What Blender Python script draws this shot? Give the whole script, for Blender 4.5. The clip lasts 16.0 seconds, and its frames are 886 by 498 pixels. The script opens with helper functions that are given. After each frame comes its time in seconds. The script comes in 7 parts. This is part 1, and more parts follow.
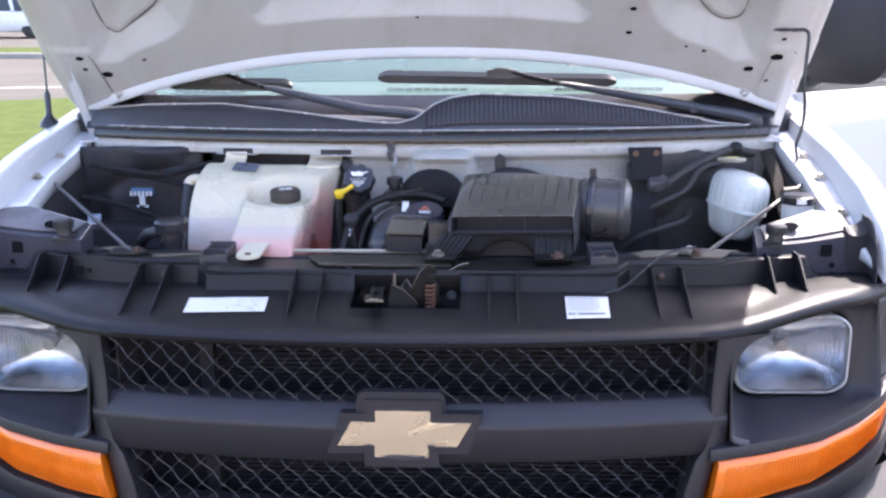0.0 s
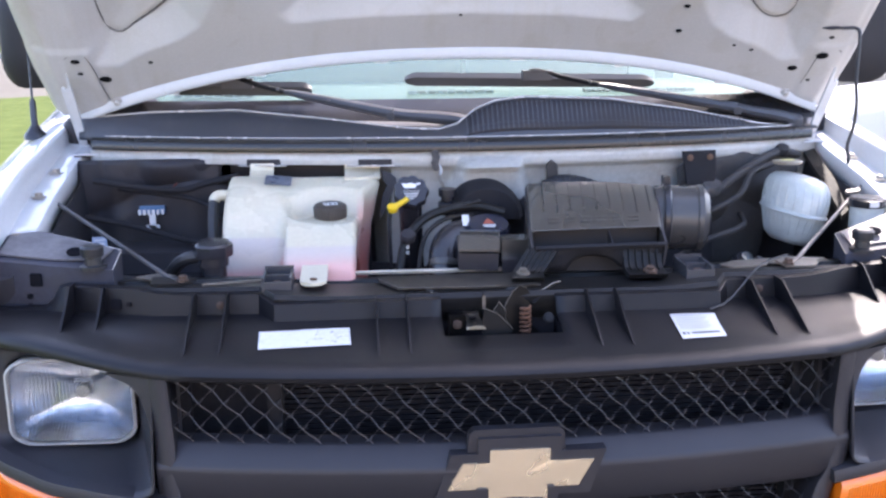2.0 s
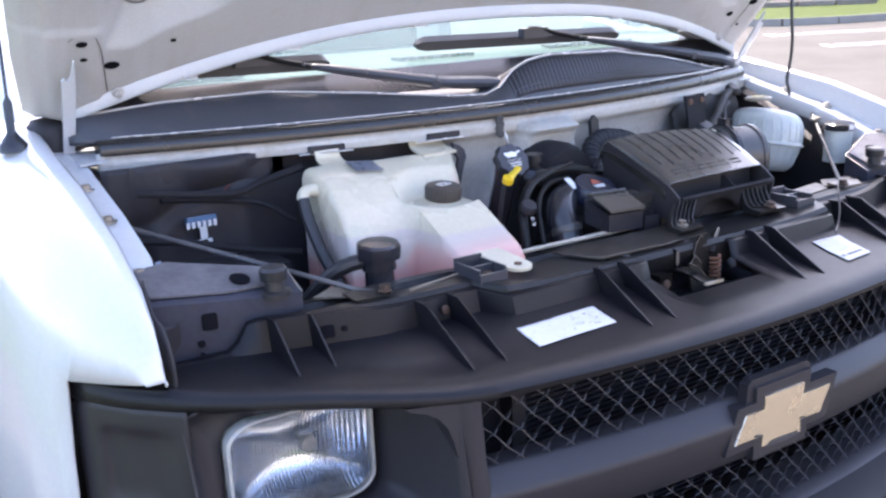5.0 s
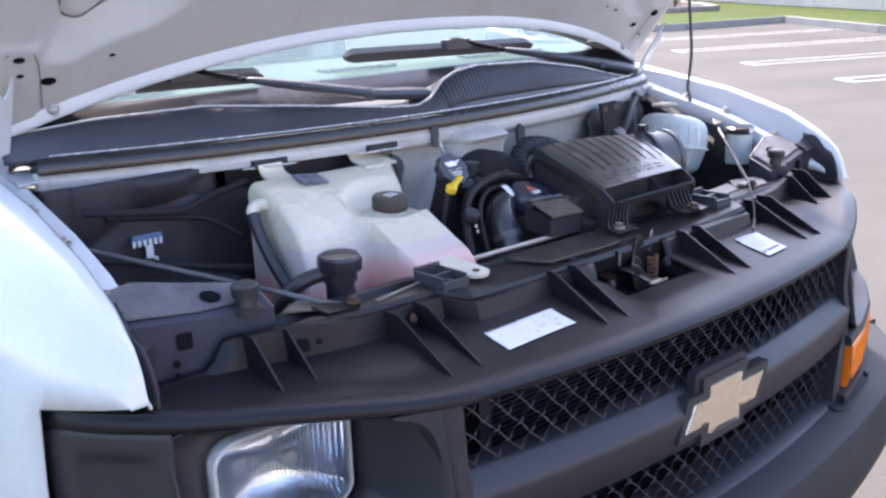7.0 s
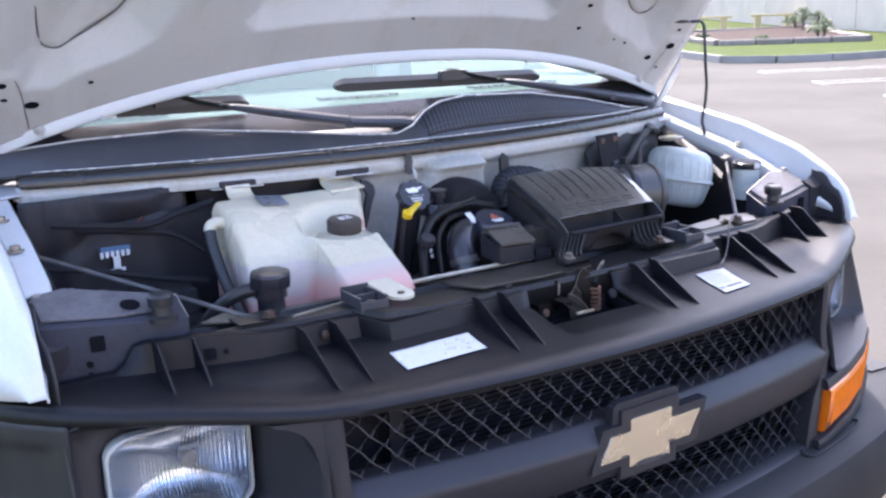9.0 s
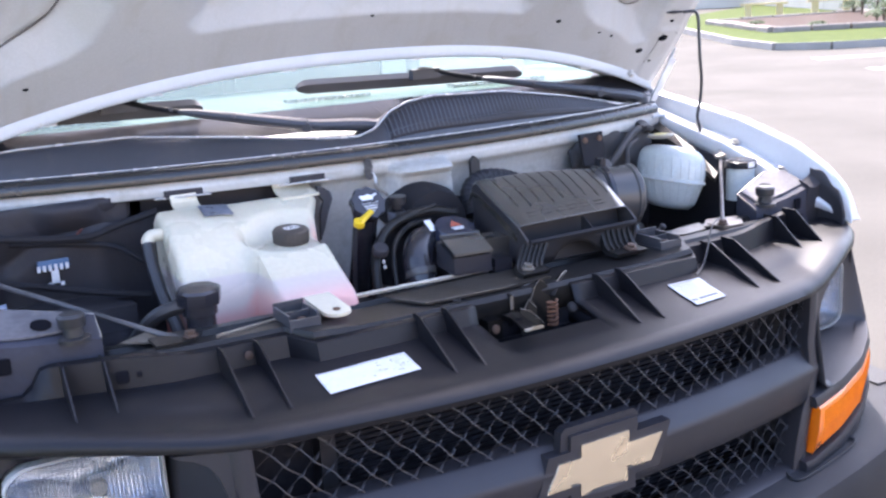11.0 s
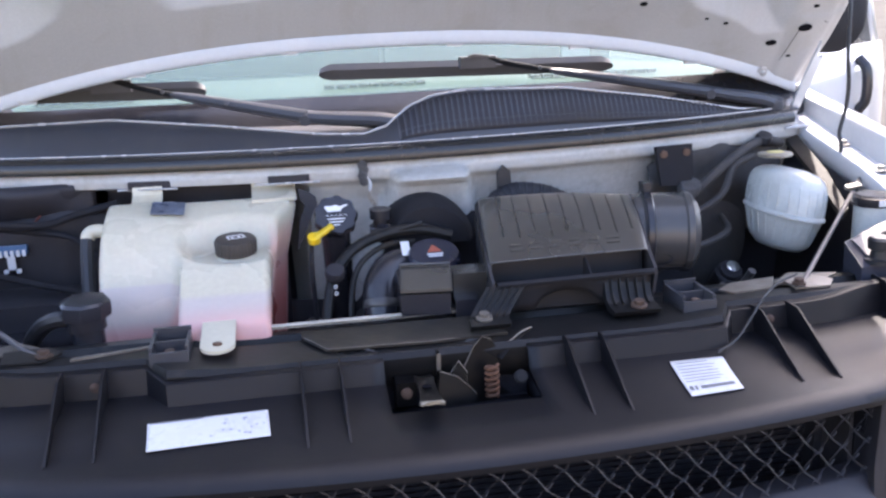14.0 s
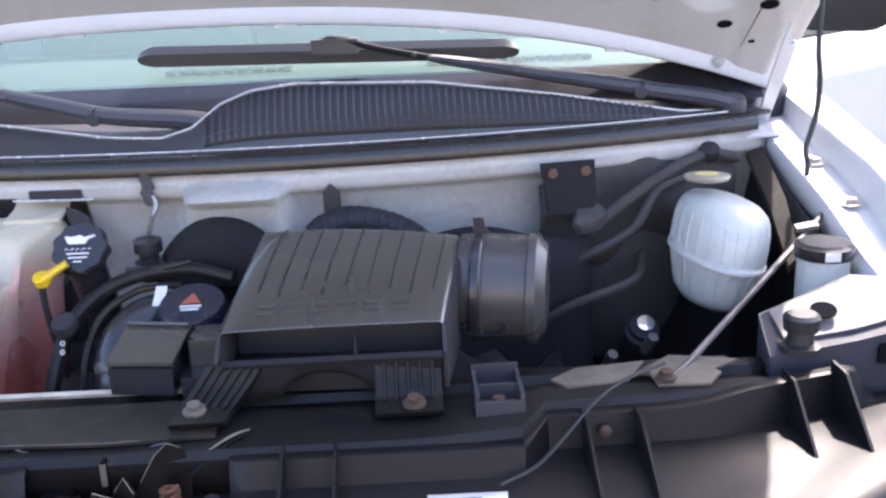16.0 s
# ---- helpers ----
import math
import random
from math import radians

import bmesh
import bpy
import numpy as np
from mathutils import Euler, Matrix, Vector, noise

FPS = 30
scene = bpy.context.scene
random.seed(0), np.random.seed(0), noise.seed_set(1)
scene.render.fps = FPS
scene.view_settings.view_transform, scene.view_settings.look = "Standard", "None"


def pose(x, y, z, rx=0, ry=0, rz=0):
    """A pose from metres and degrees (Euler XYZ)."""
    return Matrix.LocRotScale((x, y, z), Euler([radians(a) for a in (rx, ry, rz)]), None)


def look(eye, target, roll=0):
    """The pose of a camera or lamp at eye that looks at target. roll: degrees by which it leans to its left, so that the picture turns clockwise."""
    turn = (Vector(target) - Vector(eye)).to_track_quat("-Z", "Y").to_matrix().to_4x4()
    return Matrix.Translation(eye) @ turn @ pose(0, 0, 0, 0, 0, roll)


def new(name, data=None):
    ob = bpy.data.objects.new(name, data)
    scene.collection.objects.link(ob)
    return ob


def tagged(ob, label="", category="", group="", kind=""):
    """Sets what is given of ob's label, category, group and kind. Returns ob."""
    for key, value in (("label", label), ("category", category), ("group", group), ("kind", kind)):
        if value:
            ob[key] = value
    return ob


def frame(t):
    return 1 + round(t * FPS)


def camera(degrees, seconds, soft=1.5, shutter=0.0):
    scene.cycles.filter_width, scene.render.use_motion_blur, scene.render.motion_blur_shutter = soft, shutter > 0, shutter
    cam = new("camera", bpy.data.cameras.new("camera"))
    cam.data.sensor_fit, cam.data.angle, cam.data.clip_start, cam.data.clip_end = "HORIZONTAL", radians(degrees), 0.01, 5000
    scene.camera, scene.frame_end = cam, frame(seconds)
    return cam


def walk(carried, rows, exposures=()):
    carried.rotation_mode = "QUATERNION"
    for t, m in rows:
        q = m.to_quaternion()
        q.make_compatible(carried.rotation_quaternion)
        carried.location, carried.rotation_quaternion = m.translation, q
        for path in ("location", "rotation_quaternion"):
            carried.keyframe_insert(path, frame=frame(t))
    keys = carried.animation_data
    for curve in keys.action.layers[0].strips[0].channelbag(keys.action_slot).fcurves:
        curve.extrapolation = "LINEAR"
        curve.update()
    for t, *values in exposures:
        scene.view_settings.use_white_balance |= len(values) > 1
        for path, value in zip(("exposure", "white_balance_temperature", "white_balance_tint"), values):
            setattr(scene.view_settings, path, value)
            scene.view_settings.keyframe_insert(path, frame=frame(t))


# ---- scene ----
cam = camera(49.7, 16.0, soft=2.5)
PATH = [
    (0, (0.126, -1.632, 1.487), (0.044, 0.315, 1.04), -0.3),
    (0.5, (0.124, -1.623, 1.492), (0.016, 0.325, 1.052), -0.3),
    (1, (0.079, -1.589, 1.487), (-0.041, 0.358, 1.046), -0.5),
    (1.5, (-0.068, -1.541, 1.497), (-0.076, 0.414, 1.073), 0.0),
    (2, (-0.224, -1.474, 1.49), (-0.051, 0.466, 1.038), -0.4),
    (2.5, (-0.289, -1.354, 1.49), (-0.088, 0.578, 1.011), -0.1),
    (3, (-0.34, -1.211, 1.489), (-0.102, 0.724, 1.041), -1.1),
    (3.5, (-0.501, -1.215, 1.485), (-0.12, 0.69, 1.009), -1.4),
    (3.7, (-0.605, -1.236, 1.486), (-0.137, 0.648, 1.005), -1.9),
    (5.8, (-1.281, -0.945, 1.515), (-0.063, 0.552, 0.988), -1.9),
    (6, (-1.294, -0.949, 1.52), (-0.061, 0.542, 1.015), -2.1),
    (6.5, (-1.287, -0.952, 1.513), (-0.004, 0.5, 1.018), -2.2),
    (7, (-1.255, -0.975, 1.512), (0.008, 0.481, 0.98), -2.2),
    (7.5, (-1.127, -1.039, 1.517), (0.062, 0.485, 1.005), -1.7),
    (8, (-0.999, -1.111, 1.516), (0.025, 0.537, 1.029), -1.6),
    (10.3, (-1.062, -1.28, 1.507), (0.001, 0.354, 1.06), -2.7),
    (10.5, (-0.97, -1.279, 1.513), (0.04, 0.387, 1.062), -2.6),
    (11, (-0.819, -1.229, 1.51), (0.119, 0.472, 1.032), -3.3),
    (11.5, (-0.639, -1.103, 1.513), (0.24, 0.63, 1.041), -4.1),
    (12, (-0.434, -1.07, 1.497), (0.308, 0.722, 1.012), -3.8),
    (12.5, (-0.273, -1.11, 1.505), (0.26, 0.74, 0.962), -1.9),
    (13, (-0.256, -1.126, 1.512), (0.214, 0.743, 0.978), -2.5),
    (13.5, (-0.239, -1.128, 1.506), (0.172, 0.761, 0.992), -2.1),
    (14, (-0.215, -1.126, 1.506), (0.123, 0.778, 0.994), -2.2),
    (14.5, (-0.184, -1.054, 1.505), (0.103, 0.851, 0.969), -2.8),
    (15, (-0.108, -0.923, 1.51), (0.197, 0.988, 1.003), -2.5),
    (15.5, (0.115, -0.877, 1.505), (0.219, 1.047, 0.968), -1.8),
    (16, (0.269, -0.803, 1.502), (0.325, 1.11, 0.92), -2.3),
]
EXPOSURES = [(t, stops + 2.33, kelvin, 20) for t, stops, kelvin in (
    (0.0, 0.36, 6550), (2.0, 0.42, 6550), (3.5, 0.6, 6600), (6.5, 0.13, 6400), (8.0, 0.2, 6300), (10.5, 0.42, 6350), (11.0, 0.5, 6400),
    (12.5, 0.11, 6650), (14.5, 0.3, 6700), (16.0, 0.34, 6700))]
walk(cam, [(t, look(eye, target, roll)) for t, eye, target, roll in PATH],
     EXPOSURES)

# ---- world, sun, exposure ----
SUN = Vector((0.43, 0.62, 1.0)).normalized()
world = bpy.data.worlds.new("world")
scene.world = world
world.use_nodes = True
wn = world.node_tree.nodes
sky = wn.new("ShaderNodeTexSky")
sky.sky_type, sky.sun_disc = "NISHITA", False
sky.sun_elevation, sky.sun_rotation = math.asin(SUN.z), math.atan2(SUN.x, SUN.y)
sky.dust_density, sky.air_density = 2.5, 1.0
wn["Background"].inputs["Strength"].default_value = 0.15
world.node_tree.links.new(sky.outputs["Color"], wn["Background"].inputs["Color"])
sun = new("sun", bpy.data.lights.new("sun", "SUN"))
sun.data.energy, sun.data.angle, sun.data.color = 2.4, radians(0.6), (1.0, 0.95, 0.87)
sun.matrix_world = look(SUN * 30, (0, 0, 0))


# ---- materials ----
def mat(name, base, rough=0.5, metal=0.0, dark=None, scale=8.0, amount=0.35, fine=120.0, bump=0.15, spot=None, spots=0.0,
        coat=0.0, rvar=0.12, spec=0.5, random_tone=0.0, sheen=0.0):
    """A surface with broad stains (noise at scale), fine grain (noise at fine), bump and, if spot is given, blotches of dirt."""
    m = bpy.data.materials.new(name)
    m.use_nodes = True
    nt = m.node_tree
    b = nt.nodes["Principled BSDF"]
    N, L = nt.nodes.new, nt.links.new
    co = N("ShaderNodeTexCoord").outputs["Object"]

    def noise_tex(s, detail=5.0, dist=0.0):
        n = N("ShaderNodeTexNoise")
        n.inputs["Scale"].default_value, n.inputs["Detail"].default_value, n.inputs["Distortion"].default_value = s, detail, dist
        L(co, n.inputs["Vector"])
        return n.outputs["Fac"]

    def mixc(fac, a, c, blend="MIX"):
        x = N("ShaderNodeMix")
        x.data_type, x.blend_type = "RGBA", blend
        for sock, v in ((x.inputs[0], fac), (x.inputs[6], a), (x.inputs[7], c)):
            if hasattr(v, "is_linked"):
                L(v, sock)
            else:
                sock.default_value = v if isinstance(v, float) else (*v, 1)
        return x.outputs[2]

    def ramp(v, lo, hi, top=1.0):
        r = N("ShaderNodeMapRange")
        r.inputs[1].default_value, r.inputs[2].default_value, r.inputs[4].default_value = lo, hi, top
        L(v, r.inputs[0])
        return r.outputs[0]

    broad, grain = noise_tex(scale, 6.0, 0.4), noise_tex(fine, 3.0)
    col = mixc(ramp(broad, 0.35, 0.7, amount), base, dark or tuple(v * 0.55 for v in base))
    col = mixc(ramp(grain, 0.4, 0.75, amount * 0.5), col, tuple(min(1, v * 1.35) for v in base))
    if spot:
        col = mixc(ramp(noise_tex(scale * 2.7, 8.0, 0.8), 0.58 - 0.1 * spots, 0.66, min(1.0, spots)), col, spot)
    if random_tone:
        info = N("ShaderNodeObjectInfo").outputs["Random"]
        hsv = N("ShaderNodeHueSaturation")
        L(ramp(info, 0.0, 1.0), hsv.inputs["Value"])
        hsv.inputs["Saturation"].default_value = 1.0
        r = hsv.inputs["Value"].links[0].from_node
        r.inputs[3].default_value, r.inputs[4].default_value = 1 - random_tone, 1 + random_tone
        L(col, hsv.inputs["Color"])
        col = hsv.outputs["Color"]
    L(col, b.inputs["Base Color"])
    rr = N("ShaderNodeMapRange")
    rr.inputs[3].default_value, rr.inputs[4].default_value = max(0.02, rough - rvar), min(1.0, rough + rvar)
    L(broad, rr.inputs[0])
    L(rr.outputs[0], b.inputs["Roughness"])
    b.inputs["Metallic"].default_value, b.inputs["Coat Weight"].default_value = metal, coat
    b.inputs["Specular IOR Level"].default_value = spec
    if sheen:  # a film of fine dust
        b.inputs["Sheen Weight"].default_value, b.inputs["Sheen Roughness"].default_value = sheen, 0.35
        b.inputs["Sheen Tint"].default_value = (1.0, 0.93, 0.82, 1)
    if bump:
        bp = N("ShaderNodeBump")
        bp.inputs["Strength"].default_value, bp.inputs["Distance"].default_value = bump, 0.002
        L(grain, bp.inputs["Height"])
        L(bp.outputs["Normal"], b.inputs["Normal"])
    return m


white_paint = mat("white_paint", (0.54, 0.5535, 0.5715), 0.22, dark=(0.486, 0.495, 0.504), scale=3, amount=0.3, bump=0.02, coat=0.6, rvar=0.05)
hood_under = mat("hood_underside", (0.4386, 0.43, 0.4171), 0.4, dark=(0.344, 0.3311, 0.3096), scale=4, amount=0.4, fine=300, bump=0.01, spot=(0.3612, 0.3311, 0.2838), spots=0.4)
firewall_paint = mat("firewall_paint", (0.45, 0.45, 0.432), 0.45, dark=(0.342, 0.324, 0.288), scale=9, amount=0.6, bump=0.08, spot=(0.27, 0.234, 0.18), spots=0.3)
trim_plastic = mat("trim_plastic", (0.042, 0.044, 0.053), 0.32, dark=(0.03, 0.031, 0.036), scale=7, amount=0.5, fine=700, bump=0.12, spot=(0.07, 0.066, 0.062), spots=0.25)
corner_plastic = mat("cowl_corner_plastic", (0.09, 0.088, 0.09), 0.28, dark=(0.06, 0.058, 0.06), scale=9, amount=0.5, bump=0.06)
# One plastic in two tones: lit front paler, shaded shelf darker.
fascia_plastic = mat("lit_fascia_plastic", (0.022, 0.0215, 0.027), 0.48, dark=(0.015, 0.0148, 0.019), scale=5, amount=0.6, fine=900, bump=0.12, spec=0.42, rvar=0.08, spot=(0.03, 0.028, 0.03), spots=0.25)
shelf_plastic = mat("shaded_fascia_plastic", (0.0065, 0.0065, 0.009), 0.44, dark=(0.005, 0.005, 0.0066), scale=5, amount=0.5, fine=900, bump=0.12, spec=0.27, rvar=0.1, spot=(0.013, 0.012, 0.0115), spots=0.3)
bumper_plastic = mat("bumper_plastic", (0.026, 0.026, 0.029), 0.65, dark=(0.018, 0.018, 0.02), scale=6, amount=0.5, fine=900, bump=0.2, spec=0.2)
bay_black = mat("bay_black", (0.03, 0.029, 0.035), 0.5, dark=(0.038, 0.035, 0.035), scale=12, amount=0.6, bump=0.2, spot=(0.04, 0.036, 0.032), spots=0.3, spec=0.22)
deep_black = mat("deep_black_plastic", (0.022, 0.022, 0.027), 0.5, dark=(0.03, 0.028, 0.028), scale=12, amount=0.6, bump=0.1, spec=0.2)
dull_black = mat("dull_black", (0.018, 0.018, 0.0215), 0.75, dark=(0.025, 0.023, 0.023), scale=12, amount=0.6, bump=0.2, spec=0.12)
satin_black = mat("satin_black", (0.019, 0.019, 0.025), 0.2, dark=(0.02, 0.0185, 0.019), scale=10, amount=0.5, bump=0.1, spot=(0.045, 0.042, 0.038), spots=0.25)
airbox_plastic = mat("airbox_plastic", (0.046, 0.045, 0.047), 0.26, dark=(0.06, 0.056, 0.052), scale=7, amount=0.6, fine=400, bump=0.05, spot=(0.1, 0.09, 0.075), spots=0.25)
lid_plastic = mat("airbox_lid_plastic", (0.035, 0.0325, 0.03), 0.27, dark=(0.053, 0.047, 0.041), scale=6, amount=0.6, fine=500, bump=0.04, spot=(0.065, 0.057, 0.047), spots=0.25, spec=0.8, sheen=0.05, coat=0.4)
# Ribs darker than their lid: the shadow lines beside them put into colour.
lid_rib = mat("shaded_rib_plastic", (0.026, 0.0235, 0.021), 0.3, dark=(0.036, 0.032, 0.028), scale=8, amount=0.6, bump=0.04)
dusty_black = mat("dusty_black_paint", (0.04, 0.042, 0.057), 0.55, dark=(0.028, 0.028, 0.036), scale=9, amount=0.7, bump=0.15, spot=(0.05, 0.045, 0.042), spots=0.35, spec=0.22)
# Dusty top of the end plates, its colour also raised for light from above.
skylit_dusty_apron = mat("skylit_dusty_apron", (0.12, 0.115, 0.122), 0.5, dark=(0.06, 0.058, 0.065), scale=11, amount=0.8, bump=0.15, spot=(0.045, 0.045, 0.055), spots=0.35, spec=0.3)
latch_black = mat("greasy_latch_steel", (0.004, 0.004, 0.0046), 0.35, dark=(0.0065, 0.006, 0.0055), scale=30, amount=0.6, bump=0.1, spec=0.12)
dusty_brown = mat("dusty_brace", (0.026, 0.023, 0.02), 0.4, dark=(0.016, 0.0145, 0.013), scale=14, amount=0.7, bump=0.15, spot=(0.07, 0.055, 0.038), spots=0.3, spec=0.25)
tan_metal = mat("dusty_tan_metal", (0.17, 0.15, 0.125), 0.35, 0.2, dark=(0.08, 0.068, 0.056), scale=25, amount=0.7, bump=0.1, spot=(0.15, 0.08, 0.05), spots=0.3)
rail_metal = mat("bare_rail_metal", (0.62, 0.57, 0.48), 0.35, 0.1, dark=(0.28, 0.255, 0.22), scale=14, amount=0.6, bump=0.08)
seam_grey = mat("seam_sealant", (0.1, 0.093, 0.09), 0.6, dark=(0.07, 0.063, 0.06), scale=20, amount=0.6, bump=0.1)
# Paler, bluer white than the underside: skylight along the rim put into colour.
lit_hem_white = mat("lit_hem_white", (0.4816, 0.4988, 0.516), 0.35, dark=(0.4988, 0.5074, 0.516), scale=4, amount=0.3, bump=0.02, coat=0.5)
wiper_grey = mat("wiper_grey", (0.05, 0.053, 0.064), 0.45, dark=(0.036, 0.038, 0.046), scale=15, amount=0.5, bump=0.1)
blade_black = mat("blade_black", (0.035, 0.037, 0.043), 0.4, dark=(0.014, 0.015, 0.017), scale=20, amount=0.4, bump=0.1)
hose_black = mat("hose_rubber", (0.027, 0.027, 0.032), 0.55, dark=(0.024, 0.022, 0.022), scale=14, amount=0.5, bump=0.2, spec=0.25)
seal_rubber = mat("seal_rubber", (0.014, 0.0135, 0.0135), 0.25, dark=(0.022, 0.02, 0.019), scale=14, amount=0.6, bump=0.05, spec=0.6)
# Black rubber coloured paler, to imitate haze over the driver's corner.
hazed_rubber = mat("hazed_rubber", (0.055, 0.052, 0.051), 0.6, dark=(0.038, 0.036, 0.037), scale=16, amount=0.7, bump=0.15, spot=(0.07, 0.06, 0.05), spots=0.3, spec=0.2)
rubber = mat("rubber", (0.018, 0.018, 0.021), 0.45, scale=14, amount=0.5, bump=0.2, spot=(0.04, 0.038, 0.036), spots=0.3)
core_paint = mat("core_support_paint", (0.011, 0.011, 0.012), 0.32, dark=(0.019, 0.0175, 0.016), scale=8, amount=0.6, bump=0.1, spot=(0.05, 0.042, 0.034), spots=0.25, spec=0.2)
dull_steel = mat("dull_steel", (0.42, 0.4, 0.37), 0.4, 0.85, dark=(0.25, 0.22, 0.18), scale=20, amount=0.6, bump=0.15, spot=(0.2, 0.12, 0.07), spots=0.3)
brace_steel = mat("brace_steel", (0.11, 0.108, 0.112), 0.4, 0.3, dark=(0.03, 0.028, 0.027), scale=20, amount=0.6, bump=0.15, spec=0.2)
# Near-black without gloss: discs and sheets that stand for shade inside openings.
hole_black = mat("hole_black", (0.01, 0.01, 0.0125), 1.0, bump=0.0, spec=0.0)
rust_dark = mat("dark_rusty_steel", (0.075, 0.045, 0.032), 0.75, 0.2, dark=(0.045, 0.028, 0.02), scale=60, amount=0.8, bump=0.5)
rust = mat("rusty_steel", (0.13, 0.075, 0.05), 0.75, 0.2, dark=(0.09, 0.05, 0.03), scale=60, amount=0.8, bump=0.5)
edge_grey = mat("pale_edge", (0.578, 0.5355, 0.4845), 0.25, 0.5, dark=(0.34, 0.3145, 0.2805), scale=30, amount=0.4, bump=0.0)
rod_black = mat("wiper_rod", (0.018, 0.019, 0.022), 0.75, dark=(0.013, 0.014, 0.016), scale=15, amount=0.5, bump=0.1, spec=0.12)
rust_orange = mat("orange_rust", (0.1, 0.042, 0.02), 0.8, dark=(0.05, 0.022, 0.013), scale=70, amount=0.8, bump=0.6)
# Back strands coloured darker than the front wire, for their recessed shade.
wire_dark = mat("shaded_grille_wire", (0.016, 0.016, 0.02), 0.45, dark=(0.015, 0.015, 0.018), scale=30, amount=0.5, bump=0.1, spec=0.3)
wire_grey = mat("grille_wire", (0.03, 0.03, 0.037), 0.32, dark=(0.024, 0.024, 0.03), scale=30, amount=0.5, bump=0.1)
fin_black = mat("condenser_fins", (0.018, 0.018, 0.023), 0.7, scale=40, amount=0.5, bump=0.3, spot=(0.026, 0.024, 0.024), spots=0.4, spec=0.1)
bottle_white = mat("bottle_plastic", (0.5612, 0.5244, 0.414), 0.28, dark=(0.506, 0.4416, 0.3036), scale=6, amount=0.4, bump=0.006)
reservoir_white = mat("reservoir_plastic", (0.4836, 0.5115, 0.4929), 0.3, dark=(0.3906, 0.4185, 0.3999), scale=14, amount=0.5, bump=0.04, spot=(0.372, 0.372, 0.3348), spots=0.2)
paper = mat("paper_label", (0.528, 0.528, 0.5368), 0.5, dark=(0.5808, 0.5808, 0.5808), scale=25, amount=0.35, bump=0.02, spot=(0.352, 0.352, 0.352), spots=0.4)
print_grey = mat("label_print", (0.13, 0.13, 0.14), 0.6, bump=0.0)
print_white = mat("white_print", (0.675, 0.675, 0.684), 0.5, bump=0.0)
tag_blue = mat("pale_blue_tag", (0.3, 0.36, 0.48), 0.5, dark=(0.2, 0.25, 0.36), scale=60, amount=0.5, bump=0.0)
label_dark = mat("dark_label", (0.05, 0.06, 0.09), 0.3, dark=(0.25, 0.28, 0.34), scale=40, amount=0.7, bump=0.0)
yellow_plastic = mat("yellow_plastic", (0.675, 0.45, 0.018), 0.35, bump=0.05, dark=(0.54, 0.342, 0.018), amount=0.3)
amber_plastic = mat("amber_lens", (0.7176, 0.1564, 0.0074), 0.18, dark=(0.5704, 0.1012, 0.0055), scale=12, amount=0.35, bump=0.0, coat=0.8)
amber_rib = mat("amber_lens_ribbing", (0.8096, 0.2208, 0.0129), 0.2, dark=(0.644, 0.138, 0.0064), scale=40, amount=0.5, bump=0.0, coat=0.8)
gold = mat("gold_emblem", (0.7812, 0.6882, 0.5394), 0.26, 0.9, dark=(0.6696, 0.5394, 0.372), scale=10, amount=0.4, fine=400, bump=0.08)
chrome = mat("chrome_reflector", (0.95, 0.97, 1.0), 0.08, 1.0, dark=(0.8, 0.83, 0.88), scale=30, amount=0.5, fine=38, bump=1.0, rvar=0.05)
fluted_chrome = chrome.copy()
fluted_chrome.name = "fluted_chrome"
lamp_rim = mat("lamp_rim", (0.42, 0.42, 0.41), 0.3, dark=(0.22, 0.22, 0.215), scale=30, amount=0.4, bump=0.0)
red_wire = mat("red_wire", (0.11, 0.024, 0.016), 0.5, bump=0.0)
red_print = mat("red_print", (0.42, 0.1, 0.06), 0.5, bump=0.0)
blue_plastic = mat("blue_plastic", (0.03, 0.11, 0.24), 0.4, bump=0.05)
cap_black = mat("dusty_cap_plastic", (0.042, 0.035, 0.03), 0.5, dark=(0.06, 0.05, 0.042), scale=30, amount=0.6, bump=0.1, spec=0.35)
cap_tan = mat("weathered_cap", (0.34, 0.3, 0.24), 0.5, dark=(0.2, 0.17, 0.13), scale=30, amount=0.6, bump=0.1)
navy_cap = mat("navy_cap", (0.015, 0.018, 0.035), 0.25, bump=0.05, scale=20)
asphalt = mat("asphalt", (0.0828, 0.0774, 0.0684), 0.95, dark=(0.0576, 0.054, 0.0477), scale=0.6, amount=0.6, fine=60, bump=0.8, spot=(0.1125, 0.1044, 0.09), spots=0.16, spec=0.08)
line_paint = mat("line_paint", (0.45, 0.441, 0.423), 0.85, dark=(0.306, 0.297, 0.279), scale=4, amount=0.5, bump=0.2)
kerb_stone = mat("kerb_concrete", (0.27, 0.252, 0.225), 0.85, scale=2, amount=0.4, fine=80, bump=0.4)
grass_mat = mat("grass", (0.0558, 0.0756, 0.0198), 0.95, dark=(0.0306, 0.045, 0.0117), scale=5.0, amount=0.85, fine=32, bump=0.7, spot=(0.0855, 0.0945, 0.0225), spots=0.45, spec=0.05)
mulch = mat("mulch", (0.09, 0.055, 0.04), 0.95, scale=6, amount=0.7, fine=60, bump=0.8)
wall_render = mat("garden_wall_render", (0.558, 0.495, 0.405), 0.85, scale=1.2, amount=0.3, bump=0.3)
timber = mat("bench_timber", (0.558, 0.432, 0.216), 0.7, dark=(0.45, 0.324, 0.153), scale=8, amount=0.5, fine=90, bump=0.2)
stone_edge = mat("edging_stone", (0.243, 0.207, 0.18), 0.85, scale=7, amount=0.6, fine=60, bump=0.4, random_tone=0.15)
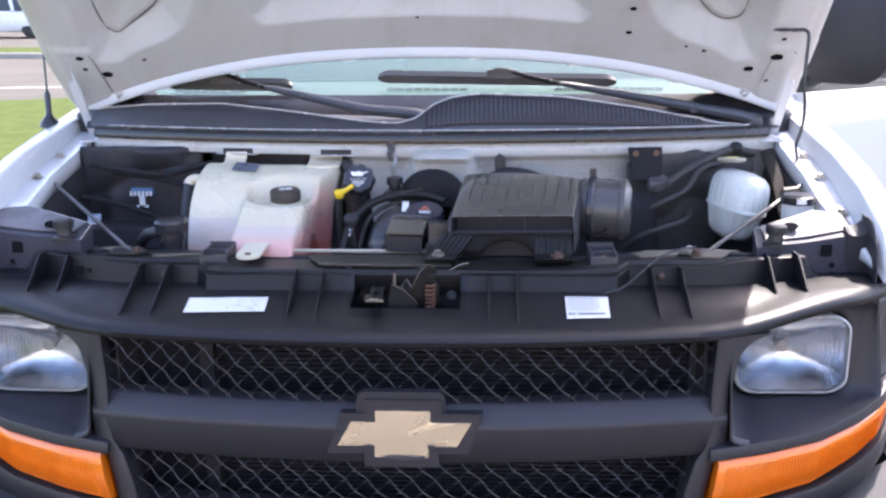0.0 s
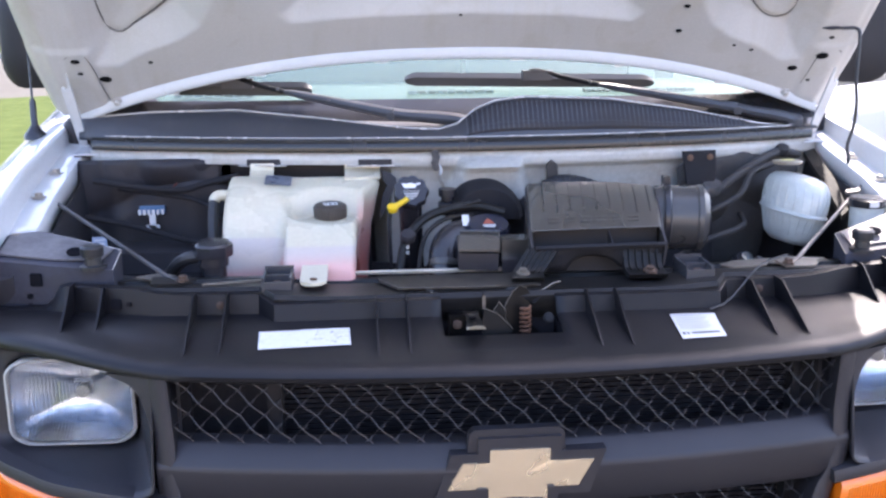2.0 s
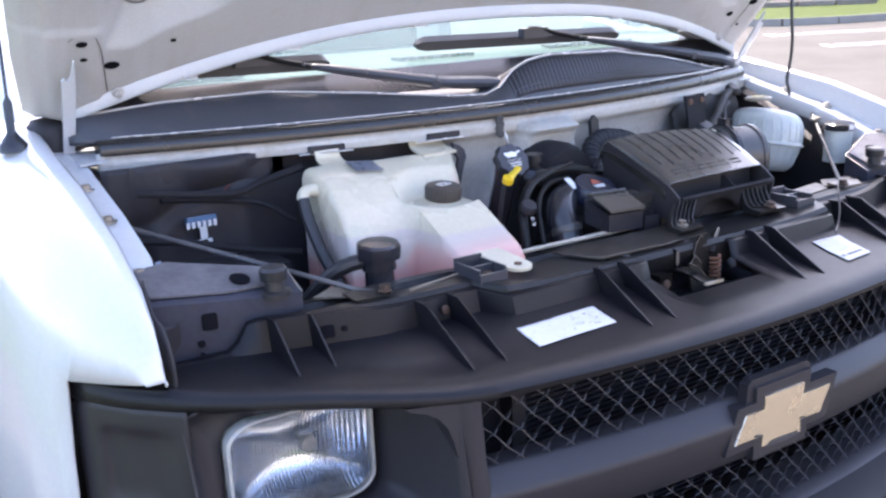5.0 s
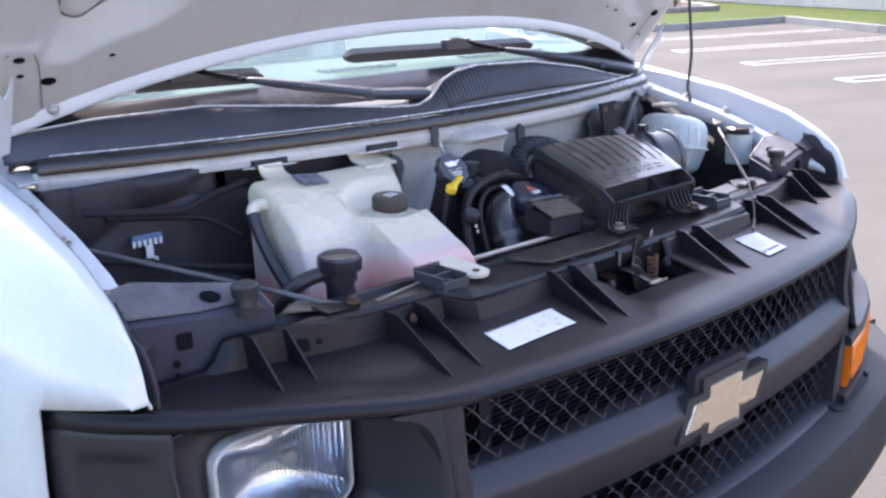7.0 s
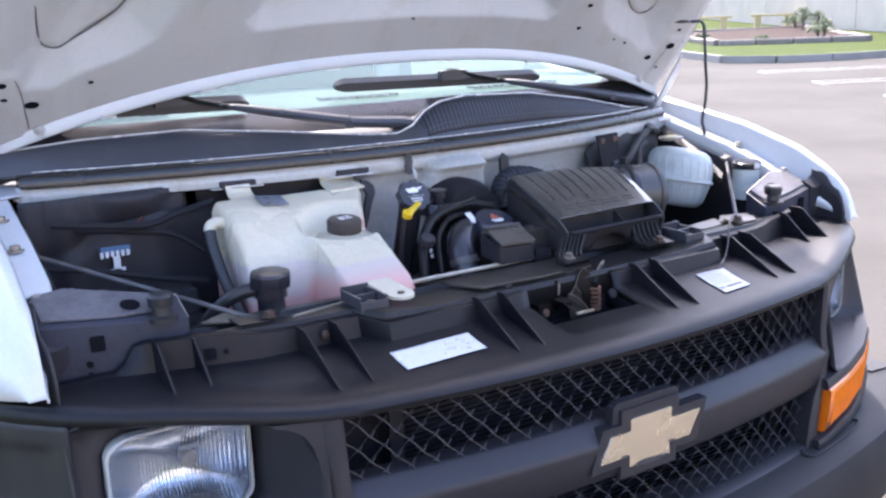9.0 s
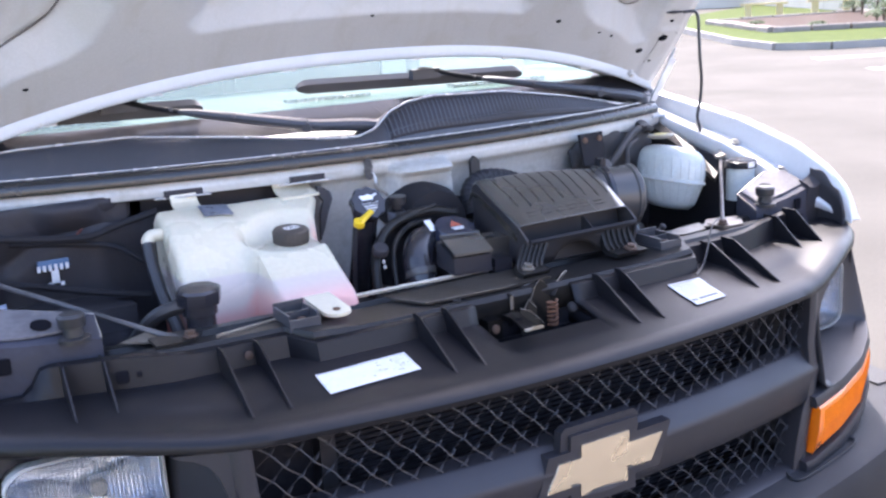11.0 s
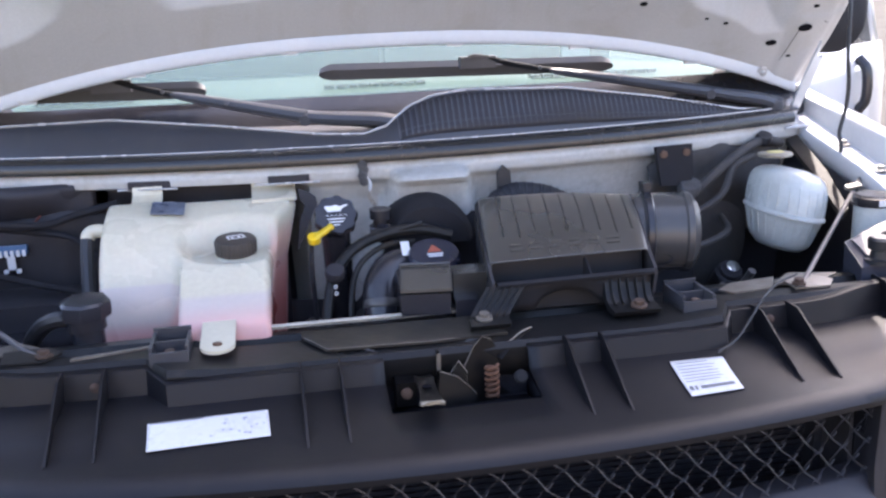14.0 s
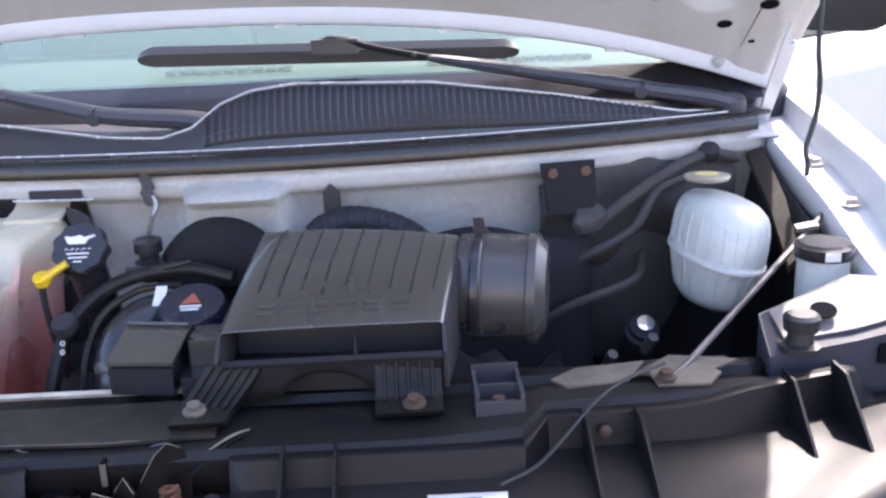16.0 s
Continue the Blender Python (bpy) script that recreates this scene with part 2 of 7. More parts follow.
leaf = mat("foliage", (0.09, 0.115, 0.045), 0.7, dark=(0.04, 0.075, 0.02), scale=3, amount=0.6, bump=0.0)
bark = mat("bark", (0.14, 0.1, 0.07), 0.9, scale=10, amount=0.6, bump=0.6)
tyre = mat("tyre_rubber", (0.03, 0.03, 0.03), 0.8, bump=0.2)
car_dark = mat("dark_car_paint", (0.04, 0.05, 0.07), 0.25, coat=0.7, bump=0.0)
car_white = mat("white_car_paint", (0.702, 0.702, 0.702), 0.25, coat=0.7, bump=0.0)
car_red = mat("dark_red_car_paint", (0.22, 0.03, 0.03), 0.25, coat=0.7, bump=0.0)
dark_window = mat("dark_window", (0.03, 0.04, 0.045), 0.08, bump=0.0, rvar=0.03)
facade_paint = mat("facade_paint", (0.66, 0.62, 0.54), 0.8, scale=1, amount=0.3, bump=0.1)
bounce_brick = mat("bounce_wall_brick", (0.55, 0.49, 0.42), 0.85, dark=(0.45, 0.39, 0.32), scale=2, amount=0.5, bump=0.3)
roof_tile = mat("roof_shingle", (0.18, 0.14, 0.12), 0.85, scale=4, amount=0.5, bump=0.4)
dash_top = mat("dashboard_top", (0.0808, 0.095, 0.0912), 0.7, dark=(0.0665, 0.0808, 0.076), scale=6, bump=0.1)
dash_plastic = mat("dashboard", (0.075, 0.085, 0.08), 0.7, scale=8, bump=0.15)


def streaked(m, colour, strength):
    """Narrow dirty run marks down a panel, fading in and out."""
    nt = m.node_tree
    b = nt.nodes["Principled BSDF"]
    N, L = nt.nodes.new, nt.links.new
    plain = b.inputs["Base Color"].links[0].from_socket
    co = N("ShaderNodeTexCoord").outputs["Object"]

    def stretched(sx, sy, sz, detail, lo, hi, top):
        mp, n, r = N("ShaderNodeMapping"), N("ShaderNodeTexNoise"), N("ShaderNodeMapRange")
        mp.inputs["Scale"].default_value = (sx, sy, sz)
        n.inputs["Scale"].default_value, n.inputs["Detail"].default_value = 1.0, detail
        r.inputs[1].default_value, r.inputs[2].default_value, r.inputs[4].default_value = lo, hi, top
        L(co, mp.inputs["Vector"])
        L(mp.outputs[0], n.inputs["Vector"])
        L(n.outputs["Fac"], r.inputs[0])
        return r.outputs[0]

    both, mix = N("ShaderNodeMath"), N("ShaderNodeMix")
    both.operation = "MULTIPLY"
    L(stretched(70.0, 5.0, 4.0, 3.0, 0.46, 0.7, strength), both.inputs[0])
    L(stretched(4.0, 6.0, 6.0, 2.0, 0.4, 0.62, 1.0), both.inputs[1])
    mix.data_type = "RGBA"
    L(both.outputs[0], mix.inputs[0])
    L(plain, mix.inputs[6])
    mix.inputs[7].default_value = (*colour, 1)
    L(mix.outputs[2], b.inputs["Base Color"])


streaked(hood_under, (0.36, 0.33, 0.28), 0.22)


def fluid_bottle():
    """Translucent white bottle plastic, with the washer fluid showing through below its level."""
    m = bottle_white.copy()
    m.name = "bottle_with_fluid"
    nt = m.node_tree
    b = nt.nodes["Principled BSDF"]
    N, L = nt.nodes.new, nt.links.new
    plain = b.inputs["Base Color"].links[0].from_socket
    co = N("ShaderNodeTexCoord").outputs["Object"]
    sep = N("ShaderNodeSeparateXYZ")
    L(co, sep.inputs[0])

    def step(sock, lo, hi, top=1.0):
        r = N("ShaderNodeMapRange")
        r.interpolation_type = "SMOOTHSTEP"
        r.inputs[1].default_value, r.inputs[2].default_value, r.inputs[4].default_value = lo, hi, top
        L(sock, r.inputs[0])
        return r.outputs[0]

    def mixc(fac, a, c):
        x = N("ShaderNodeMix")
        x.data_type = "RGBA"
        L(fac, x.inputs[0])
        L(a, x.inputs[6])
        x.inputs[7].default_value = (*c, 1)
        return x.outputs[2]

    shift = N("ShaderNodeMath")
    shift.operation = "SUBTRACT"
    L(sep.outputs["Z"], shift.inputs[0])
    L(step(sep.outputs["X"], -0.385, -0.35, 0.042), shift.inputs[1])
    level = mixc(step(sep.outputs["Z"], 1.119, 1.113, 0.55), plain, (0.47, 0.4, 0.43))
    deep = mixc(step(shift.outputs[0], 1.07, 1.045, 0.62), level, (0.62, 0.27, 0.24))
    deep = mixc(step(shift.outputs[0], 1.05, 0.99, 0.8), deep, (0.5, 0.1, 0.08))
    both = N("ShaderNodeMath")
    both.operation = "MULTIPLY"
    L(step(sep.outputs["X"], -0.232, -0.222), both.inputs[0])
    L(step(sep.outputs["Z"], 1.185, 1.14, 0.45), both.inputs[1])
    flank = mixc(both.outputs[0], deep, (0.66, 0.24, 0.22))
    L(flank, b.inputs["Base Color"])
    b.inputs["Subsurface Weight"].default_value = 0.25
    b.inputs["Subsurface Radius"].default_value = (0.03, 0.02, 0.018)
    return m


bottle_fluid = fluid_bottle()


def glass(name, tint, alpha, rough=0.02, dust=0.0):
    m = bpy.data.materials.new(name)
    m.use_nodes = True
    nt = m.node_tree
    for n in list(nt.nodes):
        nt.nodes.remove(n)
    out, mix = nt.nodes.new("ShaderNodeOutputMaterial"), nt.nodes.new("ShaderNodeMixShader")
    tr, gl, fr = nt.nodes.new("ShaderNodeBsdfTransparent"), nt.nodes.new("ShaderNodeBsdfGlossy"), nt.nodes.new("ShaderNodeFresnel")
    fr.inputs["IOR"].default_value = alpha
    tr.inputs["Color"].default_value = (*tint, 1)
    gl.inputs["Roughness"].default_value = rough
    nt.links.new(fr.outputs[0], mix.inputs[0])
    nt.links.new(tr.outputs[0], mix.inputs[1])
    nt.links.new(gl.outputs[0], mix.inputs[2])
    last = mix.outputs[0]
    # dust: weight of a diffuse teal veil that imitates reflected haze on the glass
    if dust:
        film, haze = nt.nodes.new("ShaderNodeBsdfDiffuse"), nt.nodes.new("ShaderNodeMixShader")
        film.inputs["Color"].default_value = (0.36, 0.55, 0.53, 1)
        haze.inputs[0].default_value = dust
        nt.links.new(last, haze.inputs[1])
        nt.links.new(film.outputs[0], haze.inputs[2])
        last = haze.outputs[0]
    nt.links.new(last, out.inputs["Surface"])
    return m


wind_glass = glass("windshield_glass", (0.42, 0.58, 0.56), 1.55, 0.02, 0.22)


def waved(m, scale, strength):
    """Moulded vertical flutes in a glass."""
    nt = m.node_tree
    wave, bump = nt.nodes.new("ShaderNodeTexWave"), nt.nodes.new("ShaderNodeBump")
    co = nt.nodes.new("ShaderNodeTexCoord")
    wave.inputs["Scale"].default_value, wave.inputs["Distortion"].default_value = scale, 0.6
    bump.inputs["Strength"].default_value, bump.inputs["Distance"].default_value = strength, 0.003
    nt.links.new(co.outputs["Object"], wave.inputs["Vector"])
    nt.links.new(wave.outputs["Fac"], bump.inputs["Height"])
    for n in nt.nodes:
        if n.type in ("BSDF_GLOSSY", "BSDF_DIFFUSE", "BSDF_PRINCIPLED"):
            nt.links.new(bump.outputs["Normal"], n.inputs["Normal"])
    return m


# Lamp glass: the veil is recoloured bluish white to stand for glare.
lamp_glass = waved(glass("lamp_lens_glass", (0.93, 0.96, 1.0), 1.6, 0.05, 0.02), 70.0, 0.9)
lamp_glass.node_tree.nodes["Diffuse BSDF"].inputs["Color"].default_value = (0.75, 0.8, 0.9, 1)
waved(fluted_chrome, 60.0, 0.45)
flute_glass = glass("fluted_lens_glass", (0.86, 0.91, 1.0), 1.8, 0.05, 0.05)
flute_glass.node_tree.nodes["Diffuse BSDF"].inputs["Color"].default_value = (0.75, 0.8, 0.9, 1)


# ---- building helpers ----
WHERE = {}


def thing(name, at, label, category, group="", kind=""):
    ob = new(name)
    ob.location = at
    ob.empty_display_size = 0.05
    WHERE[ob.name] = Matrix.Translation(at)
    return tagged(ob, label, category, group, kind)


def mesh_of(name, bm, material, smooth=35.0, bevel=0.0):
    if bevel:
        sharp = [e for e in bm.edges if len(e.link_faces) == 2 and e.calc_face_angle(0) > 0.5]
        bmesh.ops.bevel(bm, geom=sharp, offset=bevel, segments=2, affect="EDGES", profile=0.6, clamp_overlap=True)
    bmesh.ops.recalc_face_normals(bm, faces=bm.faces)
    me = bpy.data.meshes.new(name)
    bm.to_mesh(me)
    bm.free()
    me.materials.append(material)
    if smooth and len(me.polygons):
        me.shade_smooth()
        me.set_sharp_from_angle(angle=radians(smooth))
    return me


def part(name, bm, material, parent=None, label="", smooth=35.0, bevel=0.0, thick=0.0):
    ob = new(name, mesh_of(name, bm, material, smooth, bevel))
    if parent:
        ob.parent = parent
        ob.matrix_parent_inverse = WHERE[parent.name].inverted()
    WHERE[ob.name] = Matrix.Identity(4)
    if thick:
        s = ob.modifiers.new("thickness", "SOLIDIFY")
        s.thickness, s.offset = thick, 0
    return tagged(ob, label)


def B():
    return bmesh.new()


def box(bm, x0, x1, y0, y1, z0, z1, m=None):
    v = [Vector((x, y, z)) for x in (x0, x1) for y in (y0, y1) for z in (z0, z1)]
    v = [bm.verts.new(m @ p if m else p) for p in v]
    for f in ((0, 1, 3, 2), (4, 6, 7, 5), (0, 4, 5, 1), (2, 3, 7, 6), (0, 2, 6, 4), (1, 5, 7, 3)):
        bm.faces.new([v[i] for i in f])
    return bm


def loft(bm, rings, closed=True, caps=True):
    """Skin over rings of equally many points."""
    rows = [[bm.verts.new(p) for p in r] for r in rings]
    n = len(rows[0])
    for a, b in zip(rows, rows[1:]):
        for i in range(n if closed else n - 1):
            j = (i + 1) % n
            bm.faces.new((a[i], a[j], b[j], b[i]))
    if caps and closed:
        bm.faces.new(rows[0][::-1])
        bm.faces.new(rows[-1])
    return bm


def spline(pts, n=6):
    """A smooth line through the points."""
    p = [Vector(q) for q in pts]
    p = [2 * p[0] - p[1], *p, 2 * p[-1] - p[-2]]
    out = []
    for i in range(1, len(p) - 2):
        a, b, c, d = p[i - 1 : i + 3]
        for k in range(n):
            t = k / n
            out.append(0.5 * (2 * b + (c - a) * t + (2 * a - 5 * b + 4 * c - d) * t * t + (3 * b - a - 3 * c + d) * t**3))
    return out + [p[-2]]


def tube(bm, pts, r, n=8, smooth=5, flat=1.0):
    """A round bar along points; r a number or a list."""
    p = spline(pts, smooth) if smooth else [Vector(q) for q in pts]
    rs = r if isinstance(r, (list, tuple)) else [r] * len(pts)
    rs = np.interp(np.linspace(0, len(pts) - 1, len(p)), range(len(pts)), rs)
    up, rings = None, []
    for i, q in enumerate(p):
        d = (p[min(i + 1, len(p) - 1)] - p[max(i - 1, 0)]).normalized()
        if up is None:
            up = d.orthogonal().normalized() if abs(d.z) > 0.95 else Vector((0, 0, 1))
        side = d.cross(up).normalized()
        up = side.cross(d).normalized()
        rings.append([q + float(rs[i]) * (math.cos(a) * side + flat * math.sin(a) * up) for a in [2 * math.pi * k / n for k in range(n)]])
    return loft(bm, rings)


def lathe(bm, prof, at, axis=(0, 0, 1), n=24, squash=1.0):
    """Turn (radius, height) pairs about an axis through a point."""
    w = Vector(axis).normalized()
    u = w.orthogonal().normalized() if abs(w.z) < 0.99 else Vector((1, 0, 0))
    v = w.cross(u)
    rings = [[Vector(at) + h * w + max(r, 1e-4) * (math.cos(a) * u + squash * math.sin(a) * v) for a in [2 * math.pi * k / n for k in range(n)]] for r, h in prof]
    return loft(bm, rings)


def plate(bm, poly, at, u, v, depth):
    """A flat outline (pairs along u and v) with thickness along u x v."""
    u, v = Vector(u).normalized(), Vector(v).normalized()
    w = u.cross(v).normalized()
    o = Vector(at)
    return loft(bm, [[o + a * u + b * v + k * w for a, b in poly] for k in (0, depth)])


def rrect(w, h, r, n=5):
    """A rectangle with round corners, about the origin."""
    out = []
    for cx, cy, a0 in ((w / 2 - r, h / 2 - r, 0), (-w / 2 + r, h / 2 - r, 90), (-w / 2 + r, -h / 2 + r, 180), (w / 2 - r, -h / 2 + r, 270)):
        out += [(cx + r * math.cos(radians(a0 + 90 * k / n)), cy + r * math.sin(radians(a0 + 90 * k / n))) for k in range(n + 1)]
    return out


def sheet(bm, f, us, vs):
    """A sheet of quads over f(u, v)."""
    rows = [[bm.verts.new(f(u, v)) for u in us] for v in vs]
    for a, b in zip(rows, rows[1:]):
        for i in range(len(us) - 1):
            bm.faces.new((a[i], a[i + 1], b[i + 1], b[i]))
    return bm


def lin(a, b, n):
    return [a + (b - a) * k / (n - 1) for k in range(n)]


def smooth01(v, lo, hi):
    t = min(1.0, max(0.0, (v - lo) / (hi - lo)))
    return t * t * (3 - 2 * t)


def curve(x, xs, ys):
    return float(np.interp(x, xs, ys))


# ---- the van ----
van = thing("van", (0, 1.5, 0), "white full-size cargo van parked with its hood open", "van")


def front_y(x):
    """Front of the black grille surround, seen from above."""
    a = abs(x)
    if a <= 0.5:
        return -0.195 + 0.19 * a * a
    return curve(a, (0.5, 0.56, 0.62, 0.7, 0.77, 0.83, 0.88, 0.91, 0.925), (-0.1475, -0.127, -0.102, -0.062, -0.022, 0.025, 0.078, 0.122, 0.16))


def amber_y(x):
    return curve(abs(x), (0.48, 0.6, 0.7, 0.775, 0.83, 0.87, 0.895), (-0.17, -0.143, -0.106, -0.063, -0.015, 0.04, 0.095))


def seal_y(x):
    return 0.412 + 0.23 * x * x


# fender: ledge height along the van
FY = (0.04, 0.2, 0.34, 0.6, 1.0)
FZ = (1.05, 1.138, 1.188, 1.25, 1.33)
CZ = ((0.04, 0.046, 0.062, 0.1, 0.19, 0.345, 0.6, 1.0, 1.2), (1.056, 1.088, 1.117, 1.15, 1.195, 1.239, 1.283, 1.35, 1.38))


def fender(s):
    bm = B()
    ys = [0.04, 0.043, 0.047, 0.054, 0.063, 0.08, 0.11, 0.14, 0.15] + lin(0.19, 1.2, 20)
    rows = []
    for y in ys:
        zf = curve(y, FY, FZ)
        xo = curve(y, (0.03, 0.08, 0.14, 0.25, 0.5, 1.0), (0.858, 0.893, 0.928, 0.958, 0.985, 1.0))
        crown = curve(y, *CZ) - zf
        w = xo - 0.845
        xi = curve(y, (0.03, 0.13, 0.2), (0.827, 0.822, 0.785))
        pts = [(xi, zf - curve(y, (0.03, 0.1, 0.16), (0.005, 0.012, 0.05))), (xi + 0.001, zf - 0.003), (xi + 0.003, zf), (0.832, zf), (0.834, zf + 0.004), (0.838, zf + crown * 0.9), (0.844, zf + crown)]
        q = curve(y, (0.03, 0.11), (0.1, 1.0))
        pts = [(0.844 - (0.844 - x) * q, z) for x, z in pts]
        low = max(curve(y, (0.03, 0.06, 0.15), (1.053, 1.049, 1.039)), zf - 0.085)
        for f, g in ((0.14, 0.99), (0.4, 0.86), (0.7, 0.6), (0.92, 0.28), (1.0, 0.0)):
            top = zf + crown
            pts.append((0.845 + w * f, low + (top - low) * g))
        side = [(xo + 0.006, low - 0.1), (xo + 0.01, low - 0.25), (xo + 0.012, 0.62), (xo + 0.004, 0.5)]
        rows.append([bm.verts.new((s * x, y, z)) for x, z in pts + side])
    nose = [bm.verts.new((v.co.x * 0.999, 0.037, min(v.co.z, 1.05))) for v in rows[0]]
    for i in range(11):
        bm.faces.new((nose[i], nose[i + 1], rows[0][i + 1], rows[0][i]))
    for k, (a, b) in enumerate(zip(rows, rows[1:])):
        for i in range(len(a) - 1):
            if i < 11 or ys[k] >= 0.15:
                bm.faces.new((a[i], a[i + 1], b[i + 1], b[i]))
    bmesh.ops.delete(bm, geom=[v for v in bm.verts if not v.link_faces], context="VERTS")
    return part("fender", bm, white_paint, van, "white painted front fender", 50, thick=0.003)


fenders = {s: fender(s) for s in (-1, 1)}
for s in (-1, 1):
    for y in (0.2, 0.335, 0.45):
        z = curve(y, FY, FZ)
        bm = B()
        lathe(bm, [(0.0, 0), (0.014, 0), (0.014, 0.002), (0.0075, 0.003), (0.0075, 0.009), (0.0, 0.01)], (s * 0.814, y, z + 0.001), n=6)
        part("bolt", bm, dull_steel, fenders[s])
    bm = B()
    sheet(bm, lambda u, v: (s * (0.775 - 0.03 * v), u, curve(u, FY, FZ) - 0.03 - 0.4 * v), lin(0.12, 0.62, 12), lin(0, 1, 6))
    part("inner_fender", bm, deep_black, van, "dark inner fender", thick=0.004)

# cab and body behind the engine bay
for s in (-1, 1):
    bm = B()
    loft(bm, [[(s * x, y, z) for x, y, z in ring] for ring in (
        [(0.8, 0.66, 1.27), (0.86, 0.66, 1.27), (0.9, 0.8, 1.3), (0.84, 0.8, 1.31)],
        [(0.76, 1.0, 1.58), (0.82, 1.0, 1.57), (0.87, 1.08, 1.6), (0.81, 1.08, 1.6)],
        [(0.7, 1.34, 1.9), (0.76, 1.34, 1.9), (0.81, 1.42, 1.92), (0.74, 1.42, 1.93)])])
    part("windshield_pillar", bm, white_paint, van, "white windshield pillar", 40, bevel=0.008)
bm = B()
roof = lambda x, y: (x, y, 2.02 + 0.06 * smooth01(y, 1.3, 1.9) - 0.13 * (abs(x) / 0.85) ** 4)
sheet(bm, lambda u, v: roof(u * curve(v, (1.35, 2.2), (0.72, 0.86)), v), lin(-1, 1, 17), lin(1.35, 5.1, 14))
part("roof", bm, white_paint, van, "white roof panel", 50, thick=0.006)
for s in (-1, 1):
    bm = B()
    sheet(bm, lambda u, v: (s * curve(v, (0.45, 0.7, 1.1, 1.35, 1.95), (0.97, 1.005, 1.005, 0.985, curve(u, (1.9, 2.2), (0.84, 0.87)))), u, v),
          lin(2.15, 5.1, 10), (0.4, 0.5, 0.7, 0.9, 1.1, 1.35, 1.6, 1.95))
    part("side_panel", bm, white_paint, van, "white cargo side panel", 50, thick=0.006)
    bm = B()
    sheet(bm, lambda u, v: (s * (1.0 - 0.02 * v), u, 0.42 + 0.16 * v), lin(0.9, 2.15, 3), lin(0, 1, 3))
    part("sill", bm, white_paint, van, "white door sill", 50, thick=0.02)
    bm = B()
    box(bm, s * 0.8, s * 0.9, 2.1, 2.2, 0.5, 1.95)
    part("door_pillar", bm, white_paint, van, bevel=0.01)
    for y in (0.62, 4.1):
        bm = B()
        lathe(bm, [(0.2, 0), (0.3, 0.01), (0.355, 0.03), (0.36, 0.12), (0.355, 0.21), (0.3, 0.23), (0.2, 0.24)], (s * 0.98, y, 0.36), (-s, 0, 0), 32)
        wheel = part("wheel", bm, tyre, van, "black tyre on a steel wheel")
        bm = B()
        lathe(bm, [(0.0, 0.035), (0.07, 0.02), (0.1, 0.06), (0.19, 0.05), (0.215, 0.012), (0.215, 0.2), (0.0, 0.2)], (s * 0.98, y, 0.36), (-s, 0, 0), 32)
        part("rim", bm, dull_steel, wheel, "silver steel rim")
bm = B()
box(bm, -0.98, 0.98, 5.1, 5.16, 0.45, 1.98)
part("rear_door_panel", bm, white_paint, van, bevel=0.02)
bm = B()
box(bm, -0.92, 0.92, 0.64, 5.1, 0.38, 0.44)
part("floor_pan", bm, bay_black, van)
bm = B()
box(bm, -0.88, 0.88, 2.12, 2.14, 0.44, 1.98)
part("cargo_partition", bm, dash_plastic, van, "grey cargo partition behind the seats")


# front doors: the passenger's shut, the driver's standing open
MZ = 1.475


def front_door(s, m, opened):
    def at(u, v, off=0.0):
        # u along the door from its hinge, v the height
        tuck = curve(v, (0.5, 0.8, 1.2, 1.35, 1.92), (0.02, 0.0, 0.005, 0.03, 0.16))
        return m @ Vector((s * (-tuck - off), u, v))

    bm = B()
    sheet(bm, lambda u, v: at(u, v), lin(0, 1.2, 8), (0.5, 0.6, 0.8, 1.0, 1.2, 1.3))
    sheet(bm, lambda u, v: at(u, v, 0.07), lin(0, 1.2, 8), (0.5, 0.6, 0.8, 1.0, 1.2, 1.3))
    for a, b in ((0, 0.07), (1.13, 1.2)):
        sheet(bm, lambda u, v: at(u + (0.52 * (v - 1.3) / 0.62 if a == 0 else 0), v, 0.01), (a, b), lin(1.3, 1.92, 5))
    sheet(bm, lambda u, v: at(u, v, 0.01), lin(0.5, 1.2, 6), (1.86, 1.92))
    door = part("front_door", bm, white_paint, van, "white driver's door standing open" if opened else "white passenger door, shut", 50, thick=0.01)
    bm = B()
    sheet(bm, lambda u, v: at(max(u, 0.07 + 0.52 * (v - 1.3) / 0.62), v, 0.012), lin(0.07, 1.13, 8), lin(1.3, 1.86, 6))
    part("window", bm, dark_window, door, "dark door window", thick=0.004)
    bm = B()
    tube(bm, [at(0.9, 1.09, -0.012), at(0.903, 1.13, -0.035), at(0.907, 1.22, -0.035), at(0.91, 1.26, -0.012)], 0.017, 10)
    part("handle", bm, satin_black, door, "black plastic door handle")
    bm = B()
    rings = []
    for k, (w, h, d) in enumerate(((0.2, 0.2, 0.0), (0.25, 0.26, 0.02), (0.26, 0.28, 0.06), (0.2, 0.22, 0.1), (0.1, 0.12, 0.125))):
        rings.append([m @ Vector((s * ((0.13 if opened else 0.085) + (a if opened else 0.7 * a)), 0.1 - d, MZ + b)) for a, b in rrect(w, h, min(w, h) * 0.3)])
    loft(bm, rings)
    mirror = part("mirror", bm, bumper_plastic, door, "large dark grey plastic door mirror", 50)
    bm = B()
    tube(bm, [m @ Vector(q) for q in ((-s * 0.02, 0.12, 1.38), (s * 0.05, 0.09, 1.4), (s * 0.12, 0.06, 1.43))], (0.05, 0.04, 0.04), 10)
    part("mirror_arm", bm, bumper_plastic, door)
    return door


front_door(-1, Matrix.Translation((-1.0, 1.22, 0)), False)
front_door(1, Matrix.Translation((1.0, 1.16, 0)) @ Matrix.Rotation(radians(-50), 4, "Z"), True)

# windshield, dashboard
GB = lambda x: 0.555 + 0.08 * x * x


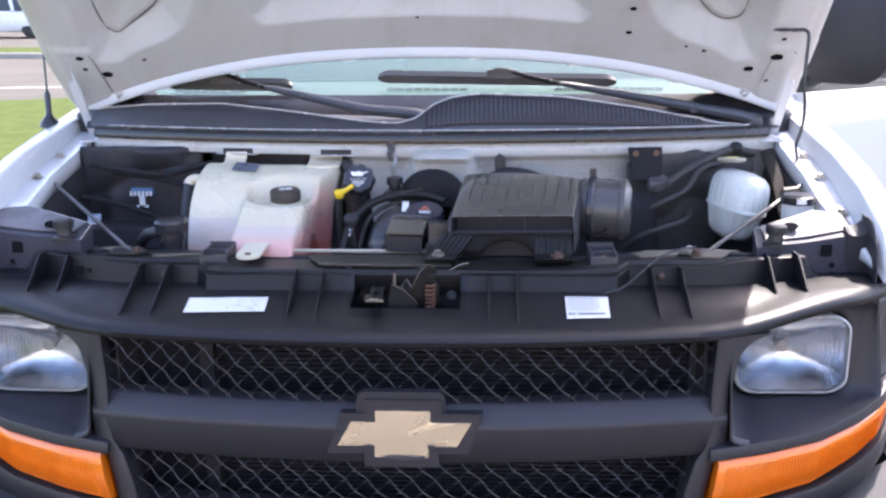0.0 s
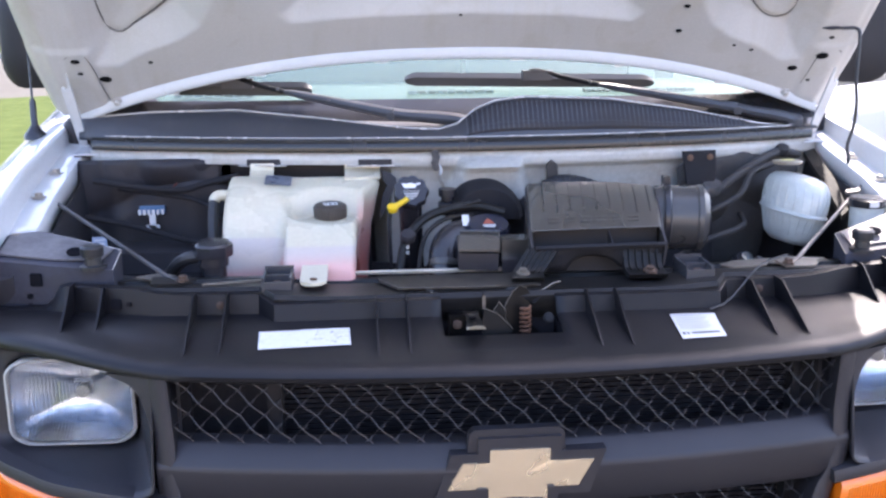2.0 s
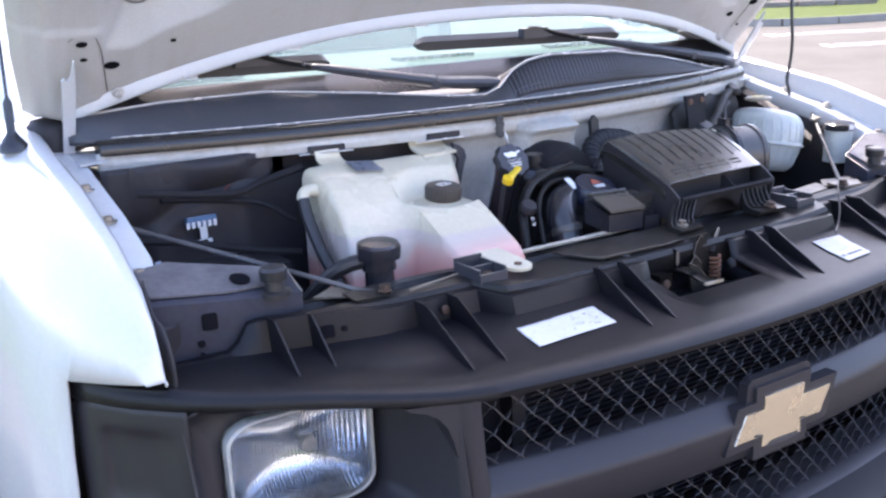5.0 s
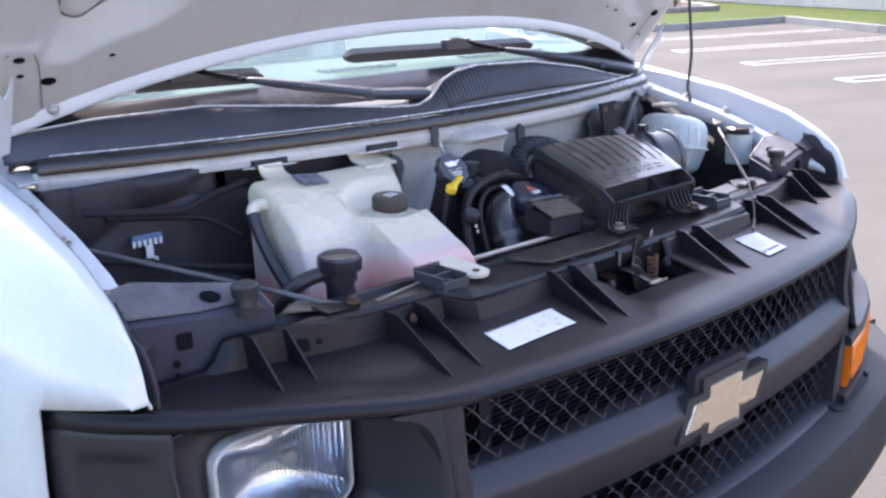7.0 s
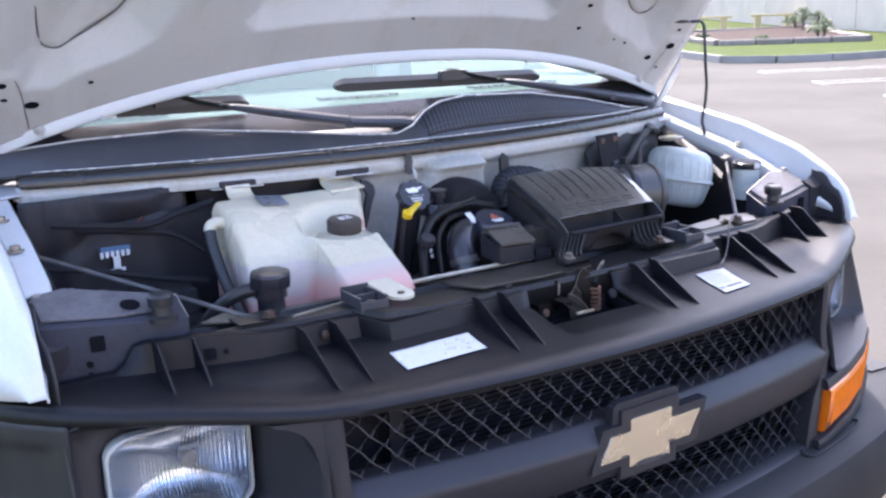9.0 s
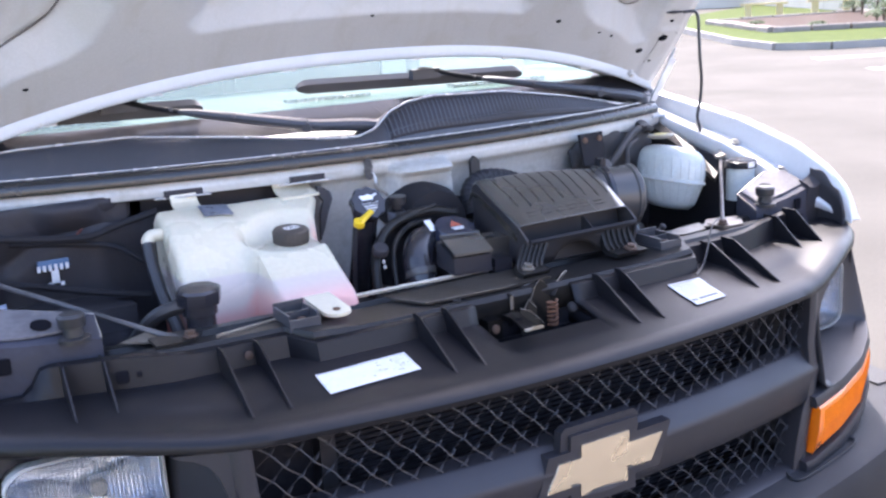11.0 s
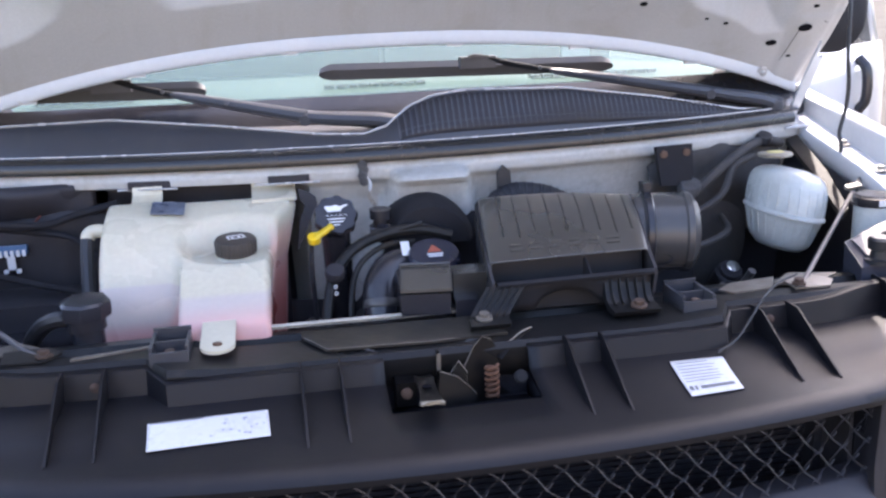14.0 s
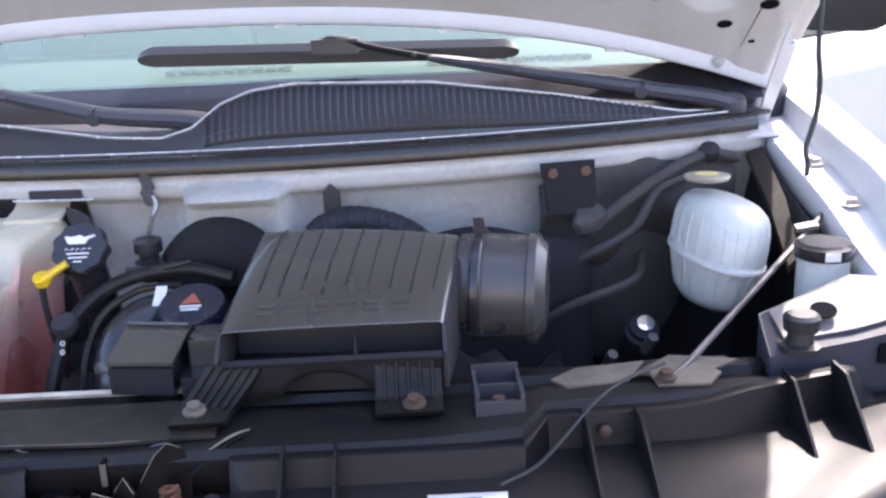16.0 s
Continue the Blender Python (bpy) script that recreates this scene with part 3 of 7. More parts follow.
def glass_at(x, v):
    return Vector((x * (1 - 0.12 * v), GB(x) + 0.78 * v, 1.298 + 0.66 * v))


bm = B()
sheet(bm, lambda u, v: glass_at(u, v), lin(-0.8, 0.8, 17), lin(0, 0.98, 8))
ws = part("windshield", bm, wind_glass, van, "tinted windshield glass")
ws.visible_shadow = False
bm = B()
sheet(bm, lambda u, v: glass_at(u, v) + Vector((0, -0.003, 0.0035)), lin(-0.79, 0.79, 17), (-0.02, 0.0, 0.03, 0.058))
part("frit_band", bm, satin_black, ws, "black band along the foot of the windshield")
bm = B()
sheet(bm, lambda u, v: (u, 0.655 + 0.02 * u * u + v, curve(v, (0, 0.02, 0.05, 0.35, 0.5, 0.55), (1.29, 1.333, 1.34, 1.352, 1.31, 1.0))), lin(-0.8, 0.8, 15), (0, 0.02, 0.05, 0.2, 0.35, 0.45, 0.5, 0.55))
dash = part("dashboard", bm, dash_top, van, "pale green-grey dashboard top", 50, thick=0.006)
for x0, n, y in ((-0.62, 8, 0.69), (-0.104, 9, 0.705), (0.3, 12, 0.705)):
    for k in range(n):
        bm = B()
        x = x0 + k * 0.0218
        box(bm, x, x + 0.0175, y, y + 0.032, 1.342, 1.3495)
        part("defroster_slot", bm, bay_black, dash)
for s in (-1, 1):
    bm = B()
    box(bm, s * 0.4 - 0.25, s * 0.4 + 0.25, 1.45, 1.98, 0.75, 0.95)
    box(bm, s * 0.4 - 0.24, s * 0.4 + 0.24, 1.9, 2.05, 0.9, 1.5)
    part("seat", bm, dash_plastic, van, "grey cloth front seat", bevel=0.04)
bm = B()
ring = [Vector((-0.0 + 0.4, 1.28, 1.12)) + 0.19 * (math.cos(a) * Vector((1, 0, 0)) + math.sin(a) * Vector((0, -0.45, 0.89))) for a in lin(0, 2 * math.pi, 25)]
tube(bm, ring, 0.014, 8, 0)
part("steering_wheel", bm, satin_black, van)

# cowl panel
LIP = ((-0.82, -0.65, -0.47, -0.3, -0.129, -0.06, -0.02, 0.02, 0.06, 0.121, 0.3, 0.47, 0.58, 0.66, 0.82),
       (1.305, 1.318, 1.322, 1.307, 1.289, 1.285, 1.296, 1.325, 1.34, 1.347, 1.34, 1.314, 1.292, 1.276, 1.27),
       (0.6, 0.58, 0.55, 0.51, 0.462, 0.462, 0.468, 0.478, 0.482, 0.484, 0.492, 0.51, 0.53, 0.55, 0.6))


def cowl_at(x, v):
    """v 0 at the seal, 1 at the lip, 2 at the glass."""
    zl, yl = curve(x, LIP[0], LIP[1]), curve(x, LIP[0], LIP[2])
    ys, zs = seal_y(x) + 0.022, 1.266
    if v <= 1:
        return Vector((x, ys + (yl - ys) * v, zs + (zl - zs) * (1 - (1 - v) ** 1.5)))
    yg = GB(x) + 0.012
    return Vector((x, yl + (yg - yl) * (v - 1), zl + (1.296 - zl) * smooth01(v, 1.0, 2.0)))


bm = B()
sheet(bm, cowl_at, lin(-0.8, 0.8, 81), (0, 0.12, 0.3, 0.5, 0.7, 0.85, 0.95, 1.0, 1.06, 1.2, 1.5, 2.0))
cowl = part("cowl_panel", bm, trim_plastic, van, "black plastic cowl panel under the wipers", 60, thick=0.004)
# Pale tubes along the cowl's lip and seal imitate bright highlights.
bm = B()
tube(bm, [cowl_at(x, 1.0) + Vector((0, -0.001, 0.0034)) for x in lin(-0.78, 0.74, 161)], 0.002, 6, 0)
part("cowl_edge", bm, edge_grey, cowl, "pale line along the cowl, painted as a highlight")
bm = B()
tube(bm, [(x, seal_y(x) + 0.016, 1.2755) for x in lin(-0.74, 0.74, 90)], 0.0017, 6, 0)
part("cowl_edge", bm, edge_grey, cowl, "pale line along the cowl, painted as a highlight")
# Dark sheet laid under the slats in place of shade in their gaps.
bm = B()
sheet(bm, lambda u, v: cowl_at(u, v) + Vector((0, -0.001, 0.003)), lin(0.0, 0.615, 40), lin(0.14, 0.87, 8))
part("vent_screen", bm, bay_black, cowl, "dark sheet standing for the shade between the cowl slats", thick=0.001)
for k in range(60):
    x = 0.0 + k * 0.0103
    bm = B()
    rings = []
    for v in lin(0.16, 0.84, 8):
        p = cowl_at(x, v)
        rings.append([p + Vector((dx, 0, dz)) for dx, dz in ((-0.0018, 0.0), (0.0018, 0.0), (0.0016, 0.0065), (-0.0016, 0.0065))])
    loft(bm, rings)
    part("cowl_slat", bm, trim_plastic, cowl)
for v in (0.3,):
    bm = B()
    tube(bm, [cowl_at(x, v) + Vector((0, 0, 0.0045)) for x in lin(-0.0, 0.62, 40)], 0.0012, 4, 0)
    part("cowl_bar", bm, trim_plastic, cowl)

# cowl corners at the foot of the pillars, and the housings under the hinges
for s in (-1, 1):
    bm = B()
    loft(bm, [[(s * x, y, z + d) for x, y, z in ((0.57, 0.583, 1.302), (0.665, 0.652, 1.352), (0.755, 0.642, 1.316), (0.748, 0.585, 1.272), (0.63, 0.562, 1.282))] for d in (-0.012, 0.0)])
    part("cowl_corner", bm, corner_plastic, van, "smooth grey plastic cowl corner", bevel=0.004)
    bm = B()
    loft(bm, [[(s * (0.805 + 0.05 * k * math.cos(a)), 0.655 + 0.045 * k * math.sin(a), z) for a in lin(0, 2 * math.pi * 15 / 16, 16)] for k, z in ((0.95, 1.2), (1.0, 1.26), (0.95, 1.29), (0.75, 1.304), (0.3, 1.308))])
    part("hinge_housing", bm, bay_black, van, "dark housing round the hood hinge", 50)

# hood seal and firewall
bm = B()
loft(bm, [[(x, seal_y(x) + a, 1.262 + b) for a, b in ((-0.012, -0.012), (-0.014, 0.0), (-0.006, 0.01), (0.004, 0.012), (0.012, 0.006), (0.018, 0.008), (0.026, 0.004), (0.026, -0.012))] for x in lin(-0.765, 0.765, 60)])
part("hood_seal", bm, seal_rubber, van, "black rubber hood seal on the cowl", 60)
bm = B()


def wall_at(x, v):
    y = seal_y(x)
    y += curve(v, (0, 0.05, 0.1, 0.13, 0.2, 0.45, 1.0), (0.002, -0.004, -0.002, 0.012, 0.022, 0.045, 0.06))
    bul = math.exp(-((x - 0.04) / (0.052 + 0.09 * v)) ** 16) * smooth01(v, 0.045, 0.1)
    y -= 0.05 * bul
    if x < -0.16:
        y += 0.10 * smooth01(-x, 0.15, 0.2) * smooth01(v, 0.085, 0.12)
    return Vector((x, y, 1.252 - 0.3 * v))


sheet(bm, wall_at, lin(-0.77, 0.78, 180), lin(0, 0.4, 34) + lin(0.45, 1, 8))
part("firewall", bm, firewall_paint, van, "grimy white painted firewall", 50, thick=0.004)
for x0, x1 in ((-0.46, -0.365), (-0.245, -0.14)):
    bm = B()
    tube(bm, [(x0, seal_y(x0) - 0.012, 1.2235), ((x0 + x1) / 2, seal_y((x0 + x1) / 2) - 0.016, 1.2245), (x1, seal_y(x1) - 0.012, 1.2235)], 0.0018, 6, 3)
    rod = part("retainer_rod", bm, edge_grey, van, "thin pale retainer rod")
    # dark box stands for the shaded slot behind the rod
    bm = B()
    xm = (x0 + x1) / 2
    box(bm, xm - 0.03, xm + 0.036, seal_y(xm) - 0.012, seal_y(xm) + 0.004, 1.224, 1.236)
    part("retainer_slot", bm, bay_black, rod, bevel=0.002)
# Dark sheets added in front of the bulkhead, below its pale strip.
bm = B()
sheet(bm, lambda x, z: (x, 0.482 + 0.006 * math.sin(17 * x + 2 * z) + 0.012 * math.exp(-((z - 1.15 - 0.05 * math.sin(9 * x)) / 0.016) ** 2) - 0.014 * math.exp(-((x + 0.71) / 0.02) ** 2) - 0.01 * math.exp(-((x + 0.56) / 0.03) ** 2), z), lin(-0.78, -0.2, 50), lin(0.7, 1.0, 5) + lin(1.01, 1.234 , 26))
sheet(bm, lambda x, z: (x, 0.56 + 0.006 * math.sin(19 * x), z), lin(-0.2, 0.78, 40), lin(0.7, 1.1, 8))
part("bulkhead_insulation", bm, bay_black, van, "dark wavy sheet added in front of the bulkhead", 60, thick=0.012)


# ---- hood ----
def hood_pt(x, v, h):
    return Vector((x, 0.66 - 0.6 * v - 0.8 * h, 1.24 + 0.8 * v - 0.6 * h))


def v_rim(x):
    return 0.206 - 0.16 * (min(abs(x), 0.8) / 0.8) ** 2.3


HOOD_MID = -0.01


def hood_half(v):
    """Half the width of the hood at v."""
    return curve(v, (0.0, 0.06, 0.2, 0.4, 0.85), (0.807, 0.842, 0.862, 0.873, 0.873))


SIDE = [(0.475, 0.6), (0.475, 0.389), (0.516, 0.317), (0.561, 0.284), (0.639, 0.254), (0.686, 0.222), (0.73, 0.226), (0.749, 0.288), (0.752, 0.6)]
LOOPS = ([(0.72, 0.55), (0.717, 0.371), (0.712, 0.32), (0.703, 0.29), (0.68, 0.287), (0.654, 0.304), (0.588, 0.351), (0.556, 0.4), (0.545, 0.55)],
         [(0.69, 0.55), (0.686, 0.385), (0.683, 0.339), (0.674, 0.313), (0.645, 0.308), (0.615, 0.322), (0.576, 0.364), (0.545, 0.41), (0.53, 0.55)])
MIDDLE = [(-0.36, 0.56), (-0.368, 0.388), (-0.366, 0.345), (-0.345, 0.325), (-0.2, 0.34), (0.0, 0.347), (0.2, 0.34), (0.335, 0.325), (0.356, 0.345), (0.358, 0.388), (0.35, 0.56)]


def ramp01(d, lo, hi):
    return min(1.0, max(0.0, (d - lo) / (hi - lo)))


def inside(x, v, poly):
    """Distance inside an outline, below zero outside."""
    best, odd = 1e9, False
    for (ax, ay), (bx, by) in zip(poly, poly[1:] + poly[:1]):
        t = max(0.0, min(1.0, ((x - ax) * (bx - ax) + (v - ay) * (by - ay)) / ((bx - ax) ** 2 + (by - ay) ** 2)))
        best = min(best, math.hypot(x - ax - t * (bx - ax), v - ay - t * (by - ay)))
        if (ay > v) != (by > v) and x < (bx - ax) * (v - ay) / (by - ay) + ax:
            odd = not odd
    return best if odd else -best


def hood_h(x, s):
    """Relief of the inner panel: s from the rear rim forward."""
    a, v = abs(x), v_rim(x) + s
    h = -0.04 * (1 - smooth01(s, 0.02, 0.04))
    if v > 0.2:
        d = inside(x - HOOD_MID if x > 0 else HOOD_MID - x, v, SIDE)
        h -= 0.036 * ramp01(d, -0.001, 0.055) + 0.012 * ramp01(d, 0.055, 0.13)
        h += 0.006 * smooth01(inside(a, v, LOOPS[x > 0]), 0.0, 0.006)
        d = inside(x, v, MIDDLE)
        h -= 0.036 * ramp01(d, -0.001, 0.055) + 0.012 * ramp01(d, 0.055, 0.15)
    h += 0.006 * math.exp(-((a - 0.0) / 0.05) ** 2 - ((v - 0.4) / 0.02) ** 2)
    h += 0.004 * smooth01(a, 0.735, 0.745) * (1 - smooth01(v, 0.255, 0.265))
    e = hood_half(v)
    h -= 0.012 * smooth01(abs(x - HOOD_MID), e - 0.05, e - 0.025) + 0.02 * smooth01(abs(x - HOOD_MID), e - 0.02, e)
    return h


bm = B()
def hood_in(u, s):
    v = v_rim(u * 0.815) + s * (0.84 - v_rim(u * 0.815)) / 0.8
    x = HOOD_MID + u * hood_half(v)
    return hood_pt(x, v, hood_h(x, max(0.0, v - v_rim(min(0.815, abs(x))))))


sheet(bm, hood_in, lin(-1, 1, 220),
      lin(0, 0.06, 9) + lin(0.066, 0.5, 84) + lin(0.52, 0.8, 14))
hood = part("hood", bm, hood_under, van, "open white hood showing its dusty stamped underside", 60)
bm = B()
sheet(bm, lambda u, s: hood_pt(HOOD_MID + u * hood_half(s * 0.84), v_rim(0.8 * u) + s * (0.84 - v_rim(0.8 * u)), -0.05 - 0.04 * math.sin(math.pi * max(0, s)) * (1 - u ** 2)), lin(-1, 1, 41), lin(-0.004, 1, 14))
part("hood_skin", bm, white_paint, hood, "white painted hood skin", 60, thick=0.003)
bm = B()
rings = []
for u in lin(-0.8, 0.8, 80):
    v0 = v_rim(u)
    rings.append([hood_pt(u, v0 + d, h) for d, h in ((0.016, -0.045), (0.03, 0.002), (0.035, 0.0115), (0.0385, 0.0135), (0.042, 0.012), (0.048, 0.0075), (0.053, 0.003), (0.062, -0.006))])
loft(bm, rings)
part("hood_hem", bm, lit_hem_white, hood, "white rear edge of the hood, coloured paler for skylight", 60)
for s in (-1, 1):
    bm = B()
    tube(bm, [hood_pt(s * a, v, hood_h(s * a, v - v_rim(a)) + 0.0005) for a, v in LOOPS[s > 0][1:-1]], 0.0019, 5, 4)
    part("sealant_line", bm, seam_grey, hood, "dark seam round the stamped pocket")
# flat black discs laid on the panel stand for the dark of its holes
HOLES = ((-0.727, 0.19, 0.0125), (-0.772, 0.208, 0.006), (-0.776, 0.238, 0.009), (-0.631, 0.232, 0.005), (0.711, 0.2, 0.011), (0.44, 0.36, 0.007), (0.437, 0.3, 0.007),
         (0.605, 0.25, 0.005), (0.565, 0.262, 0.004), (-0.014, 0.342, 0.004), (0.764, 0.235, 0.014), (0.77, 0.28, 0.006), (0.755, 0.17, 0.005))
for x, v, r in HOLES:
    s = v - v_rim(x)
    c = hood_pt(x, v, hood_h(x, s) + 0.001)
    bm = B()
    plate(bm, [(r * math.cos(t), 0.6 * r * math.sin(t)) for t in lin(0, 2 * math.pi * 13 / 14, 14)], c, (1, 0, 0), (0, -0.6, 0.8), 0.0007)
    part("drain_hole", bm, hole_black, hood)
for s in (-1, 1):
    # flat reinforcement at the hinge, its stamped edge, hinge arm, check pad
    bm = B()
    tube(bm, [hood_pt(s * a + 0.6 * HOOD_MID + 0.01, v - 0.006, hood_h(a, v - v_rim(a)) + 0.0005) for a, v in ((0.8, 0.25), (0.78, 0.262), (0.764, 0.261), (0.755, 0.245), (0.749, 0.226), (0.742, 0.185), (0.735, 0.143))], 0.0009, 5, 4)
    part("stamped_edge", bm, seam_grey, hood)
    bm = B()
    foot = Vector((s * 0.794 - 0.002, 0.613, 1.236))
    run = Vector((0.0, -0.094, 0.142)).normalized()
    plate(bm, [(-0.006, -0.03), (0.009, -0.03), (0.013, 0.1), (0.015, 0.165), (0.011, 0.168), (0.006, 0.163), (0.001, 0.17), (-0.002, 0.2), (-0.0035, 0.2), (-0.006, 0.16), (-0.007, 0.08)], foot, (s, 0, 0), run, 0.005)
    part("hinge_arm", bm, white_paint, hood, "white hood hinge arm", 40, bevel=0.002)
    bm = B()
    box(bm, s * 0.77, s * 0.83, 0.6, 0.7, 1.2, 1.245)
    part("hinge_base", bm, bay_black, van, bevel=0.006)
    bm = B()
    plate(bm, [(0, 0), (0.055, 0.01), (0.06, 0.05), (0.045, 0.1), (0.0, 0.09)], (s * 0.745 - (0.055 if s < 0 else 0), 0.53, 1.238), (1, 0, 0), (0, 1, 0.12), 0.004)
    part("hinge_bracket", bm, white_paint, van, "white hinge bracket", bevel=0.001)
    c = hood_pt(s * 0.715, 0.135, 0.004)
    bm = B()
    lathe(bm, [(0.011, 0), (0.011, 0.003), (0.006, 0.004), (0.006, 0.01), (0, 0.011)], c, (0, -0.8, -0.6), 6)
    part("hinge_bolt", bm, hood_under, hood)
# washer hose from the fender up to the hood
bm = B()
tube(bm, [(0.79, 0.418, 1.2), (0.793, 0.424, 1.222), (0.792, 0.43, 1.244), (0.803, 0.432, 1.285), (0.804, 0.43, 1.33), (0.799, 0.43, 1.375), (0.803, 0.438, 1.43), (0.806, 0.445, 1.47), (0.8, 0.452, 1.482), (0.775, 0.458, 1.482)], 0.0037, 8)
part("washer_hose", bm, rubber, van, "thin black washer hose running up to the hood")

# flattened dark bar on the panel stands for the slot's shade
bm = B()
tube(bm, [hood_pt(x, 0.304, 0.001) for x in (0.742, 0.76, 0.785)], (0.003, 0.008, 0.005), 10, 4, 0.5)
part("hose_slot", bm, bay_black, hood, "dark slot that the hose enters")
for x in (-0.6, -0.42, -0.17, 0.11, 0.33, 0.56):
    bm = B()
    box(bm, -0.014, 0.014, -0.002, 0.006, -0.003, 0.004, Matrix.Translation(hood_pt(x, v_rim(x) + 0.036, 0.0115)))
    part("hem_tab", bm, hood_under, hood, bevel=0.001)

# ---- wipers ----
def wiper(name, pivot, knuckle, hook, blade_a, blade_b):
    pv, kn, hk = Vector(pivot), Vector(knuckle), Vector(hook)
    d = (hk - kn).normalized()
    bm = B()
    tube(bm, [pv, pv.lerp(kn, 0.25) + Vector((0, 0, 0.004)), pv.lerp(kn, 0.8), kn], (0.02, 0.019, 0.017, 0.016), 10, 4, 0.7)
    lathe(bm, [(0.02, -0.02), (0.022, 0.0), (0.018, 0.012), (0, 0.014)], pv, (0, -0.3, 1), 14)
    w = part(name, bm, wiper_grey, van, "black wiper arm")
    bm = B()
    tube(bm, [kn, kn.lerp(hk, 0.3), kn.lerp(hk, 0.62), kn.lerp(hk, 0.72)], (0.0165, 0.0145, 0.011, 0.006), 10, 4, 0.7)
    part("arm_channel", bm, wiper_grey, w)
    bm = B()
    tube(bm, [kn.lerp(hk, 0.7), kn.lerp(hk, 0.86) + Vector((0, 0, 0.002)), kn.lerp(hk, 0.94) + Vector((0, 0, 0.005)), hk + Vector((0, 0, 0.007)), hk + d * 0.02 + Vector((0, 0, 0.006)), hk + d * 0.03], 0.0062, 8, 4, 0.8)
    part("arm_rod", bm, rod_black, w)
    for t, r in ((0.42, 0.0045), (0.76, 0.004)):
        bm = B()
        lathe(bm, [(r, 0.0), (r, 0.0025), (r * 0.6, 0.0035), (0, 0.0036)], kn.lerp(hk, t) + Vector((0, -0.0125 if t < 0.5 else -0.005, 0.002)), (0, -1, 0.5), 10)
        part("rivet", bm, brace_steel, w, "small worn rivet")
    bm = B()
    lathe(bm, [(0.0, -0.016), (0.009, -0.0155), (0.01, -0.012), (0.01, 0.012), (0.009, 0.0155), (0.0, 0.016)], kn + Vector((0, 0, -0.002)), (d.y, -d.x, 0.2), 14)
    part("arm_joint", bm, wiper_grey, w)
    a, b = Vector(blade_a), Vector(blade_b)
    bm = B()
    rings = []
    for t in [0, 0.006, 0.014, 0.025, 0.04] + lin(0.07, 0.93, 14) + [0.96, 0.975, 0.986, 0.994, 1]:
        p = a.lerp(b, t)
        k = math.sqrt(min(1.0, min(t, 1 - t) / 0.04)) * 0.75 + 0.25
        hgt = 0.018 * k
        rings.append([p + Vector((0, dy, dz)) for dy, dz in ((-0.004, -0.011 * k), (0.004, -0.008 * k), (0.006, hgt * 0.6), (0.002, hgt), (-0.006, hgt * 0.4))])
    loft(bm, rings)
    part("blade", bm, blade_black, w, "black rubber wiper blade")
    bm = B()
    m = hk + (hk - kn).normalized() * 0.015
    box(bm, m.x - 0.03, m.x + 0.035, m.y - 0.008, m.y + 0.012, m.z - 0.014, m.z + 0.007)
    part("blade_clip", bm, wiper_grey, w, bevel=0.006)


wiper("wiper", (0.01, 0.5, 1.296), (-0.15, 0.498, 1.318), (-0.46, 0.592, 1.378), (-0.72, 0.622, 1.366), (-0.316, 0.603, 1.36))
wiper("wiper", (0.735, 0.565, 1.283), (0.598, 0.553, 1.315), (0.179, 0.593, 1.388), (-0.118, 0.615, 1.378), (0.434, 0.625, 1.367))

# antenna on the passenger fender
bm = B()
lathe(bm, [(0.024, 0), (0.022, 0.01), (0.012, 0.022), (0.007, 0.03), (0.007, 0.075), (0.0025, 0.085), (0.0018, 0.75), (0, 0.751)], (-0.886, 0.575, 1.27), (0.02, -0.03, 1), 12)
part("antenna", bm, satin_black, van, "thin black whip antenna")

# ---- grille surround ----


def lip_lift(x):
    """Rise of the shelf towards its ends, a little more on the driver's side."""
    return (0.017 if x < 0 else 0.025) * smooth01(abs(x), 0.5, 0.74)


def shelf_ring(x):
    """From the upstand at the back, over the shelf, round the front edge."""
    yf, a = front_y(x), abs(x)
    k = smooth01(a, 0.708, 0.738)
    mid = curve(a, (0.36, 0.388), (1, 0))
    lift = lip_lift(x)
    up = (1.068 * mid + (1.074 + 0.01 * smooth01(a, 0.5, 0.62)) * (1 - mid)) * (1 - k) + 1.046 * k
    low = 1.04 + (0.3 * lift - 0.004) * k
    yb = curve(a, (0.36, 0.388, 0.55, 0.69, 0.74, 0.83), (-0.012, 0.034, 0.04, 0.078, 0.09, 0.09))
    w = max(0.0, min(1.0, (0.83 - a) / 0.13))
    deep = yf + 0.012 + 0.05 * w
    back = max(yb - 0.008, deep + 0.02)
    knee = back + min(0.0, -0.02 - back) * (1 - smooth01(a, 0.55, 0.68))
    return [(x, back + 0.016, up), (x, back + 0.008, up - 0.003), (x, back, low), (x, deep + (knee - deep) * 0.85, low - 0.003 + 0.2 * lift), (x, deep + (knee - deep) * 0.45, 1.026 + 0.6 * lift),
            (x, deep, 1.017 + lift), (x, yf + 0.012 + 0.02 * w, 1.0155 + lift),
            (x, yf + 0.007, 1.012 + lift), (x, yf, 1.004 + lift), (x, yf + 0.001, 0.998 + lift * 0.95), (x, yf + 0.012, 0.993 + lift * 0.9), (x, yf + 0.05, 0.993 + lift * 0.9)]


bm = B()
HALF = [0.36, 0.366, 0.374, 0.382, 0.388, 0.394] + lin(0.41, 0.925, 40)
XS = [-x for x in HALF[::-1]] + lin(-0.352, -0.098, 16) + lin(-0.09, 0.08, 12) + lin(0.088, 0.352, 16) + HALF
rows = [[bm.verts.new(p) for p in shelf_ring(x)] for x in XS]
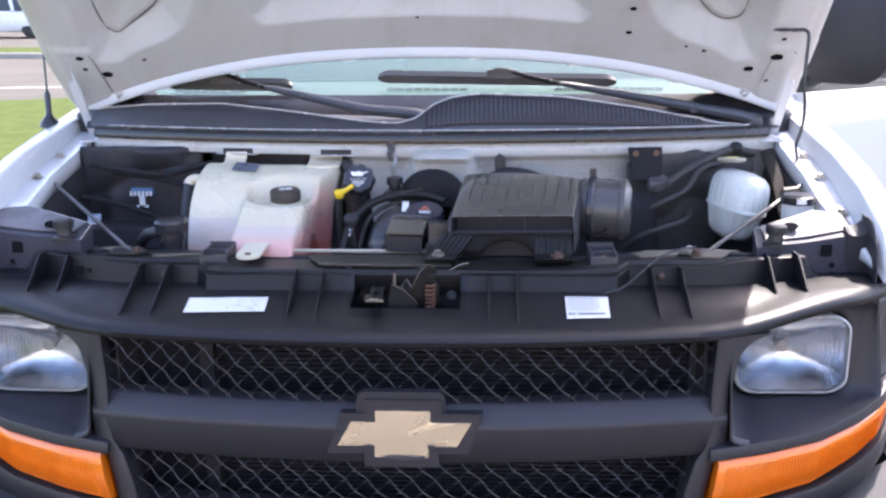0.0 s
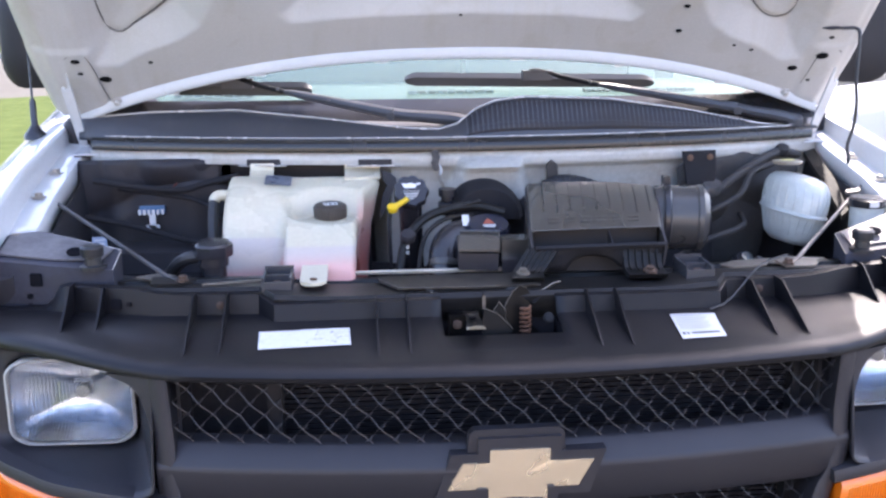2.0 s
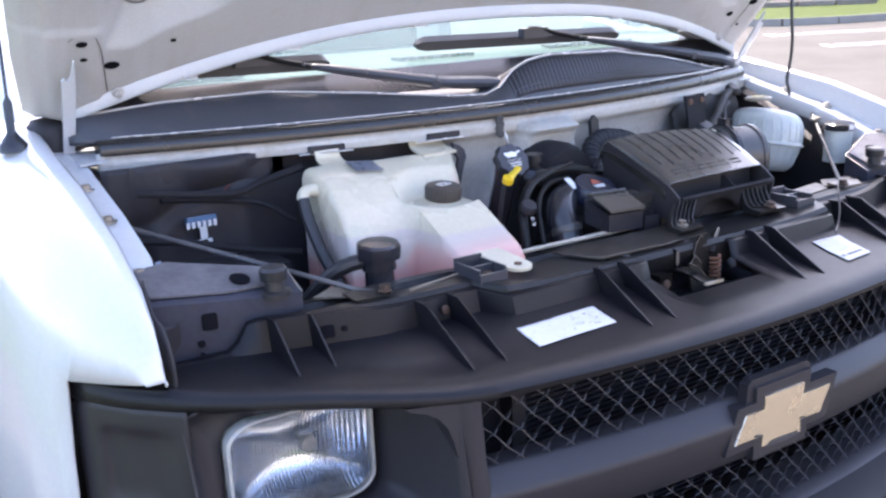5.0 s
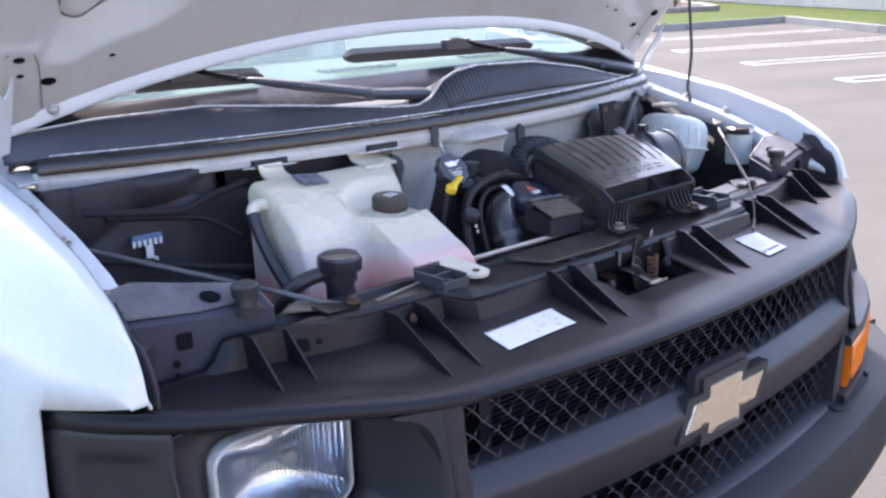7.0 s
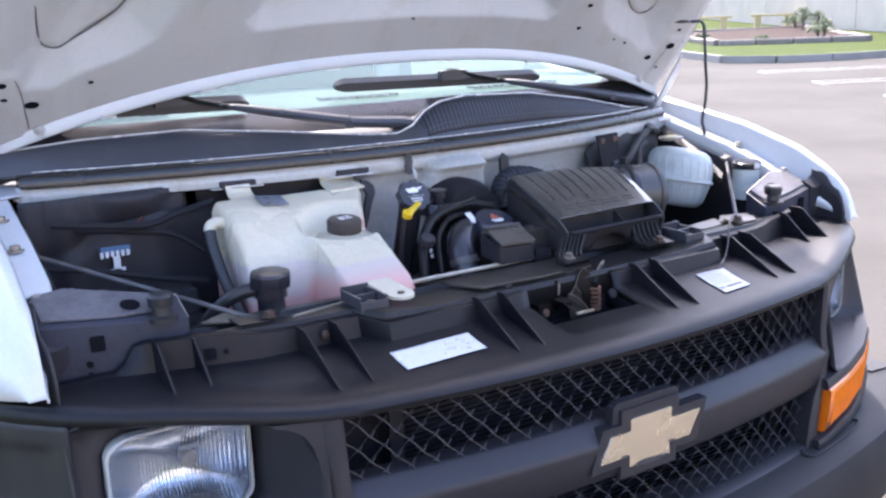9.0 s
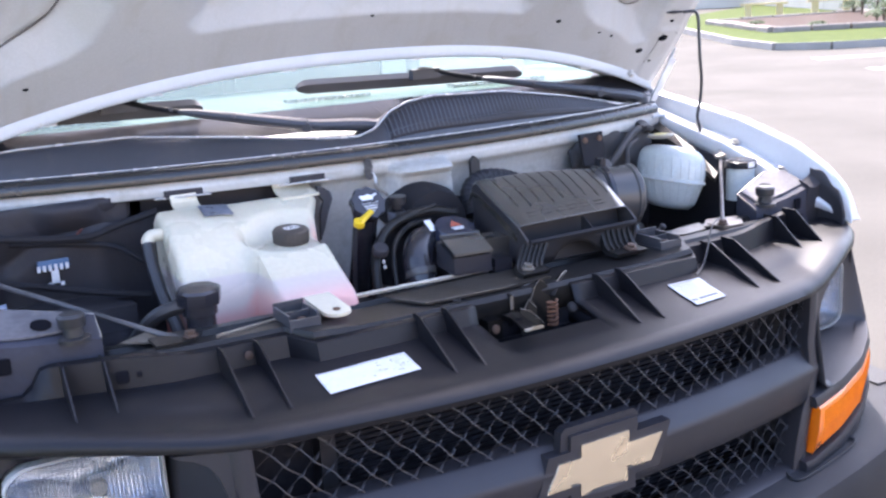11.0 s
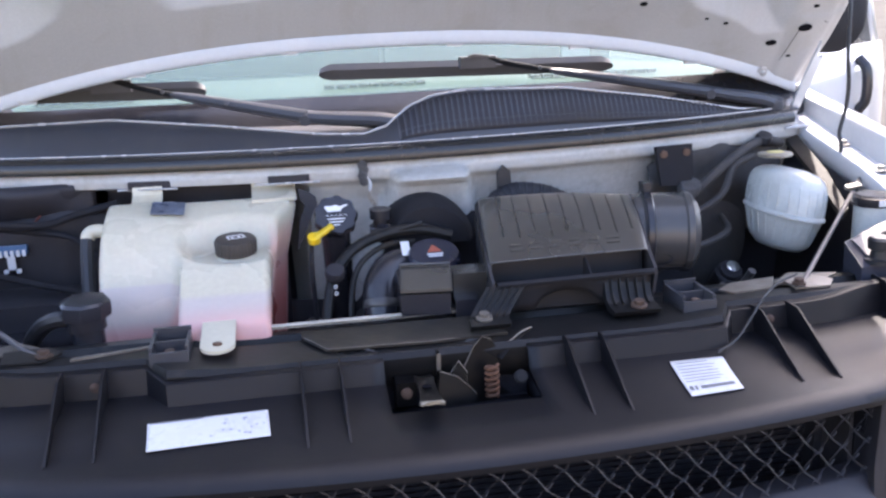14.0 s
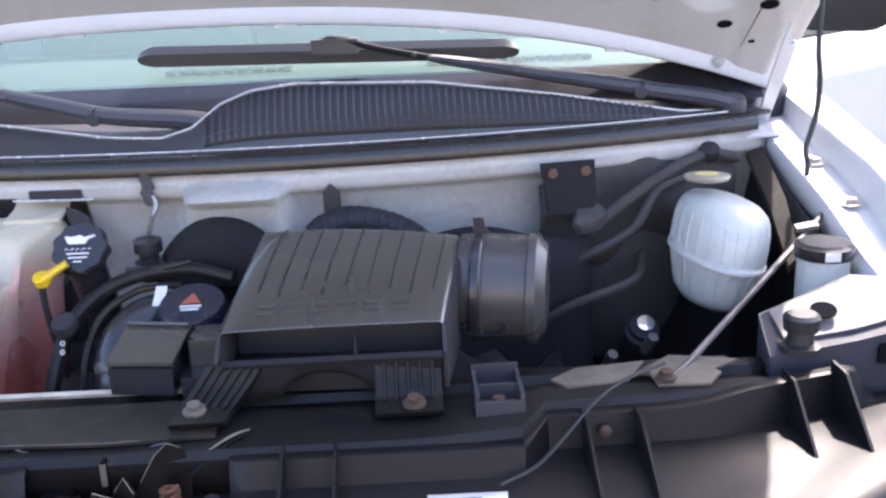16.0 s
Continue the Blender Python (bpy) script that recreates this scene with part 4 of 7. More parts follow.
for x, a, b in zip(XS, rows, rows[1:]):
    for i in range(len(a) - 1):
        if not (-0.1 < x < 0.085 and i < 4):  # opening for the latch
            bm.faces.new((a[i], a[i + 1], b[i + 1], b[i]))
bmesh.ops.delete(bm, geom=[v for v in bm.verts if not v.link_faces], context="VERTS")
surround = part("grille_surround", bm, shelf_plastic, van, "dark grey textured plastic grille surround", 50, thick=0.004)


def front_strip(name, x0, x1, prof, n=40, mtl=fascia_plastic, at=front_y, label=""):
    """A strip along the front: prof gives (y offset, z) pairs."""
    b2 = B()
    loft(b2, [[(x, at(x) + dy, z) for dy, z in prof] for x in lin(x0, x1, n)])
    return part(name, b2, mtl, surround, label, 50)


front_strip("crossbar", -0.53, 0.53, [(0.05, 0.896), (0.022, 0.8955), (0.0165, 0.8925), (-0.006, 0.8695), (-0.0095, 0.863), (-0.0095, 0.858), (-0.002, 0.808), (0.006, 0.797), (0.05, 0.795)])
front_strip("lower_bar", -0.5, 0.5, [(0.06, 0.69), (0.0, 0.69), (-0.012, 0.68), (-0.006, 0.65), (0.06, 0.64)])
for s in (-1, 1):
    for nm, prof in (("grille_post", ((1.0, 0.508, 0.54), (0.96, 0.506, 0.538), (0.91, 0.503, 0.535), (0.86, 0.5, 0.531), (0.815, 0.497, 0.527), (0.79, 0.48, 0.512), (0.74, 0.465, 0.5), (0.66, 0.45, 0.49))),):
        bm = B()
        rings = []
        for z, xa, xb in prof:
            dy = -0.008 if z < 0.9 else 0.0
            rings.append([Vector((s * x, front_y(x) + d + dy, z)) for x, d in ((xa, 0.05), (xa, 0.004), (xa + 0.006, -0.001), (xb - 0.006, 0.0), (xb, 0.006), (xb, 0.06))])
        loft(bm, rings)
        part(nm, bm, fascia_plastic, surround, smooth=50)

# woven wire mesh in the two openings
PITCH = 0.0378


def strand(x0, z0, x1, z1, sgn, phase):
    bm = B()
    n = max(2, int(abs(z1 - z0) / PITCH * 8))
    pts = []
    for t in lin(0, 1, n + 1):
        x, z = x0 + (x1 - x0) * t, z0 + (z1 - z0) * t
        wv = math.sin(math.pi * ((x / PITCH) * 2 + phase)) * sgn
        if sgn > 0:
            pts.append((x + 0.0011 * wv, front_y(x) + 0.02 + 0.0015 * wv, z + 0.0006 * wv))
        else:
            pts.append((x - 0.0009 * wv, front_y(x) + 0.0225, z))
    tube(bm, pts, 0.00105 if sgn > 0 else 0.0008, 5, 0)
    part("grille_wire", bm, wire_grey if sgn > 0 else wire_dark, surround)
    if sgn < 0:
        # crimps that come forward between the crossings, paler for the lit bits
        bm = B()
        k0 = int(min(x0, x1) / PITCH * 2) - 2
        for k in range(k0, k0 + int(abs(x1 - x0) / PITCH * 2) + 4):
            xm = (k + 0.5) * PITCH / 2
            if min(x0, x1) + 0.008 < xm < max(x0, x1) - 0.006:
                zm = z0 + (z1 - z0) * (xm - x0) / (x1 - x0)
                e = PITCH * 0.13
                tube(bm, [(xm - e, front_y(xm) + 0.023, zm - 0.75 * e), (xm + 0.1 * e, front_y(xm) + 0.0195, zm - 0.25 * e), (xm + e, front_y(xm) + 0.0195, zm + e)], (0.0007, 0.0011, 0.0008), 5, 2)
        if bm.verts:
            part("wire_crimp", bm, wire_grey, surround)
        else:
            bm.free()


for zt, zb, xw in ((1.0, 0.876, 0.508), (0.797, 0.68, 0.482)):
    hgt = zt - zb
    for d in (1, -1):
        for k in range(-int(hgt / PITCH) - 1, int((2 * xw) / PITCH) + 2):
            xa = -xw + k * PITCH if d > 0 else -xw + k * PITCH + hgt
            xb = xa + d * hgt
            # clip to the opening
            ta = (-xw - xa) / (xb - xa)
            tb = (xw - xa) / (xb - xa)
            lo, hi = max(0.0, min(ta, tb)), min(1.0, max(ta, tb))
            if hi - lo < 0.08:
                continue
            strand(xa + (xb - xa) * lo, zt - hgt * lo, xa + (xb - xa) * hi, zt - hgt * hi, d, 0.0)

# condenser and dark shroud behind the mesh
bm = B()
box(bm, -0.52, 0.52, 0.0, 0.02, 0.55, 1.03)
cond = part("condenser", bm, fin_black, van, "dark finned air-conditioning condenser behind the grille")
for k in range(44):
    z = 0.62 + k * 0.0088
    bm = B()
    box(bm, -0.36, 0.5, -0.006, 0.004, z, z + 0.003)
    part("fin", bm, fin_black, cond, "", 0)
for x in (-0.365, 0.5):
    bm = B()
    box(bm, x - 0.012, x + 0.012, -0.03, 0.0, 0.55, 1.03)
    part("shroud_side", bm, deep_black, cond)
for s in (-1, 1):
    bm = B()
    sheet(bm, lambda u, v: (s * (0.512 - 0.006 * v), front_y(0.51) + 0.03 + u, 0.6 + 0.4 * v), lin(0, 0.2, 3), lin(0, 1, 3))
    part("air_guide", bm, hole_black, van, thick=0.004)

# emblem: a gold cross shape in a dark raised frame
def cross(k, dx=0.0):
    w, h = 0.108 + k, 0.021 + k * 0.8
    t, c = 0.045 + k, 0.041 + k
    sl = 0.018
    return [(-w, -h), (-t - 0.002, -h), (-t - 0.002, -c), (t - 0.004, -c), (t - 0.004, -h), (w - sl * 1.1, -h), (w + sl * 0.2, h), (t, h), (t, c), (-t, c), (-t, h), (-w + sl * 1.3, h)]


ey = front_y(0) + 0.001
bm = B()
plate(bm, cross(0.0165), (0.0, ey + 0.018, 0.853), (1, 0, 0), (0, 0, 1), 0.026)
emblem = part("emblem", bm, fascia_plastic, van, "dark emblem frame", bevel=0.0035)
bm = B()
random.seed(21)
rim = []
for (ax, az), (bx, bz) in zip(cross(0.0), cross(0.0)[1:] + cross(0.0)[:1]):
    n = max(1, int(math.hypot(bx - ax, bz - az) / 0.012))
    rim += [(ax + (bx - ax) * k / n, az + (bz - az) * k / n) for k in range(n)]
back = [bm.verts.new((x, ey - 0.006, 0.853 + z)) for x, z in rim]
front = [bm.verts.new((x * 0.985, ey - 0.0102 + random.uniform(-0.0003, 0.0003), 0.853 + z * 0.97)) for x, z in rim]
hub = bm.verts.new((0, ey - 0.0112, 0.853))
for i in range(len(rim)):
    j = (i + 1) % len(rim)
    bm.faces.new((back[i], back[j], front[j], front[i]))
    bm.faces.new((front[i], front[j], hub))
part("emblem_face", bm, gold, emblem, "worn gold emblem with peeling lower edge", 1.0)
for x, z, a, b in ((0.0, 0.8135, 0.04, 0.004), (-0.056, 0.8335, 0.01, 0.002), (0.046, 0.8335, 0.007, 0.0025)):
    bm = B()
    random.seed(int(1000 * (x + z)))
    poly = [(a * math.cos(t) * random.uniform(0.75, 1), b * math.sin(t) * random.uniform(0.5, 1)) for t in lin(0, 2 * math.pi * 15 / 16, 16)]
    plate(bm, poly, (x, ey - 0.0118, z), (1, 0, 0), (0, 0, 1), 0.0008)
    part("peeled_patch", bm, trim_plastic, emblem, "bare patch where the gold film has peeled")
bm = B()
plate(bm, [(-0.078, -0.03), (0.07, -0.03), (0.066, 0.018), (0.058, 0.024), (-0.066, 0.024), (-0.074, 0.018)], (0.0, ey + 0.014, 0.898), (1, 0, 0), (0, 0, 1), 0.016)
part("emblem_mount", bm, fascia_plastic, emblem, bevel=0.004)


# ---- headlights and side lamps ----
def lamp_pt(s, a, b, out=0.0):
    """a across from the lamp's inner edge, b up from its foot."""
    return Vector((s * (0.584 + 0.196 * a) - 0.006, 0.0 + 0.006 * a - out, 0.842 + (0.01 if s > 0 else 0.0) + 0.142 * b))


def headlight(s):
    loop = [(0.5 + p, 0.5 + q) for p, q in rrect(1, 1, 0.2, 6)]
    bm = B()
    loft(bm, [[lamp_pt(s, 0.5 + (a - 0.5) * k, 0.5 + (b - 0.5) * k, o) for a, b in loop] for k, o in ((1.0, -0.035), (1.02, -0.005), (1.02, 0.004), (0.985, 0.006), (0.965, 0.001), (0.965, -0.02))], caps=False)
    lamp = part("headlight", bm, lamp_rim, van, "rectangular sealed-beam headlight", 50)
    def bowl(depths):
        b2 = B()
        rows = [[b2.verts.new(lamp_pt(s, 0.5 + (a - 0.5) * k, 0.5 + (b - 0.5) * k, o)) for a, b in loop] for k, o in depths]
        for p, q in zip(rows, rows[1:]):
            for i in range(len(loop)):
                b2.faces.new((p[i], p[(i + 1) % len(loop)], q[(i + 1) % len(loop)], q[i]))
        b2.faces.new(rows[-1])
        return b2

    part("reflector", bowl([(0.96, -0.004), (0.85, -0.02), (0.7, -0.034), (0.5, -0.045), (0.3, -0.051), (0.12, -0.053)]), fluted_chrome, lamp, "bright silvered reflector", 60)
    lens = part("lens", bowl([(0.965, 0.003), (0.85, 0.0065), (0.6, 0.0095), (0.3, 0.011), (0.1, 0.0115)]), lamp_glass, lamp, "clear fluted glass lens", 60)
    lens.visible_shadow = False
    bm = B()
    lathe(bm, [(0.0, 0.0), (0.011, 0.001), (0.012, 0.012), (0.008, 0.018), (0.0075, 0.034)], lamp_pt(s, 0.42, 0.58, -0.012), (0, 1, 0), 16)
    part("bulb_shield", bm, dull_steel, lamp, "dull metal bulb shield")
    bm = B()
    box(bm, -0.013, 0.013, -0.003, 0.0, -0.003, 0.003, Matrix.Translation(lamp_pt(s, 0.42, 0.71, -0.018)))
    part("shield_bracket", bm, lamp_rim, lamp)
    for k in range(7):
        bm = B()
        z = 0.12 + 0.055 * k
        loft(bm, [[lamp_pt(s, u, z + d, 0.004 + 0.0085 * (1 - (2 * u - 1) ** 2) * (1 - (2 * z - 1) ** 2) + o) for d, o in ((-0.008, 0), (0, 0.0014), (0.008, 0))] for u in lin(0.1, 0.34, 5)], closed=False, caps=False)
        fl = part("flute", bm, flute_glass, lamp, "", 0)
        fl.visible_shadow = False
    for k in range(44):
        u = 0.1 + 0.85 * k / 43
        lo, hi = (0.62, 0.94) if 12 < k < 28 else (0.1, 0.94)
        bm = B()
        bulge = lambda v: 0.003 + 0.0085 * (1 - (2 * u - 1) ** 2) * (1 - (2 * v - 1) ** 2)
        loft(bm, [[lamp_pt(s, u + d, v, bulge(v) + o) for d, o in ((-0.006, 0), (0, 0.0022), (0.006, 0))] for v in lin(lo, hi, 6)], closed=False, caps=False)
        fl = part("flute", bm, flute_glass, lamp, "", 0)
        fl.visible_shadow = False
    bm = B()
    box(bm, s * 0.515, s * 0.82, 0.085, 0.095, 0.66, 1.0)
    box(bm, s * 0.5, s * 0.515, -0.09, 0.095, 0.66, 0.99)
    part("lamp_panel", bm, bay_black, surround, "dark panel behind the lamps")
    # bezel: from the lamp out to the edge of its recess
    edge = []
    for a, b in loop:
        x = 0.571 + 0.2 * a + (a - 0.5) * (0.12 if a > 0.5 else 0.075)
        if b > 0.5:
            z = 0.862 + 0.138 * b + 0.003 + lip_lift(s * x)
        else:
            z = curve(x, (0.53, 0.83), (0.812, 0.838)) + 0.1 * max(0, b)
        y = (front_y(x) + 0.004) if b > 0.5 else amber_y(x) - 0.0
        edge.append(Vector((s * x, y, z)))
    bm = B()
    rings = []
    for k in (0, 0.25, 0.6, 0.9, 1.0):
        rings.append([lamp_pt(s, 0.5 + (a - 0.5) * 1.05, 0.5 + (b - 0.5) * 1.06, -0.012).lerp(e, k ** 1.0) + Vector((0, 0.012 * math.sin(math.pi * k), 0)) for (a, b), e in zip(loop, edge)])
    loft(bm, rings, caps=False)
    part("headlight_bezel", bm, fascia_plastic, surround, "dark plastic headlight recess", 50, thick=0.003)
    # rounded corner between the grille post and the shelf
    bm = B()
    arc = [(0.53, 0.998), (0.6, 0.998), (0.59, 0.9925), (0.575, 0.989), (0.56, 0.98), (0.55, 0.966), (0.543, 0.945), (0.538, 0.92), (0.53, 0.915)]
    loft(bm, [[Vector((s * x, front_y(x) + d, z)) for x, z in arc] for d in (0.03, 0.004, 0.0015)])
    part("corner_fillet", bm, fascia_plastic, surround, smooth=40)
    # outer cheek of the surround, from the lamp recess round the corner
    bm = B()

    def cheek(t, v):
        x = curve(t, (0, 0.6, 1), (0.824, 0.89, 0.925))
        y = front_y(x)
        dent = 0.018 * smooth01(t, 0.04, 0.3) * (1 - smooth01(t, 0.62, 0.86)) * smooth01(v, 0.05, 0.25) * (1 - smooth01(v, 0.68, 0.84))
        low = curve(x, (0.78, 0.9), (0.825, 0.85))
        top = 1.002 + lip_lift(s * x) - 0.02 * smooth01(t, 0.8, 1.0) ** 2
        return (s * x, y + 0.003 + dent + 0.012 * smooth01(v, 0.93, 1.0), low + (top - low) * v)

    sheet(bm, cheek, lin(0, 1, 24), lin(0, 0.68, 9) + lin(0.72, 1, 10))
    part("surround_cheek", bm, fascia_plastic, surround, smooth=60, thick=0.003)
    # amber lamp
    bm = B()
    prof = lambda x: (curve(x, (0.5, 0.7, 0.895), (0.792, 0.806, 0.842)), curve(x, (0.5, 0.7, 0.895), (0.704, 0.728, 0.785)))
    rings = []
    for x in lin(0.515, 0.895, 26):
        zt, zb = prof(x)
        y = amber_y(x)
        rings.append([Vector((s * x, y + 0.03, zt)), Vector((s * x, y + 0.001, zt)), Vector((s * x, y - 0.004, zt - 0.006)), Vector((s * (x - 0.006), y - 0.007, (zt + zb) / 2)), Vector((s * (x - 0.013), y - 0.004, zb + 0.006)),
                      Vector((s * (x - 0.014), y + 0.001, zb)), Vector((s * (x - 0.014), y + 0.03, zb))])
    loft(bm, rings)
    amb = part("side_lamp", bm, amber_plastic, van, "orange wrap-around turn signal lamp", 50)
    bm = B()
    for x in lin(0.53, 0.85, 64):
        zt, zb = prof(x)
        y = amber_y(x) - 0.0068
        top, low = zt - 0.012, zb + 0.012
        loft(bm, [[Vector((s * (x + d - 0.006 * (1 - t)), y + o + 0.0015 * abs(2 * t - 1), low + (top - low) * t)) for d, o in ((-0.0014, 0.001), (0, -0.0012), (0.0014, 0.001))] for t in (0, 0.5, 1)], caps=False)
    part("lens_ribs", bm, amber_rib, amb, "fine moulded ribs", 0)
    # strip under the lamp recess, lip above the amber lamp
    bm = B()
    loft(bm, [[Vector((s * x, amber_y(x) + dy, prof(x)[0] + dz)) for dy, dz in ((0.03, 0.002), (-0.003, 0.003), (-0.005, 0.01), (0.0, 0.022), (0.03, 0.026))] for x in lin(0.5, 0.9, 24)])
    part("lamp_lip", bm, fascia_plastic, surround, smooth=50)
    bm = B()
    loft(bm, [[Vector((s * x, amber_y(x) + dy, prof(x)[1] + dz)) for dy, dz in ((0.03, -0.002), (-0.006, -0.002), (-0.009, -0.01), (0.0, -0.05), (0.04, -0.08))] for x in lin(0.47, 0.9, 24)])
    part("lamp_sill", bm, fascia_plastic, surround, smooth=50)
    bm = B()
    sheet(bm, lambda u, v: (s * (0.9 + 0.025 * u), 0.1 + 0.06 * u, 0.72 + 0.14 * v), lin(0, 1, 4), lin(0, 1, 4))
    part("corner_panel", bm, fascia_plastic, surround, smooth=50, thick=0.003)


for s in (-1, 1):
    headlight(s)

# bumper
bm = B()
bump_y = lambda x: -0.27 + 0.17 * x * x + 0.22 * max(0, abs(x) - 0.75) ** 1.5 * 4
loft(bm, [[(x, bump_y(x) + dy, z) for dy, z in ((0.16, 0.69), (0.03, 0.682), (0.008, 0.672), (0.0, 0.65), (0.004, 0.56), (0.02, 0.5), (0.05, 0.45), (0.16, 0.44))] for x in lin(-0.99, 0.99, 50)])
bumper = part("bumper", bm, bumper_plastic, van, "dark grey plastic front bumper", 40)
for s in (-1, 1):
    bm = B()
    tube(bm, [(s * x, bump_y(x) + 0.07 + dy, 0.6865) for x, dy in ((0.45, 0.02), (0.43, -0.01), (0.46, -0.025), (0.62, -0.02), (0.64, 0.0), (0.6, 0.02), (0.45, 0.02))], 0.003, 5, 4)
    part("step_pad_edge", bm, bumper_plastic, bumper)
    bm = B()
    loft(bm, [[(s * x, y, z) for x, y, z in ((0.985, y0, 0.45), (1.0, y0, 0.55), (0.985, y0, 0.685), (0.9, y0, 0.69))] for y0 in (0.0, 0.15, 0.3)])
    part("bumper_end", bm, bumper_plastic, bumper, bevel=0.01)


# ---- shelf details: ribs, labels, screws ----
def rib(x):
    bm = B()
    back, knee, f = (-0.004, -0.022, -0.127) if abs(x) < 0.3 else ((0.04, 0.008, -0.102) if abs(x) < 0.6 else (0.085, 0.052, -0.012))
    lift = lip_lift(x)
    plate(bm, [(back, 1.02 + lift), (back, 1.077 + lift * 0.7), (knee, 1.077 + lift * 0.7), (f, 1.02 + lift), (f, 1.012 + lift)], (x - 0.0015, 0, 0), (0, 1, 0), (0, 0, 1), 0.003)
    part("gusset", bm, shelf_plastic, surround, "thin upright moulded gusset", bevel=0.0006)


for x in (0.138, 0.186, 0.423, 0.475, 0.638, 0.69):
    rib(x)
    rib(-x - (0.014 if x < 0.6 else 0.0))
for x in (-0.449, 0.443):
    bm = B()
    lathe(bm, [(0.0065, 0), (0.0065, 0.002), (0.004, 0.0035), (0, 0.004)], (x, 0.0245, 1.058), (0, -1, 0.3), 10)
    part("push_pin", bm, rust_dark, surround, "rusty push pin")

for x, z, w in ((-0.617, 1.057, 0.017), (-0.5955, 1.058, 0.007)):
    r = shelf_ring(x)
    y = r[2][1] + (r[1][1] - r[2][1]) * (z - r[2][2]) / (r[1][2] - r[2][2])
    bm = B()
    plate(bm, rrect(w, w, w * 0.2, 3), (x, y - 0.0006, z), (1, -0.25, 0), (0, 0.25, 1), 0.005)
    part("punched_hole", bm, hole_black, surround)


def shelf_z(x, y):
    ring = sorted((p[1], p[2]) for p in shelf_ring(x)[2:8])
    return curve(y, [p[0] for p in ring], [p[1] for p in ring])


def shelf_label(pts, marks, label):
    """A sticker on the shelf: corners (x, y) in order, marks as bars (u0, u1, v0, v1)."""
    c = [Vector((x, y, 0)) for x, y in pts]

    def at(u, v, up=0.0):
        p = c[0].lerp(c[1], u).lerp(c[3].lerp(c[2], u), v)
        return Vector((p.x, p.y, shelf_z(p.x, p.y) + 0.0042 + up))

    bm = B()
    sheet(bm, at, lin(0, 1, 33), lin(0, 1, 13))
    st = part("sticker", bm, paper, van, label, thick=0.0006)
    for u0, u1, v0, v1 in marks:
        bm = B()
        sheet(bm, lambda u, v: at(u, v, 0.0008), (u0, u1), (v0, v1))
        part("print_bar", bm, print_grey, st)


random.seed(3)
marksL = [(0.02, 0.46, 0.02, 0.05)] + [(0.5 + 0.45 * random.random(), 0, 0.15 + 0.7 * random.random(), 0) for _ in range(16)]
marksL = [marksL[0]] + [(u, u + 0.012 + 0.02 * random.random(), v, v + 0.03) for u, _, v, _ in marksL[1:]]
shelf_label([(-0.382, -0.05), (-0.243, -0.05), (-0.241, -0.098), (-0.38, -0.098)], marksL, "white paper sticker, printing mostly worn away")
marksR = [(0.06, 0.5 + 0.3 * random.random(), 0.08 + 0.085 * k, 0.1 + 0.085 * k) for k in range(7)] + [(0.05, 0.12, 0.74, 0.86), (0.15, 0.2, 0.74, 0.86), (0.26, 0.9, 0.76, 0.85)]
shelf_label([(0.268, -0.042), (0.341, -0.042), (0.338, -0.108), (0.266, -0.115)], marksR, "white printed sticker with a dog-eared corner")

# ---- radiator support ----
bm = B()


def core_z(x, y):
    return 1.072 + 0.008 * smooth01(abs(x), 0.25, 0.4) - 0.006 * smooth01(y, 0.09, 0.14)


core_y = lambda x: curve(abs(x), (0.36, 0.388, 0.55, 0.64), (-0.002, 0.044, 0.05, 0.072))
loft(bm, [[(x, core_y(x), 1.03), (x, core_y(x) - 0.002, core_z(x, 0) - 0.006), (x, core_y(x) + 0.004, core_z(x, 0)), (x, 0.078, core_z(x, 0.07)), (x, 0.085, core_z(x, 0.07) - 0.012), (x, 0.115, core_z(x, 0.07) - 0.012),
           (x, 0.12, core_z(x, 0.12)), (x, 0.14, core_z(x, 0.13)), (x, 0.145, 1.0)] for x in sorted(lin(-0.64, 0.64, 50) + HALF[:6] + [-x for x in HALF[:6]])], closed=False)
core = part("radiator_support", bm, core_paint, van, "black painted radiator support panel with dust", 40, thick=0.003)
bm = B()
loft(bm, [[(x, 0.1235 - 0.012 * x, 1.0795), (x, 0.132 - 0.012 * x, 1.0805), (x, 0.134 - 0.012 * x, 1.074), (x, 0.127 - 0.012 * x, 1.0745)] for x in lin(-0.255, 0.065, 20)])
part("radiator_rail", bm, rail_metal, core, "bare metal rail along the radiator top")
for pts, nm in ((((-0.482, 0.061), (-0.386, 0.081), (-0.384, 0.088), (-0.48, 0.069)), "rail_end"), (((0.4, 0.093), (0.415, 0.074), (0.478, 0.082), (0.505, 0.128), (0.43, 0.118)), "rail_end"),
                (((-0.604, 0.122), (-0.535, 0.078), (-0.506, 0.1), (-0.562, 0.148)), "corner_plate"), (((0.604, 0.122), (0.54, 0.075), (0.49, 0.1), (0.535, 0.14)), "corner_plate")):
    bm = B()
    loft(bm, [[(x, y, 1.0815 + d) for x, y in pts] for d in (0.0, 0.0025)])
    part(nm, bm, tan_metal, core, "dusty bare metal", bevel=0.0006)
bm = B()
box(bm, -0.58, 0.58, 0.12, 0.17, 0.6, 1.045)
part("radiator", bm, fin_black, van, "black radiator behind its support", bevel=0.006)
bm = B()
for pts in ([(-0.13, 0.03, 1.078), (-0.1, 0.015, 1.072), (-0.02, 0.01, 1.07), (0.03, 0.02, 1.075)],):
    tube(bm, pts, 0.0012, 5, 5)
part("weld_edge", bm, brace_steel, core)
bm = B()
